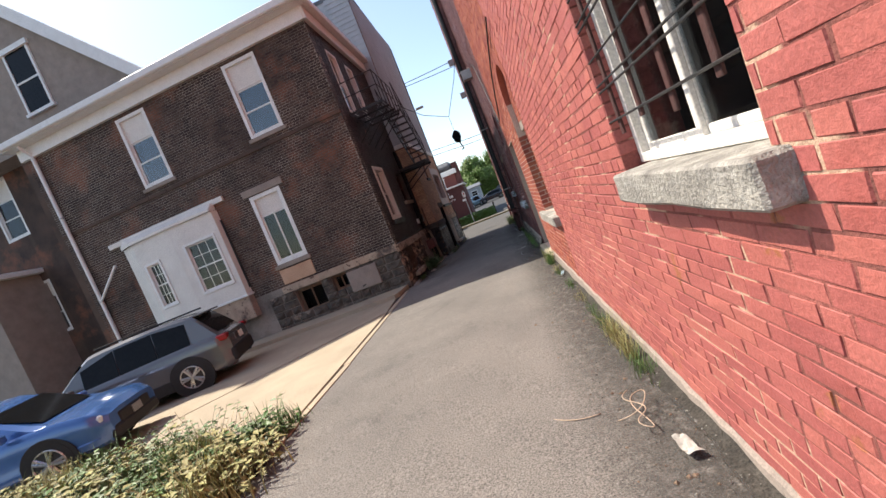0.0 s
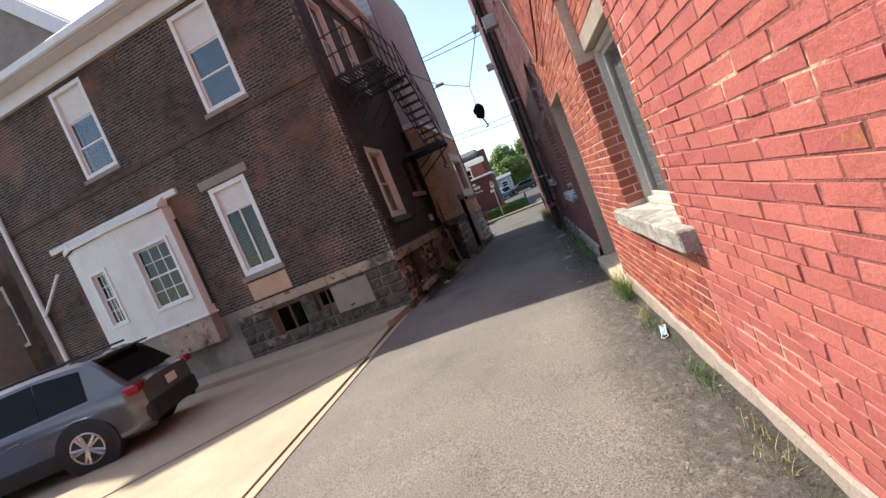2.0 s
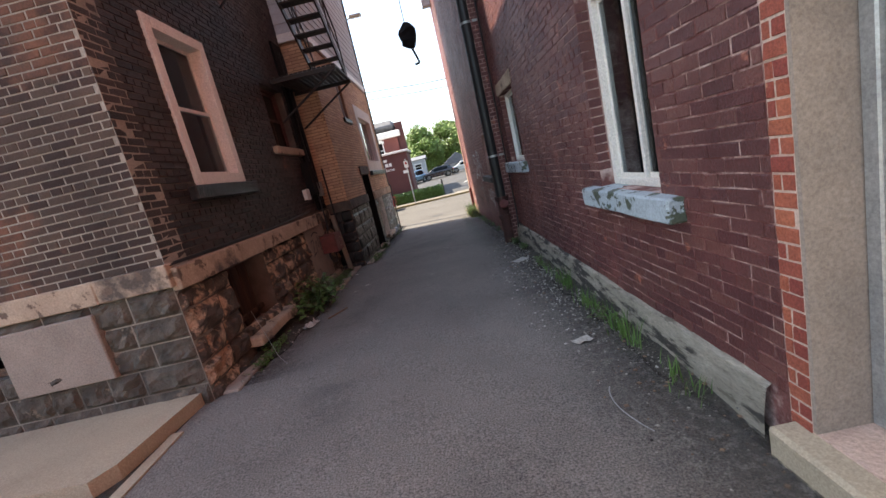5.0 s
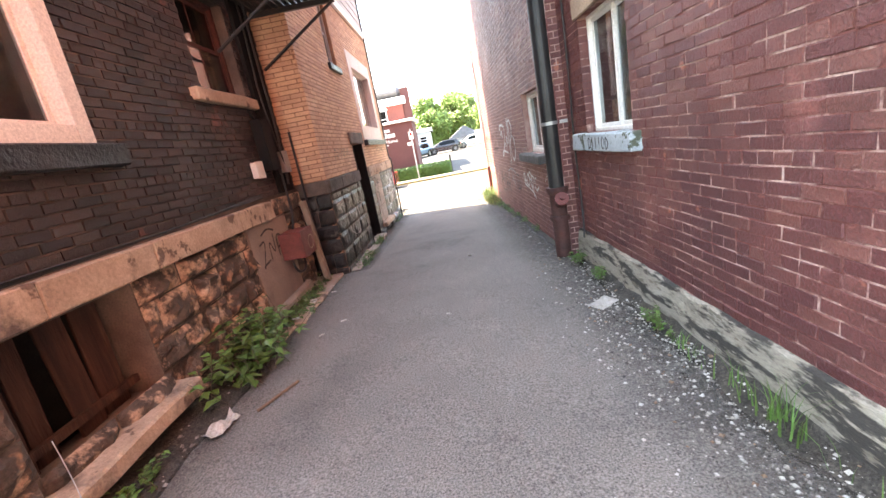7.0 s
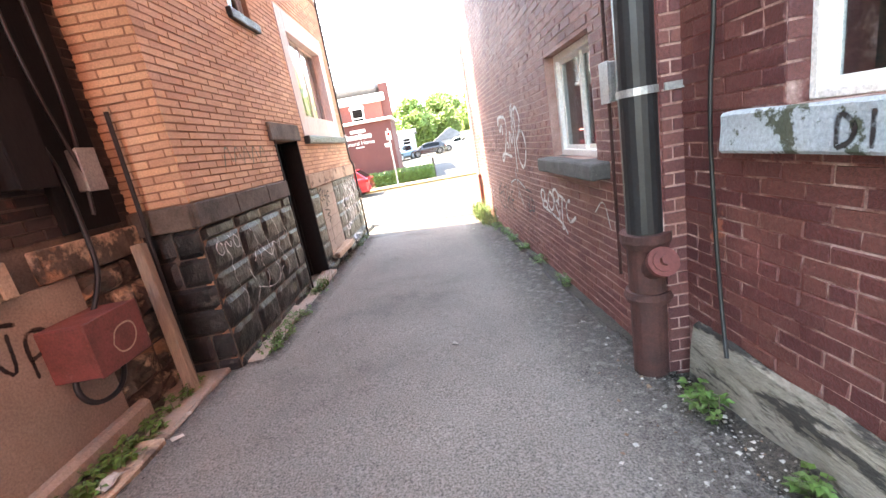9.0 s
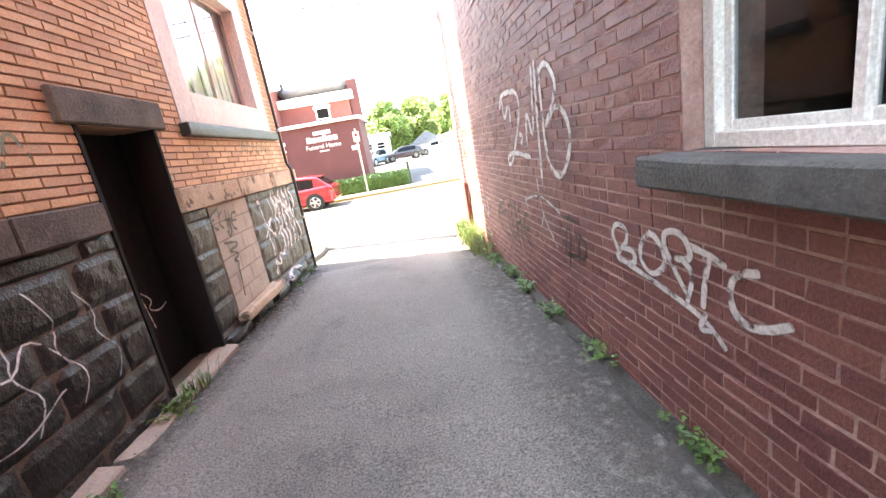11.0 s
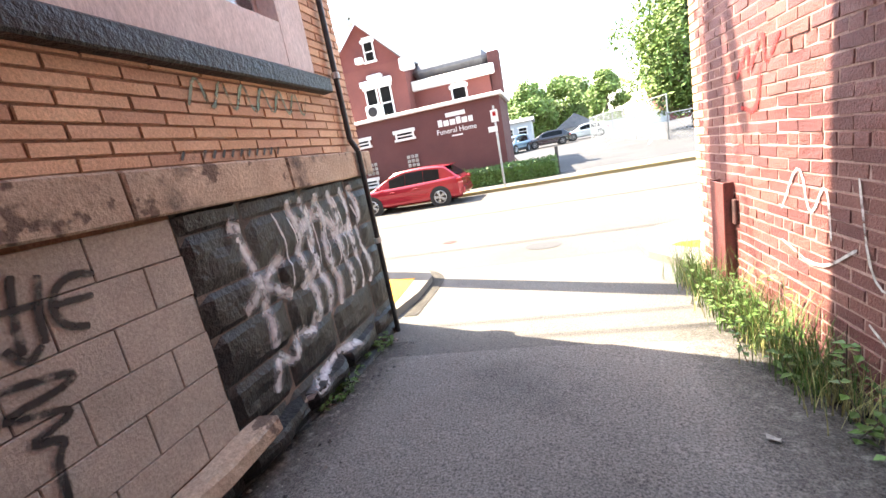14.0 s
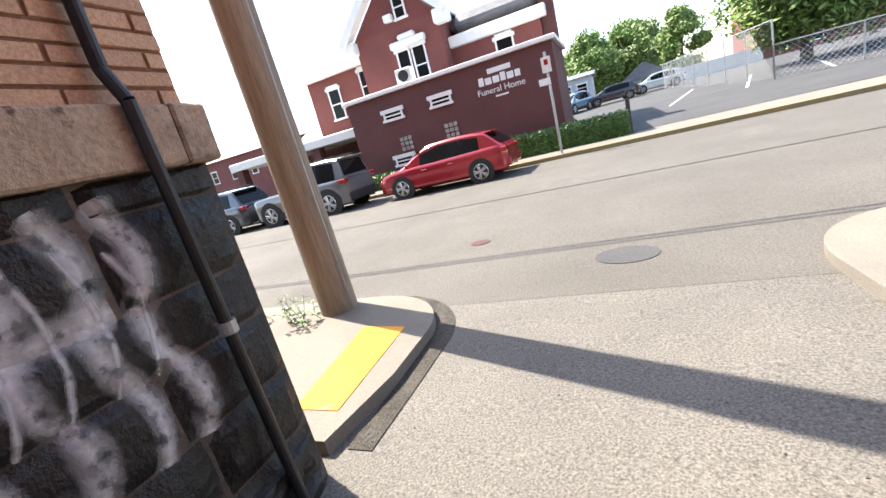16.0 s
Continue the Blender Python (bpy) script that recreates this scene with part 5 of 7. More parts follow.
flat_poly("lot_surface", [(-0.55, 39.62), (60, 39.62), (60, 75), (-6, 75), (-2.4, 46)], lambda y: -0.5 + 0.026 * (y - 40), 0.0, M["lot_asphalt"], "dark asphalt car park rising from the street", "car park")
for k in range(3):
    x = 1.2 + k * 3.0
    flat_poly("bay_line", [(x, 46.5), (x + 0.12, 46.5), (x + 2.4, 55), (x + 2.28, 55)], lambda y: -0.49 + 0.026 * (y - 40) + 0.006, 0.0, M["line_paint"], "faded white parking line", "road marking")
# road patches
def patch(name, cx, cy, rx, ry, material, label, seed):
    pts = [(cx + rx * (1 + 0.3 * noise.noise(Vector((i, seed, 0)))) * math.cos(i * 0.45), cy + ry * (1 + 0.3 * noise.noise(Vector((i, seed, 4)))) * math.sin(i * 0.45)) for i in range(14)]
    return flat_poly(name, pts, lambda y: ground_z(y) + 0.02, 0.0, material, label, "road patch")


patch("road_patch", -1.3, 27.75, 0.3, 0.24, M["lot_asphalt"], "crumbled patch round a sunken cover", 1)
patch("road_patch", -3.16, 28.95, 0.14, 0.12, M["rust_iron"], "small round iron cover in the street", 2)
flat_poly("road_seam", [(-40, 31.9), (40, 32.3), (40, 32.36), (-40, 31.96)], GZ + 0.018, 0.0, M["dirt"], "dark tarred seam along the street", "road seam")


# ---- cars ----
def skin(bm, rings, close=False):
    rows = [[bm.verts.new(p) for p in r] for r in rings]
    for a, b in zip(rows, rows[1:]):
        for i in range(len(a) - 1):
            bm.faces.new((a[i], a[i + 1], b[i + 1], b[i]))
    bm.faces.new(rows[0])
    bm.faces.new(rows[-1])


def eased(pts, n=4):
    """The outline rounded through its points."""
    out = []
    for i in range(len(pts) - 1):
        a, b, c, d = (Vector(pts[min(max(k, 0), len(pts) - 1)]) for k in (i - 1, i, i + 1, i + 2))
        for j in range(n):
            u = j / n
            q = 0.5 * (2 * b + (c - a) * u + (2 * a - 5 * b + 4 * c - d) * u * u + (3 * b - a - 3 * c + d) * u ** 3)
            x = b.x + (c.x - b.x) * u
            out.append((x, b.y + (c.y - b.y) * u + 0.7 * (q.y - b.y - (c.y - b.y) * u)))
    return out + [tuple(pts[-1])]


def car(m, label, paint, spec, plate=False):
    """spec: length, width, height, wheelbase, wheel radius, lower outline (x, z belt), cabin outline (x, z) and dark cladding flag."""
    Lc, Wc, Hc, wb, wr, belt, cabin, clad = spec
    t = thing("parked_car", m, label, "car")
    hw = Wc / 2
    rings = []
    for x, z in eased(belt):
        nose = min(1.0, (Lc / 2 - abs(x)) / 0.55 + 0.62)
        w = hw * (0.55 + 0.45 * min(1.0, nose))
        lo = 0.22 if abs(x) < Lc / 2 - 0.05 else 0.34
        half = [(w * 0.86, lo), (w * 0.965, lo + 0.06), (w * 0.985, lo + 0.16), (w * 0.965, lo + 0.3 * (z - lo)), (w, lo + 0.62 * (z - lo)), (w * 0.99, z - 0.1), (w * 0.965, z - 0.04), (w * 0.925, z), (w * 0.5, z + 0.025)]
        rings.append([(x, y, zz) for y, zz in half] + [(x, -y, zz) for y, zz in reversed(half)])
    bm = bmesh.new()
    skin(bm, rings)
    body = part("body", bm, paint, t, smooth=True)
    body.data.set_sharp_from_angle(angle=radians(38))
    rings = []
    top = max(z for _, z in cabin)
    zb = belt[len(belt) // 2][1] - 0.02
    bm = bmesh.new()
    for x, z in eased(cabin):
        k = (z - zb) / (top - zb)
        w = hw * (0.92 - 0.17 * k)
        zl = zb - 0.05
        rings.append([(x, w * 0 + hw * 0.92, zl), (x, w, max(z - 0.06, zl + 0.005)), (x, w * 0.9, max(z, zl + 0.01)), (x, -w * 0.9, max(z, zl + 0.01)), (x, -w, max(z - 0.06, zl + 0.005)), (x, -hw * 0.92, zl)])
    skin(bm, rings)
    part("cabin", bm, paint, t, smooth=True).data.set_sharp_from_angle(angle=radians(30))
    # glazing set a little proud of the cabin
    xs = [x for x, _ in cabin]
    for sgn in (1, -1):
        side = part("side_window", bmesh.new(), CAR_GLASS, t)
        spans = [(xs[1] + 0.18, xs[1] + (xs[-2] - xs[1]) * 0.385), (xs[1] + (xs[-2] - xs[1]) * 0.391, xs[1] + (xs[-2] - xs[1]) * 0.737), (xs[1] + (xs[-2] - xs[1]) * 0.743, xs[-2] + 0.12)]
        bm = bmesh.new()
        for a, b in spans:
            za = float(np.interp(a, xs, [z for _, z in cabin])) - 0.1
            zc = float(np.interp(b, xs, [z for _, z in cabin])) - 0.1
            yt = lambda z: sgn * (hw * (0.92 - 0.17 * (z + 0.1 - zb) / (top - zb)) + 0.012)
            vs = [bm.verts.new(p) for p in ((a, sgn * (hw * 0.92 + 0.004), zb + 0.03), (b, sgn * (hw * 0.92 + 0.004), zb + 0.03), (b, yt(zc), zc), (a, yt(za), za))]
            bm.faces.new(vs)
        bm.to_mesh(side.data)
        bm.free()
        side.data.materials.clear()
        side.data.materials.append(M["glass_dark"])
    for i, nm in ((0, "rear_window"), (len(cabin) - 2, "windscreen")):
        (xa, za), (xc, zc) = cabin[i], cabin[i + 1]
        n = Vector((zc - za, 0, -(xc - xa))).normalized()
        n = n if n.z > 0 else -n
        bm = bmesh.new()
        p, q = Vector((xa, 0, za)).lerp(Vector((xc, 0, zc)), 0.12), Vector((xa, 0, za)).lerp(Vector((xc, 0, zc)), 0.88)
        o = n * 0.012
        bm.faces.new([bm.verts.new(v + o) for v in (p + Vector((0, hw * 0.78, 0)), q + Vector((0, hw * 0.7, 0)), q - Vector((0, hw * 0.7, 0)), p - Vector((0, hw * 0.78, 0)))])
        part(nm, bm, M["glass_dark"], t)
    for sx in (-wb / 2, wb / 2):
        for sgn in (1, -1):
            bm = bmesh.new()
            rod(bm, (sx, sgn * (hw - 0.1), wr), (sx, sgn * (hw + 0.006), wr), wr + (0.1 if clad else 0.06), n=24)
            part("wheel_arch", bm, M["rubber"], t)
            bm = bmesh.new()
            rod(bm, (sx, sgn * (hw - 0.22), wr), (sx, sgn * (hw + 0.012), wr), wr, n=28)
            w = part("wheel", bm, M["rubber"], t)
            bm = bmesh.new()
            rod(bm, (sx, sgn * (hw - 0.0), wr), (sx, sgn * (hw + 0.018), wr), wr * 0.68, n=24)
            part("rim_back", bm, M["black_iron"], w)
            bm = bmesh.new()
            for k in range(5):
                a = k * 2 * math.pi / 5
                for da in (-0.16, 0.16):
                    rod(bm, (sx, sgn * (hw + 0.022), wr), (sx + math.cos(a + da) * wr * 0.66, sgn * (hw + 0.024), wr + math.sin(a + da) * wr * 0.66), wr * 0.075, n=5)
            rod(bm, (sx, sgn * (hw + 0.015), wr), (sx, sgn * (hw + 0.03), wr), wr * 0.17, n=12)
            for k in range(24):
                a, c = k * math.pi / 12, (k + 1) * math.pi / 12
                rod(bm, (sx + math.cos(a) * wr * 0.67, sgn * (hw + 0.02), wr + math.sin(a) * wr * 0.67), (sx + math.cos(c) * wr * 0.67, sgn * (hw + 0.02), wr + math.sin(c) * wr * 0.67), wr * 0.04, n=5)
            part("rim", bm, M["alloy"], w)
    zr, zf = belt[0][1], belt[-1][1]
    for sgn in (1, -1):
        part("tail_light", bx(-Lc / 2 + 0.0, -Lc / 2 + 0.36, sgn * hw * 0.9 - 0.2, sgn * hw * 0.9 + 0.06, zr - 0.1, zr + 0.05, bevel=0.03), M["tail_red"], t)
        part("headlight", bx(Lc / 2 - 0.42, Lc / 2 - 0.06, sgn * hw * 0.72 - 0.17, sgn * hw * 0.72 + 0.15, zf - 0.08, zf + 0.05, bevel=0.03), M["lamp_clear"], t)
        part("mirror", bx(cabin[-1][0] - 0.55, cabin[-1][0] - 0.4, sgn * (hw + 0.08) - 0.09, sgn * (hw + 0.08) + 0.09, zb + 0.02, zb + 0.16, bevel=0.03), paint, t)
        for x in (0.45, -0.45):
            part("door_handle", bx(x - 0.1, x + 0.1, sgn * hw - 0.01, sgn * hw + 0.025, zb - 0.14, zb - 0.11, bevel=0.008), paint, t)
    if clad:
        part("rear_bumper", bx(-Lc / 2 - 0.04, -Lc / 2 + 0.18, -hw * 0.86, hw * 0.86, 0.3, 0.62, bevel=0.04), M["rubber"], t)
        part("sill_cladding", bx(-wb / 2 + wr + 0.06, wb / 2 - wr - 0.06, -hw - 0.012, hw + 0.012, 0.2, 0.45, bevel=0.02), M["rubber"], t)
        for sgn in (1, -1):
            part("roof_rail", bx(cabin[1][0] + 0.15, cabin[-2][0] - 0.2, sgn * hw * 0.62 - 0.02, sgn * hw * 0.62 + 0.02, top + 0.01, top + 0.05, bevel=0.008), M["rubber"], t)
    else:
        part("rear_bumper", bx(-Lc / 2 - 0.05, -Lc / 2 + 0.18, -hw * 0.84, hw * 0.84, 0.32, 0.58, bevel=0.04), paint, t)
    part("front_bumper", bx(Lc / 2 - 0.22, Lc / 2 + 0.04, -hw * 0.8, hw * 0.8, 0.24, 0.46, bevel=0.05), M["rubber"], t)
    part("spoiler", bx(cabin[1][0] - 0.22, cabin[1][0] + 0.08, -hw * 0.66, hw * 0.66, cabin[1][1] - 0.02, cabin[1][1] + 0.02, bevel=0.012), paint, t)
    part("grille", bx(Lc / 2 - 0.3, Lc / 2 + 0.025, -hw * 0.56, hw * 0.56, 0.42, zf - 0.05, bevel=0.03), M["rubber"], t)
    part("number_plate", bx(Lc / 2 + 0.03, Lc / 2 + 0.045, -0.15, 0.15, 0.44, 0.57), M["grey_metal"], t)
    if plate:
        part("number_plate", bx(-Lc / 2 - 0.06, -Lc / 2 - 0.045, -0.16, 0.16, 0.72, 0.87), M["white_paint"], t)
    return t


M["glass_dark"] = mat("glass_dark", (0.006, 0.007, 0.008), (0.01, 0.011, 0.012), 1, 0.06, 0.0, 10, spec=0.14)
SUV = (4.6, 1.86, 1.69, 2.69, 0.36, [(-2.3, 0.95), (-2.05, 1.03), (-1.2, 1.03), (0.0, 1.0), (0.95, 0.98), (1.6, 0.93), (2.1, 0.84), (2.3, 0.66)], [(-2.18, 1.0), (-1.72, 1.6), (-0.9, 1.69), (0.2, 1.66), (0.55, 1.58), (1.35, 0.99)], True)
HATCH = (4.36, 1.82, 1.48, 2.65, 0.33, [(-2.18, 0.85), (-2.0, 0.96), (-1.2, 0.94), (0.0, 0.91), (0.95, 0.9), (1.6, 0.86), (2.0, 0.78), (2.18, 0.66)], [(-2.08, 0.95), (-1.55, 1.38), (-0.7, 1.47), (0.1, 1.45), (0.45, 1.36), (1.4, 0.88)], False)
BOXY = (4.4, 1.9, 1.83, 2.67, 0.4, [(-2.2, 1.05), (-2.1, 1.1), (-1.0, 1.1), (0.0, 1.08), (0.8, 1.08), (1.6, 1.06), (2.1, 1.0), (2.2, 0.75)], [(-2.12, 1.1), (-1.95, 1.76), (-1.0, 1.83), (0.2, 1.82), (0.45, 1.76), (0.85, 1.08)], True)


def parked(x, y, z, hx, hy):
    return pose(x, y, z, 0, 0, math.degrees(math.atan2(hy, hx)))


car(parked(-9.3, 8.4, ground_z(8.4) + 0.025, -0.93, -0.37), "silver grey sport utility car parked in the yard", paint_mat("silver_paint", (0.13, 0.13, 0.133)), SUV, True)
car(parked(-9.25, 5.35, ground_z(5.4) + 0.025, 0.93, 0.37), "blue car nosing out of the weeds", paint_mat("blue_paint", (0.06, 0.16, 0.42)), HATCH)
car(parked(-6.25, 36.35, GZ + 0.015, -1, 0), "red hatchback parked at the far kerb", paint_mat("red_paint", (0.36, 0.02, 0.035)), HATCH)
car(parked(-11.7, 36.2, GZ + 0.015, -1, 0), "grey boxy off-road car parked at the kerb", paint_mat("slate_paint", (0.16, 0.17, 0.18)), BOXY)
car(parked(-16.6, 36.2, GZ + 0.015, -1, 0), "dark car parked further down the kerb", paint_mat("dark_paint", (0.05, 0.06, 0.08)), SUV)
lot_z = lambda y: -0.5 + 0.026 * (y - 40)
car(parked(-4.2, 63, lot_z(63) + 0.01, -0.4, -0.9), "pale blue car in the car park", paint_mat("sky_paint", (0.22, 0.33, 0.42)), SUV)
car(parked(-1.0, 65, lot_z(65) + 0.01, -1, -0.1), "black car in the car park", paint_mat("black_paint", (0.03, 0.03, 0.035)), HATCH)
car(parked(2.8, 68, lot_z(68) + 0.01, -1, -0.1), "white car behind the car park fence", paint_mat("white_car_paint", (0.6, 0.62, 0.63)), HATCH)


# ---- houses across the street and beyond ----
def facade_window(t, x, y, z, w, h, arched=False, frame_name="white_paint"):
    fr = part("window_frame", bmesh.new(), M[frame_name], t)
    bm = bmesh.new()
    box(bm, x - w / 2 - 0.08, x - w / 2, y - 0.06, y, z, z + h)
    box(bm, x + w / 2, x + w / 2 + 0.08, y - 0.06, y, z, z + h)
    box(bm, x - w / 2 - 0.14, x + w / 2 + 0.14, y - 0.1, y, z - 0.1, z)
    box(bm, x - w / 2 - 0.16, x + w / 2 + 0.16, y - 0.1, y, z + h, z + h + 0.16)
    if arched:
        box(bm, x - w / 2 - 0.05, x + w / 2 + 0.05, y - 0.1, y, z + h + 0.16, z + h + 0.26)
    box(bm, x - w / 2, x + w / 2, y - 0.04, y, z + h / 2 - 0.03, z + h / 2 + 0.03)
    bm.to_mesh(fr.data)
    bm.free()
    part("pane", bx(x - w / 2, x + w / 2, y - 0.025, y - 0.002, z, z + h), M["glass_dark"], fr)


def gable_roof(x0, x1, y0, y1, z0, z1, along="x", over=0.35):
    bm = bmesh.new()
    if along == "x":
        ym = (y0 + y1) / 2
        pts = [(x0 - over, y0 - over, z0), (x1 + over, y0 - over, z0), (x1 + over, ym, z1), (x0 - over, ym, z1), (x0 - over, y1 + over, z0), (x1 + over, y1 + over, z0)]
        fs = [(0, 1, 2, 3), (3, 2, 5, 4), (0, 3, 4), (1, 5, 2), (0, 4, 5, 1)]
    else:
        xm = (x0 + x1) / 2
        pts = [(x0 - over, y0 - over, z0), (x0 - over, y1 + over, z0), (xm, y1 + over, z1), (xm, y0 - over, z1), (x1 + over, y0 - over, z0), (x1 + over, y1 + over, z0)]
        fs = [(0, 1, 2, 3), (3, 2, 5, 4), (0, 3, 4), (1, 5, 2), (0, 4, 5, 1)]
    vs = [bm.verts.new(p) for p in pts]
    for f in fs:
        bm.faces.new([vs[i] for i in f])
    return bm


def big_house():
    t = thing("brick_house", Matrix.Translation((0, 0, 0)), "large red brick house with white trim and a low annex", "house")
    B, W, R = M["house_brick"], M["white_paint"], M["roof_slate"]
    # left wing
    part("wall", bx(-16.6, -12.1, 44.6, 51, GZ, 5.75), B, t)
    part("cornice", bx(-16.9, -12.0, 44.2, 44.6, 5.6, 6.15, bevel=0.05), W, t)
    part("roof", gable_roof(-16.6, -12.1, 44.6, 51, 6.15, 7.6), R, t)
    # gabled bay
    part("wall", bx(-12.1, -7.7, 43.2, 51, GZ, 6.3), B, t)
    bm = bmesh.new()
    vs = [bm.verts.new(p) for p in ((-12.1, 43.2, 6.3), (-7.7, 43.2, 6.3), (-9.9, 43.2, 8.5), (-12.1, 43.5, 6.3), (-7.7, 43.5, 6.3), (-9.9, 43.5, 8.5))]
    for f in ((0, 1, 2), (3, 5, 4), (0, 2, 5, 3), (1, 4, 5, 2), (0, 3, 4, 1)):
        bm.faces.new([vs[i] for i in f])
    part("gable", bm, B, t)
    for a, b in (((-12.6, 6.15), (-9.9, 8.75)), ((-9.9, 8.75), (-7.2, 6.15))):
        d = Vector((b[0] - a[0], 0, b[1] - a[1]))
        bm = bx(0, d.length, -0.45, 0.1, -0.14, 0.22)
        bmesh.ops.transform(bm, matrix=Matrix.Translation((a[0], 43.1, a[1])) @ Matrix.Rotation(-math.atan2(d.z, d.x), 4, "Y"), verts=bm.verts[:])
        part("bargeboard", bm, W, t, "broad white bargeboard")
    for x in (-12.35, -7.45):
        part("bracket", bx(x - 0.35, x + 0.35, 42.75, 43.3, 5.7, 6.3, bevel=0.06), W, t)
    part("roof", gable_roof(-12.1, -7.7, 43.75, 51, 6.3, 8.7, "y", 0.3), R, t)
    # right wing
    part("wall", bx(-7.7, -3.5, 44.2, 51, GZ, 5.1), B, t)
    part("cornice", bx(-7.7, -3.2, 43.9, 44.25, 4.75, 5.25, bevel=0.05), W, t)
    part("roof", bx(-7.7, -3.4, 44.3, 51, 5.25, 6.2, bevel=0.4), R, t)
    part("chimney", bx(-3.5, -2.9, 44.4, 45.1, 2.5, 5.9, bevel=0.03), M["maroon_brick"], t)
    part("chimney", bx(-12.9, -12.3, 46.5, 47.2, 6.0, 8.4, bevel=0.03), M["maroon_brick"], t)
    for x, z, w, h, y in ((-15.0, 3.4, 0.65, 1.5, 44.6), (-12.85, 3.8, 0.55, 1.5, 44.6), (-9.75, 3.6, 0.55, 1.6, 43.2), (-8.95, 3.6, 0.55, 1.6, 43.2), (-9.4, 6.6, 0.45, 0.9, 43.2), (-5.2, 3.3, 0.7, 1.15, 44.2)):
        facade_window(t, x, y, z, w, h, True)
    part("hood", bx(-10.25, -8.45, 42.95, 43.2, 5.35, 5.65, bevel=0.04), W, t)
    part("hood", bx(-9.8, -8.9, 42.95, 43.2, 5.66, 5.9, bevel=0.08), W, t)
    part("air_conditioner", bx(-10.2, -9.8, 42.9, 43.2, 6.55, 6.85, bevel=0.02), W, t)
    # annex
    an = part("annex_wall", bx(-11.6, -2.8, 40.0, 44.0, GZ, 3.2), M["maroon_brick"], t, "plain dark red brick annex wall")
    part("coping", bx(-11.75, -2.65, 39.85, 44.1, 3.2, 3.36, bevel=0.02), W, an)
    for x, z in ((-9.5, 2.2), (-7.3, 2.2), (-9.5, 0.3)):
        facade_window(t, x, 40.0, z, 0.75, 0.24)
    for x, z in ((-9.2, 1.1), (-7.1, 1.15)):
        bm = bmesh.new()
        for i in range(3):
            for j in range(3):
                box(bm, x - 0.3 + i * 0.2, x - 0.14 + i * 0.2, 39.95, 40.0, z - 0.3 + j * 0.2, z - 0.14 + j * 0.2, 0.02)
        part("vent_block", bm, M["grey_stone"], t)
    cu = part("condenser", bx(-9.0, -8.3, 40.1, 40.5, 3.37, 3.95, bevel=0.03), W, t)
    bm = bmesh.new()
    rod(bm, (-8.65, 40.06, 3.66), (-8.65, 40.1, 3.66), 0.22, n=20)
    part("fan_grille", bm, M["black_iron"], cu)
    # carport with an arched opening
    part("carport_roof", bx(-20, -11.6, 40.5, 44, 1.95, 2.35, bevel=0.03), W, t)
    part("carport_back", bx(-20, -11.6, 44.1, 44.3, GZ, 1.95), M["maroon_brick"], t)
    for x in (-19.8, -17.2, -14.6):
        part("pier", bx(x, x + 0.45, 40.6, 41.05, GZ, 1.95), M["maroon_brick"], t)
    # sign: the business's name as plain shapes, the words below lettered
    for k, (xa, xc, za, zc) in enumerate(((-5.25, -4.35, 2.72, 2.9), (-5.65, -5.45, 2.36, 2.66), (-5.4, -5.15, 2.36, 2.6), (-5.1, -4.85, 2.36, 2.6), (-4.8, -4.6, 2.36, 2.66), (-4.55, -4.3, 2.36, 2.6), (-4.25, -4.05, 2.36, 2.6))):
        part("sign_mark", bx(xa, xc, 39.97, 39.998, za, zc, bevel=0.006), W, an)
    f = bpy.data.curves.new("sign_lettering", "FONT")
    f.body, f.size, f.extrude, f.align_x = "Funeral Home", 0.32, 0.012, "CENTER"
    f.materials.append(W)
    ob = new("sign_lettering", f)
    ob.matrix_world = pose(-4.85, 39.98, 2.03, 90, 0, 0)
    ob.parent = t
    part("sign_line", bx(-5.1, -4.6, 39.97, 39.998, 1.86, 1.92), W, an)
    return t


big_house()


def plain_house(x0, x1, y0, y1, z0, z1, zr, wall_m, label, wins, along="x", roof_m="roof_slate"):
    t = thing("house", Matrix.Translation((0, 0, 0)), label, "house")
    part("wall", bx(x0, x1, y0, y1, z0, z1), wall_m, t)
    part("roof", gable_roof(x0, x1, y0, y1, z1, zr, along), M[roof_m], t)
    for x, z, w, h in wins:
        facade_window(t, x, y0, z, w, h)
    return t


plain_house(-7.5, -2.6, 72, 80, -1, 3.3, 3.9, M["grey_siding"], "grey sided house beyond the car park", [(-5.2, 1.9, 0.9, 0.7), (-3.6, 1.9, 0.9, 0.7)])
plain_house(0.2, 4.5, 74, 82, -1, 1.6, 3.2, M["grey_siding"], "low house with a grey gable", [], "y")
t_red = plain_house(2.5, 12.0, 73, 80, -1, 1.6, 2.3, M["grey_siding"], "long shed with a red roof", [], "x", "red_spray")
plain_house(14, 30, 82, 92, -1, 8, 10, M["house_brick"], "distant red brick building behind the trees", [(16, 4, 1, 1.6), (19, 4, 1, 1.6), (22, 4, 1, 1.6), (16, 1, 1, 1.6), (19, 1, 1, 1.6)])
plain_house(-60, -34, 70, 82, -1, 6, 8.5, M["house_brick"], "distant row of brick houses", [(-56, 3, 1, 1.6), (-52, 3, 1, 1.6), (-48, 3, 1, 1.6), (-44, 3, 1, 1.6), (-40, 3, 1, 1.6)])
plain_house(-36, -22, 66, 76, -1, 4.5, 7, M["grey_siding"], "distant grey gabled houses", [(-33, 2, 1, 1.4), (-29, 2, 1, 1.4), (-25, 2, 1, 1.4)])

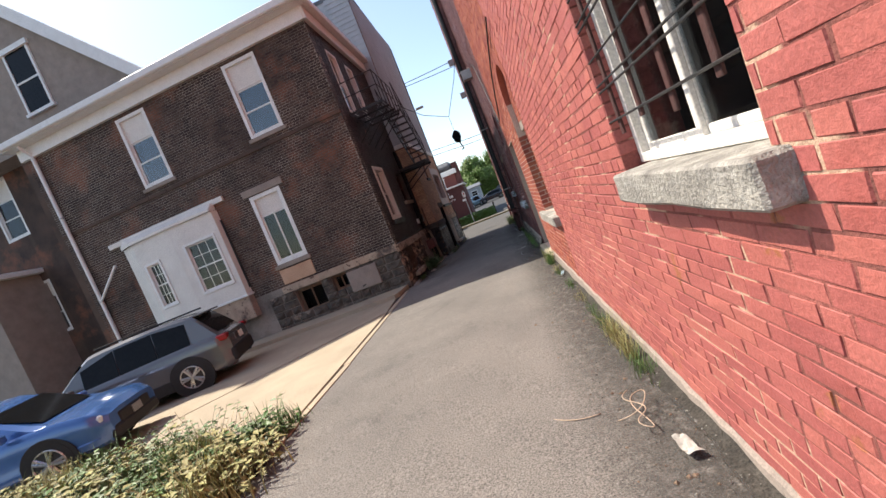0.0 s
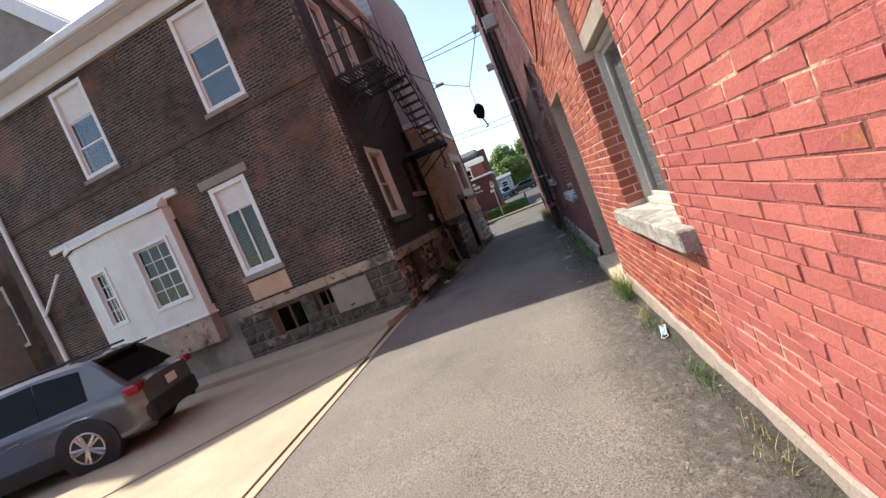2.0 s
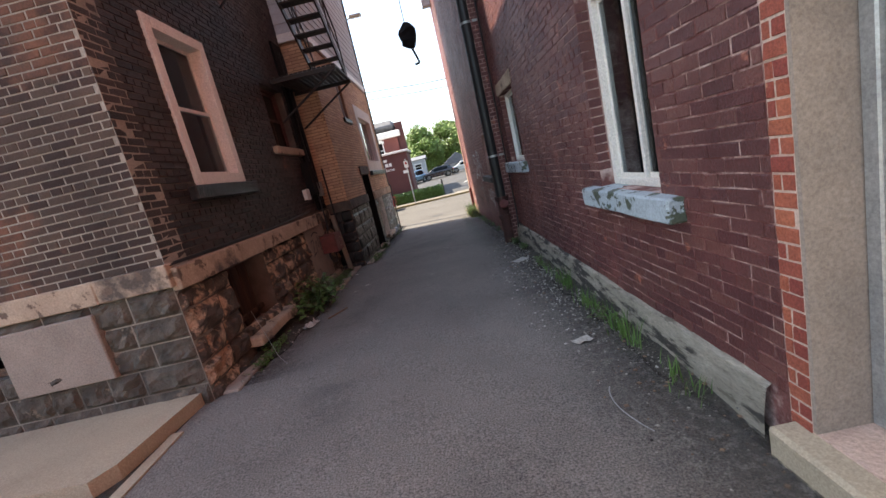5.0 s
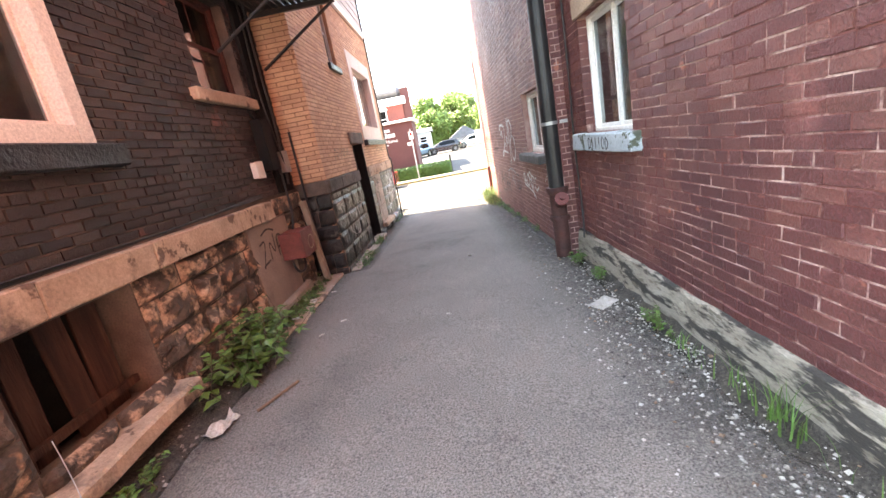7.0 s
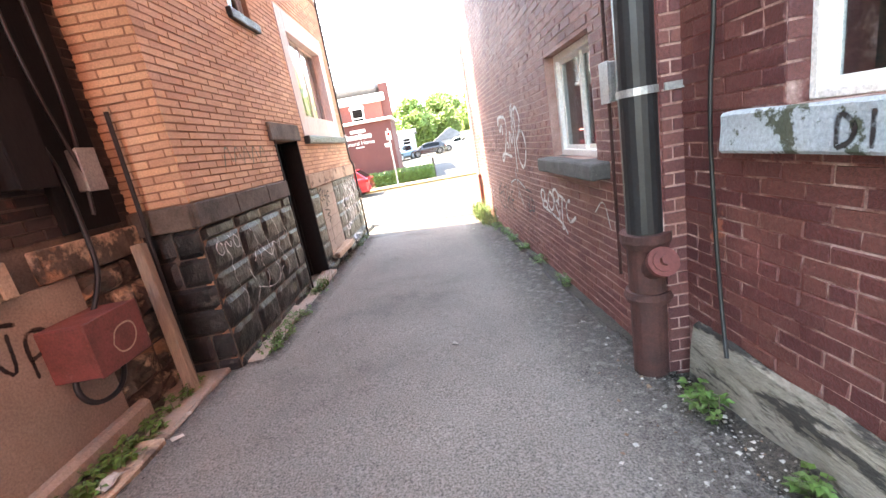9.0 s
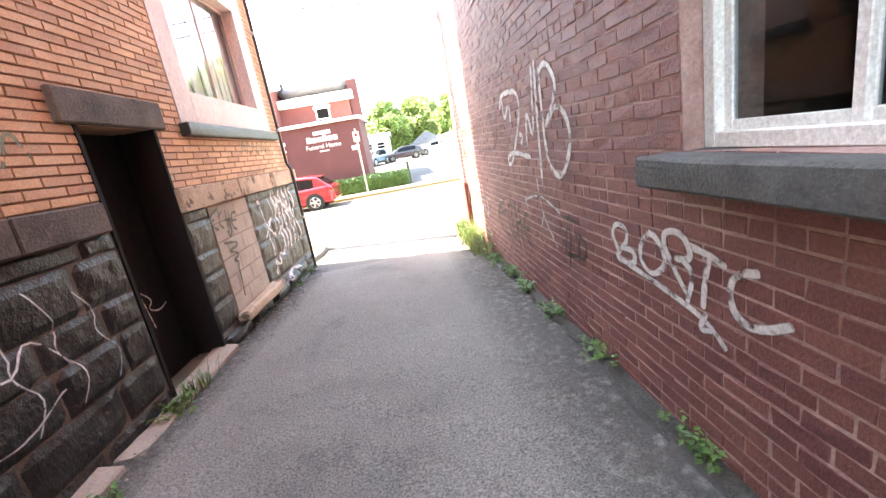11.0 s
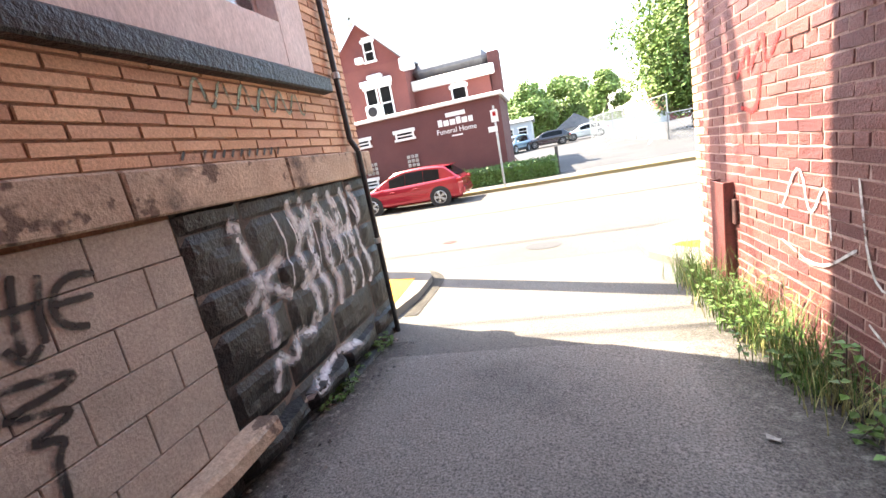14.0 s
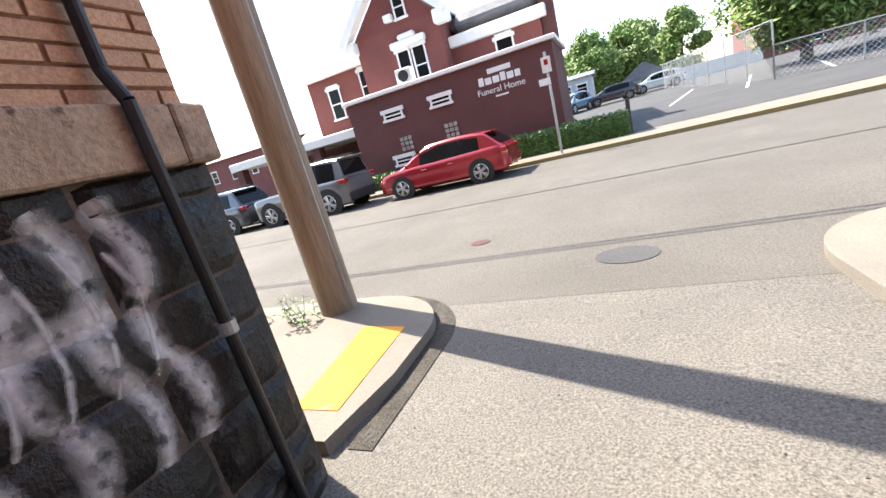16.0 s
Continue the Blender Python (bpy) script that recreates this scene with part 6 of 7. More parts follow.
# neighbours on the yard's west side
HL = [(2.35, 3.45, 6.45, 8.75), (2.6, 3.3, 2.6, 4.7)]
LW = facing(-20.0, 13.4, 1, 0)
wh = wall("wall_neighbour", LW, -10.0, 6.05, -0.4, 15.5, 0.3, HL, M["dark_brick"], "dark sooty brick wall of the neighbouring house")
window(LW, 2.35, 3.45, 6.45, 8.75, "white sash window in the dark wall", "white_paint", board=0.7, trim=0.1, proud=0.05)
window(LW, 2.6, 3.3, 2.6, 4.7, "narrow white sash window", "white_paint", board=0.5, trim=0.1, proud=0.05)


def tall_gable():
    t = thing("gabled_house", Matrix.Translation((-16, 12.65, 8.76)), "tall pale gabled house end above the rear wing", "house")
    bm = bmesh.new()
    pts = [(-8.0, 0.0, 0.0), (6.9, 0.0, 0.0), (6.9, 0.0, 0.2), (-3.0, 0.0, 10.3), (-8.0, 0.0, 5.2)]
    f = bm.faces.new([bm.verts.new(p) for p in pts])
    r = bmesh.ops.extrude_face_region(bm, geom=[f])
    bmesh.ops.translate(bm, verts=[v for v in r["geom"] if isinstance(v, bmesh.types.BMVert)], vec=(0, 4, 0))
    part("wall", bm, M["plaster"], t)
    d = Vector((10.2, 0, -10.4))
    bm = bx(0, d.length, -0.22, 0.1, -0.05, 0.32)
    bmesh.ops.transform(bm, matrix=Matrix.Translation((-3.1, 0, 10.4)) @ Matrix.Rotation(-math.atan2(d.z, d.x), 4, "Y"), verts=bm.verts[:])
    part("bargeboard", bm, M["white_paint"], t)
    facade_window(t, 3.0, 0.0, 0.9, 0.9, 2.0)


tall_gable()


def outbuilding():
    t = thing("outbuilding", Matrix.Translation((-22, 11.6, ground_z(11))), "low grey rendered outbuilding with a flat white eave", "shed")
    part("wall", bx(-6, 5.0, 0, 2.3, 0, 5.2), M["plaster"], t)
    part("eave", bx(-6.2, 5.25, -0.3, 2.35, 5.2, 5.38, bevel=0.02), M["white_paint"], t)
    facade_window(t, 3.2, 0.0, 3.0, 1.8, 1.2)
    facade_window(t, 0.2, 0.0, 3.0, 1.8, 1.2)


outbuilding()


# ---- street furniture ----
def utility_pole():
    t = thing("utility_pole", Matrix.Translation((-4.12, 26.85, ground_z(27) + 0.08)), "leaning weathered wooden utility pole at the corner", "utility pole")
    bm = bmesh.new()
    n, hgt = 20, 11.0
    rings = []
    for k in range(24):
        z = hgt * k / 23
        rings.append([bm.verts.new(((0.195 - 0.004 * z) * math.cos(i * 2 * math.pi / n) * (1 + 0.04 * noise.noise(Vector((i, z * 0.4, 2)))) - 0.012 * z, (0.195 - 0.004 * z) * math.sin(i * 2 * math.pi / n), z)) for i in range(n)])
    for a, b in zip(rings, rings[1:]):
        for i in range(n):
            bm.faces.new((a[i], a[(i + 1) % n], b[(i + 1) % n], b[i]))
    bm.faces.new(rings[-1])
    part("pole", bm, M["pole_wood"], t, smooth=True)
    part("cross_arm", bx(-1.3, 1.1, -0.06, 0.06, 9.8, 9.95, bevel=0.01), M["old_wood"], t)
    for x in (-1.1, -0.5, 0.4, 1.0):
        bm = bmesh.new()
        rod(bm, (x, 0, 9.95), (x, 0, 10.1), 0.04, 0.03, n=8)
        part("insulator", bm, M["grey_metal"], t)
    bm = bmesh.new()
    tube(bm, [(-0.1, 0, 8.2), (1.3, -0.2, 8.6)], 0.03, 8)
    part("lamp_arm", bm, M["grey_metal"], t)
    bm = bmesh.new()
    rod(bm, (0.17, -0.02, 0.1), (0.06, -0.02, 8.0), 0.02, n=6)
    part("ground_conduit", bm, M["grey_metal"], t)
    part("lamp_head", bx(1.25, 1.75, -0.32, -0.1, 8.55, 8.68, bevel=0.04), M["grey_metal"], t)


utility_pole()
for k, (za, zb, y) in enumerate(((5.9, 5.3, 30.0), (5.55, 4.95, 30.0), (9.9, 9.9, 27.2), (9.9, 9.6, 27.6))):
    cable("overhead_wire", [(-40, y, za + 1.6), (-20, y, za + 0.3), (-4, y, za), (1, y, zb + 0.1), (20, y, zb + 0.6), (40, y, zb + 2)], 0.02, "black_pipe", "black overhead wire along the street")


def snagged_bag():
    t = thing("snagged_bag", Matrix.Translation((-0.75, 17.7, 4.0)), "torn dark plastic bag snagged on a wire", "bag")
    bm = bmesh.new()
    bmesh.ops.create_icosphere(bm, subdivisions=3, radius=0.26)
    for v in bm.verts:
        v.co.x *= 0.7
        v.co.y *= 0.5
        v.co.z *= 1.1 if v.co.z > 0 else 0.7
        v.co += noise.noise_vector(v.co * 6) * 0.08
        v.co.z += 0.15
    part("bag_body", bm, M["black_door"], t)
    bm = bmesh.new()
    tube(bm, [(0.03, 0, 0.0), (0.1, 0.02, -0.22), (0.13, 0, -0.34), (0.03, 0, -0.36)], 0.025, 6)
    part("tail", bm, M["black_door"], t)
    bm = bmesh.new()
    rod(bm, (0, 0, 0.4), (0, 0, 1.1), 0.008, n=5)
    part("string", bm, M["black_door"], t)
    bm = bmesh.new()
    o = Vector((-0.75, 17.7, 4.0))
    tube(bm, [Vector(p) - o for p in ((-2.3, 15.2, 5.75), (-1.6, 16.6, 5.3), (-0.75, 17.7, 5.08), (0.0, 17.0, 6.2), (0.7, 16.0, 7.5))], 0.012, 5)
    part("wire", bm, M["black_pipe"], t, "slack wire slung across the alley")


snagged_bag()


def street_sign():
    t = thing("street_sign", Matrix.Translation((-2.84, 37.62, GZ + 0.13)), "grey metal post with a small white traffic sign", "sign")
    bm = bmesh.new()
    rod(bm, (0, 0, 0), (0, 0, 3.1), 0.04, n=8)
    part("post", bm, M["grey_metal"], t)
    part("sign_plate", bx(-0.14, 0.14, -0.05, -0.04, 2.5, 2.95), M["cream_board"], t)
    part("arrow_plate", bx(-0.3, 0.05, -0.05, -0.04, 2.15, 2.35), M["white_paint"], t)
    part("sign_mark", bx(-0.06, 0.06, -0.053, -0.05, 2.72, 2.88), M["tail_red"], t)


street_sign()


def chain_fence(x0, y0, x1, y1, z, h, label, posts):
    t = thing("chain_link_fence", Matrix.Translation((x0, y0, z)), label, "fence")
    d = Vector((x1 - x0, y1 - y0, 0))
    for i in range(posts + 1):
        p = d * (i / posts)
        bm = bmesh.new()
        rod(bm, p, p + Vector((0, 0, h)), 0.035, n=6)
        part("post", bm, M["grey_metal"], t)
    bm = bmesh.new()
    rod(bm, (0, 0, h - 0.03), d + Vector((0, 0, h - 0.03)), 0.025, n=6)
    part("top_rail", bm, M["grey_metal"], t)
    bm = bmesh.new()
    u = d.normalized()
    k = 0.0
    while k < d.length:
        for sgn in (1, -1):
            a, b = k, k + sgn * h
            b = min(max(b, 0), d.length)
            rod(bm, u * a, u * b + Vector((0, 0, h * abs(b - a) / h)), 0.006, n=3)
        k += 0.22
    part("mesh_wire", bm, M["grey_metal"], t)


chain_fence(5.4, 47, 30, 41.5, lot_z(46), 1.5, "grey chain-link fence along the car park", 9)
chain_fence(5.4, 47, 3.2, 66, lot_z(50), 2.4, "tall green chain-link fence beside the parked cars", 7)


def hedge_thing(x0, x1, y0, y1, z0, h, seed):
    t = thing("hedge", Matrix.Translation(((x0 + x1) / 2, (y0 + y1) / 2, z0)), "clipped green box hedge along the pavement", "hedge")
    w, d = (x1 - x0) / 2, (y1 - y0) / 2
    part("core", bx(-w + 0.08, w - 0.08, -d + 0.08, d - 0.08, 0, h - 0.1), M["leaf"], t)
    rng = random.Random(seed)
    vs, fs = [], []
    for _ in range(int((x1 - x0) * 900)):
        face = rng.random()
        p = Vector((rng.uniform(-w, w), -d, rng.uniform(0.02, h))) if face < 0.5 else Vector((rng.uniform(-w, w), rng.uniform(-d, d), h)) if face < 0.9 else Vector((rng.choice((-w, w)), rng.uniform(-d, d), rng.uniform(0, h)))
        p += Vector((rng.gauss(0, 0.02), rng.gauss(0, 0.045), rng.gauss(0, 0.045))) + noise.noise_vector(p * 1.5) * 0.06
        leaf_quad(vs, fs, p, rng, rng.uniform(0.04, 0.08))
    mesh_of("foliage", vs, fs, M["leaf"], t)["kind"] = "stuff"


def leaf_quad(vs, fs, p, rng, s):
    a = Vector((rng.gauss(0, 1), rng.gauss(0, 1), rng.gauss(0, 1))).normalized()
    b = a.orthogonal().normalized()
    n = len(vs)
    vs += [p - a * s, p + b * s * 0.45, p + a * s, p - b * s * 0.45]
    fs.append((n, n + 1, n + 2, n + 3))


hedge_thing(-5.4, -0.75, 39.05, 39.75, GZ + 0.13, 0.72, 1)
hedge_thing(-12.6, -5.6, 39.05, 39.7, GZ + 0.13, 0.55, 2)
hedge_thing(-20.0, -13.0, 39.05, 39.7, GZ + 0.13, 0.5, 3)
bm = bmesh.new()
rod(bm, (0, 0, 0), (0, 0, 1.15), 0.07, n=10)
tagged(part("bollard", bm, M["black_iron"]), "black iron bollard at the hedge end", "bollard").location = (-0.72, 39.4, GZ + 0.13)


def tree(x, y, z, h, spread, label, seed, leaves=5000, low=0.35, size=0.2, clumps=60):
    t = thing("tree", Matrix.Translation((x, y, z)), label, "tree")
    rng = random.Random(seed)
    bm = bmesh.new()
    tube_pts = [Vector((0, 0, 0)), Vector((rng.uniform(-0.1, 0.1), 0, h * 0.3)), Vector((rng.uniform(-0.3, 0.3), 0, h * 0.6)), Vector((0, 0, h * 0.85))]
    r = h * 0.03
    for i, (a, b) in enumerate(zip(tube_pts, tube_pts[1:])):
        rod(bm, a, b, r * (1 - 0.28 * i), r * (1 - 0.28 * (i + 1)), n=9)
    ends = []
    for k in range(clumps):
        a = rng.uniform(0, 2 * math.pi)
        u = rng.uniform(low, 1.0)
        rad = spread * math.sin(math.pi * min(max((u - low) / (1.02 - low) * 0.85 + 0.12, 0.05), 0.98)) * rng.uniform(0.45, 1.05)
        e = Vector((math.cos(a) * rad, math.sin(a) * rad, h * u))
        if k < 16:
            s = Vector((0, 0, h * max(0.22, u - 0.25)))
            rod(bm, s, e, r * 0.35, r * 0.08, n=5)
        ends.append((e, rng.uniform(0.2, 0.42) * spread))
    part("trunk", bm, M["bark"], t)
    vs, fs = [], []
    for _ in range(leaves):
        e, cr = rng.choice(ends)
        d = Vector((rng.gauss(0, 1), rng.gauss(0, 1), rng.gauss(0, 0.7))).normalized() * cr * rng.uniform(0.3, 1.0) ** 0.5
        leaf_quad(vs, fs, e + d, rng, size * rng.uniform(0.6, 1.3))
    mesh_of("crown", vs, fs, M["tree_leaf"], t)["kind"] = "stuff"
    return t


tree(9.2, 55, lot_z(55), 10.5, 4.6, "large leafy tree behind the car park fence", 1, 24000, 0.2, 0.2, 120)
tree(14.5, 58, lot_z(58), 9.5, 4.5, "leafy green tree beside the car park", 2, 16000, 0.18, 0.2, 90)
tree(-3.2, 92, 0, 9.0, 4.2, "round pale green tree in the distance", 3, 14000, 0.2, 0.26, 70)
tree(2.5, 96, 0, 9.5, 5.0, "broad pale green tree in the distance", 4, 16000, 0.15, 0.28, 80)
tree(7.2, 84, 0, 8.0, 2.6, "narrow green tree beyond the fence", 5, 10000, 0.15, 0.24, 60)
tree(-22, 60, -0.6, 7.0, 3.0, "green tree behind the carport", 6, 5000, 0.25, 0.25, 50)


# ---- spray paint and lettering ----
from mathutils.bvhtree import BVHTree


def surface_of(host):
    vs, fs = [], []
    for v, f in SURFACE.get(host.name, []):
        n = len(vs)
        vs += [Vector(p) for p in v]
        fs += [tuple(i + n for i in q) for q in f]
    return BVHTree.FromPolygons(vs, fs) if vs else None


def stroke(host, lines, width, material, label, out=0.007, tree_of=None, name="graffiti"):
    """Painted strokes: each line a polyline in the wall's own (s, z); laid on the stones where a surface is given."""
    vs, fs, us = [], [], []
    for order, line in enumerate(lines):
        pts = [Vector(p) for p in line]
        # round the corners a little
        for _ in range(2):
            q = [pts[0]]
            for a, b in zip(pts, pts[1:]):
                q += [a.lerp(b, 0.25), a.lerp(b, 0.75)]
            pts = q + [pts[-1]]
        dense = [pts[0]]
        for a, b in zip(pts, pts[1:]):
            n = max(1, int((b - a).length / 0.03))
            dense += [a.lerp(b, (i + 1) / n) for i in range(n)]
        prev = None
        for i, p in enumerate(dense):
            d = (dense[min(i + 1, len(dense) - 1)] - dense[max(i - 1, 0)])
            d = d.normalized() if d.length > 1e-6 else Vector((1, 0))
            nrm = Vector((-d.y, d.x))
            w = 1.25 * width * (0.85 + 0.3 * noise.noise(Vector((p.x * 7, p.y * 7, width)))) * (0.6 if i in (0, len(dense) - 1) else 1.0)
            k = len(vs)
            for u in (-0.5, -0.17, 0.17, 0.5):
                q = p + nrm * w * u
                y = -out - 0.0004 * order
                if tree_of:
                    hit = tree_of.ray_cast(Vector((q.x, -1.0, q.y)), Vector((0, 1, 0)))
                    y = (hit[0].y if hit[0] else 0.0) - 0.006 - 0.0004 * order
                vs.append((q.x, y, q.y))
                us.append(u + 0.5)
            if prev is not None:
                for j in range(3):
                    fs.append((prev + j, prev + j + 1, k + j + 1, k + j))
            prev = k
    ob = mesh_of(name, vs, fs, material, host)
    layer = ob.data.uv_layers.new(name="across")
    for loop in ob.data.loops:
        layer.data[loop.index].uv = (us[loop.vertex_index], 0.5)
    ob["label"] = label
    return ob


GLYPH = {
    "E": [[(0.9, 1), (0.2, 0.95), (0, 0.5), (0.2, 0.05), (0.9, 0)], [(0.05, 0.5), (0.7, 0.5)]],
    "H": [[(0.1, 1), (0.1, 0)], [(0.8, 1), (0.8, 0)], [(0.1, 0.5), (0.8, 0.55)]],
    "Z": [[(0, 0.85), (0.95, 1), (0.1, 0.05), (0.0, -0.1), (-0.1, 0.0), (1, 0.1)]],
    "N": [[(0, 0), (0.15, 1), (0.8, 0.1), (0.95, 1.1)]],
    "B": [[(0.1, 1), (0.1, 0)], [(0.1, 1), (0.8, 0.95), (0.75, 0.6), (0.1, 0.52)], [(0.1, 0.52), (0.95, 0.45), (0.9, 0.02), (0.1, 0)]],
    "O": [[(0.5, 1), (0.05, 0.75), (0.05, 0.25), (0.5, 0), (0.95, 0.25), (0.95, 0.75), (0.5, 1)]],
    "R": [[(0.1, 0), (0.1, 1)], [(0.1, 1), (0.9, 0.9), (0.85, 0.5), (0.1, 0.45)], [(0.3, 0.45), (0.95, -0.3), (1.0, -0.6)]],
    "T": [[(-0.1, 0.95), (1.2, 0.85)], [(0.5, 0.9), (0.4, 0)]],
    "C": [[(0.95, 0.9), (0.5, 1), (0.05, 0.6), (0.2, 0.1), (0.95, 0.05)]],
    "P": [[(0.1, 0), (0.1, 1), (0.9, 0.9), (0.85, 0.5), (0.1, 0.4)]],
    "D": [[(0.1, 0), (0.1, 1), (0.7, 0.8), (0.95, 0.5), (0.7, 0.15), (0.1, 0)]],
    "I": [[(0.4, 0), (0.4, 1)]],
    "K": [[(0.1, 0), (0.1, 1)], [(0.8, 1), (0.15, 0.5), (0.9, 0)]],
}


def letters(word, s, z, w, h, gap=0.25, lean=0.0, drop=0.0):
    out = []
    for i, c in enumerate(word):
        for line in GLYPH[c]:
            out.append([(s + i * w * (1 + gap) + p[0] * w + p[1] * h * lean, z - i * drop + p[1] * h) for p in line])
    return out


sg = lambda y: sb(18.3 + (y - 18.3) * 0.95)
WS, BS = M["white_spray"], M["black_spray"]
stroke(wb, [[(3.88, 1.47), (3.98, 1.61), (4.73, 1.56), (4.22, 0.97), (3.99, 0.87), (3.96, 0.97), (4.23, 1.03), (4.76, 0.98)], [(4.0, 1.58), (4.01, 1.31), (4.25, 1.52), (4.24, 1.31)], [(4.69, 1.07), (4.78, 1.43), (4.9, 1.07), (5.02, 1.69)], [(4.5, 1.19), (4.6, 1.17), (4.52, 1.1)]], 0.055, WS, "large white sprayed letters Z and N")
stroke(wb, [[(5.1, 1.72), (5.03, 1.19), (5.0, 0.76)], [(5.18, 1.65), (5.17, 1.41), (5.17, 0.97), (5.34, 0.85), (5.48, 0.86), (5.62, 1.01), (5.68, 1.16), (5.6, 1.3), (5.44, 1.36), (5.22, 1.22)], [(5.22, 1.22), (5.44, 1.4), (5.5, 1.5), (5.39, 1.63), (5.27, 1.66), (5.17, 1.6)]], 0.058, WS, "large white sprayed letter B with a long stroke")
stroke(wb, [[(4.86, 0.8), (4.87, 0.66), (4.93, 0.48), (5.2, 0.25)], [(4.41, 0.56), (4.84, 0.66), (5.1, 0.62), (5.34, 0.56)], [(4.93, 0.48), (4.84, 0.34)], [(4.44, 0.58), (4.5, 0.46)]], 0.042, M["worn_spray"], "white sprayed stick figure")
stroke(wb, [[(6.21, 0.47), (6.14, 0.55), (6.18, 0.63), (6.29, 0.63), (6.32, 0.56), (6.21, 0.47), (6.18, 0.42), (6.37, 0.42), (6.38, 0.51), (6.25, 0.5)], [(6.51, 0.64), (6.42, 0.54), (6.45, 0.45), (6.53, 0.42), (6.63, 0.48), (6.64, 0.56), (6.57, 0.63), (6.51, 0.64)], [(6.8, 0.4), (6.71, 0.5), (6.63, 0.61), (6.64, 0.67), (6.76, 0.69), (6.82, 0.62), (6.81, 0.57), (6.71, 0.56)], [(6.76, 0.57), (6.84, 0.52), (6.79, 0.37)]], 0.04, WS, "white sprayed letters B, O and R")
stroke(wb, [[(6.8, 0.64), (6.91, 0.63), (7.02, 0.6)], [(6.93, 0.61), (6.9, 0.51), (6.89, 0.38)], [(7.17, 0.62), (7.08, 0.6), (7.03, 0.53), (7.05, 0.43), (7.12, 0.4), (7.2, 0.42), (7.3, 0.48)], [(6.2, 0.43), (6.57, 0.39), (6.76, 0.36), (6.88, 0.34), (6.96, 0.3), (7.02, 0.25)], [(6.91, 0.37), (6.86, 0.27), (6.94, 0.3)]], 0.04, WS, "white sprayed letters T and C over an arrow")
stroke(wb, [[(3.52, 0.48), (3.22, 0.34), (3.08, 0.22), (3.24, 0.25), (3.57, 0.33)], [(3.11, 0.21), (3.27, 0.04), (3.59, 0.02)], [(3.89, 0.43), (3.76, 0.44), (3.64, 0.36), (3.62, 0.19), (3.75, 0.06), (3.9, 0.06)], [(3.98, 0.5), (3.96, 0.25), (4.02, 0.07), (4.04, -0.06)], [(3.9, 0.19), (4.11, 0.29), (4.18, 0.3)], [(4.16, 0.52), (4.14, 0.27), (4.17, 0.04), (4.28, -0.06)], [(4.46, 0.42), (4.34, 0.4), (4.28, 0.26), (4.34, 0.12), (4.5, 0.1)], [(4.28, 0.26), (4.48, 0.28)]], 0.045, M["faint_spray"], "faded black sprayed tag letters")
stroke(wb, [[(5.36, 0.54), (5.53, 0.55), (5.7, 0.53)], [(5.45, 0.47), (5.36, 0.22), (5.65, 0.3)], [(5.45, 0.47), (5.53, 0.44), (5.47, 0.28), (5.44, 0.14)], [(5.59, 0.47), (5.64, 0.41), (5.65, 0.27)], [(5.64, 0.46), (5.77, 0.41), (5.76, 0.3), (5.64, 0.28)]], 0.035, BS, "black sprayed scrawl")
stroke(wb, [[(sg(24.9), 1.2), (sg(24.7), 1.45), (sg(24.75), 1.15), (sg(24.5), 1.5), (sg(24.5), 1.2), (sg(24.3), 1.4)], [(sg(24.85), 1.0), (sg(24.6), 0.95), (sg(24.55), 1.25)]], 0.04, M["red_spray"], "red sprayed scribble near the corner")
stroke(wb, [[(sg(24.3), 0.35), (sg(24.1), 0.7), (sg(24.0), 0.3), (sg(23.85), 0.6), (sg(23.8), 0.25)], [(sg(24.3), 0.15), (sg(23.9), 0.05), (sg(23.6), 0.25)], [(sg(23.6), 0.6), (sg(23.5), 0.1), (sg(23.3), 0.1), (sg(23.35), 0.4), (sg(23.1), 0.35)], [(sg(23.5), -0.1), (sg(23.3), -0.2), (sg(23.35), -0.35), (sg(23.1), -0.3)]], 0.02, WS, "thin white sprayed scribbles")
stroke(wb, [[(sg(17.7), 0.6), (sg(17.5), 0.75), (sg(17.4), 0.5)]], 0.015, WS, "thin white scratches")
stroke(wb, [[(2.4, 1.12), (2.46, 1.5), (2.56, 1.15), (2.62, 1.48)], [(2.72, 1.45), (2.7, 1.14), (2.86, 1.12), (2.9, 1.42), (2.72, 1.45)], [(2.98, 1.5), (2.97, 1.2), (3.1, 1.14), (3.16, 1.46)], [(3.28, 1.16), (3.26, 1.5), (3.42, 1.44), (3.36, 1.3), (3.46, 1.18)], [(2.36, 1.02), (2.9, 1.06), (3.5, 1.04), (3.72, 1.5)]], 0.055, M["old_spray"], "old dark tag, too worn to read")
st = surface_of(we)
stroke(we, [[(sy(22.95), 0.82), (sy(23.02), 0.6), (sy(23.02), 0.3), (sy(23.0), 0.1)], [(sy(22.85), 0.38), (sy(23.02), 0.5), (sy(23.3), 0.62)], [(sy(23.02), 0.5), (sy(23.3), 0.35)], [(sy(22.9), 0.9), (sy(23.0), 0.86)]], 0.12, M["worn_spray"], "white sprayed figure on black stone", tree_of=st)
stroke(we, [[(sy(y), 0.96), (sy(y + 0.08), 0.75), (sy(y - 0.02), 0.5), (sy(y + 0.1), 0.28), (sy(y + 0.05), 0.05)] for y in (23.45, 23.62, 23.8, 24.0, 24.2, 24.36)], 0.12, M["worn_spray"], "white sprayed wavy lines on black stone", tree_of=st)
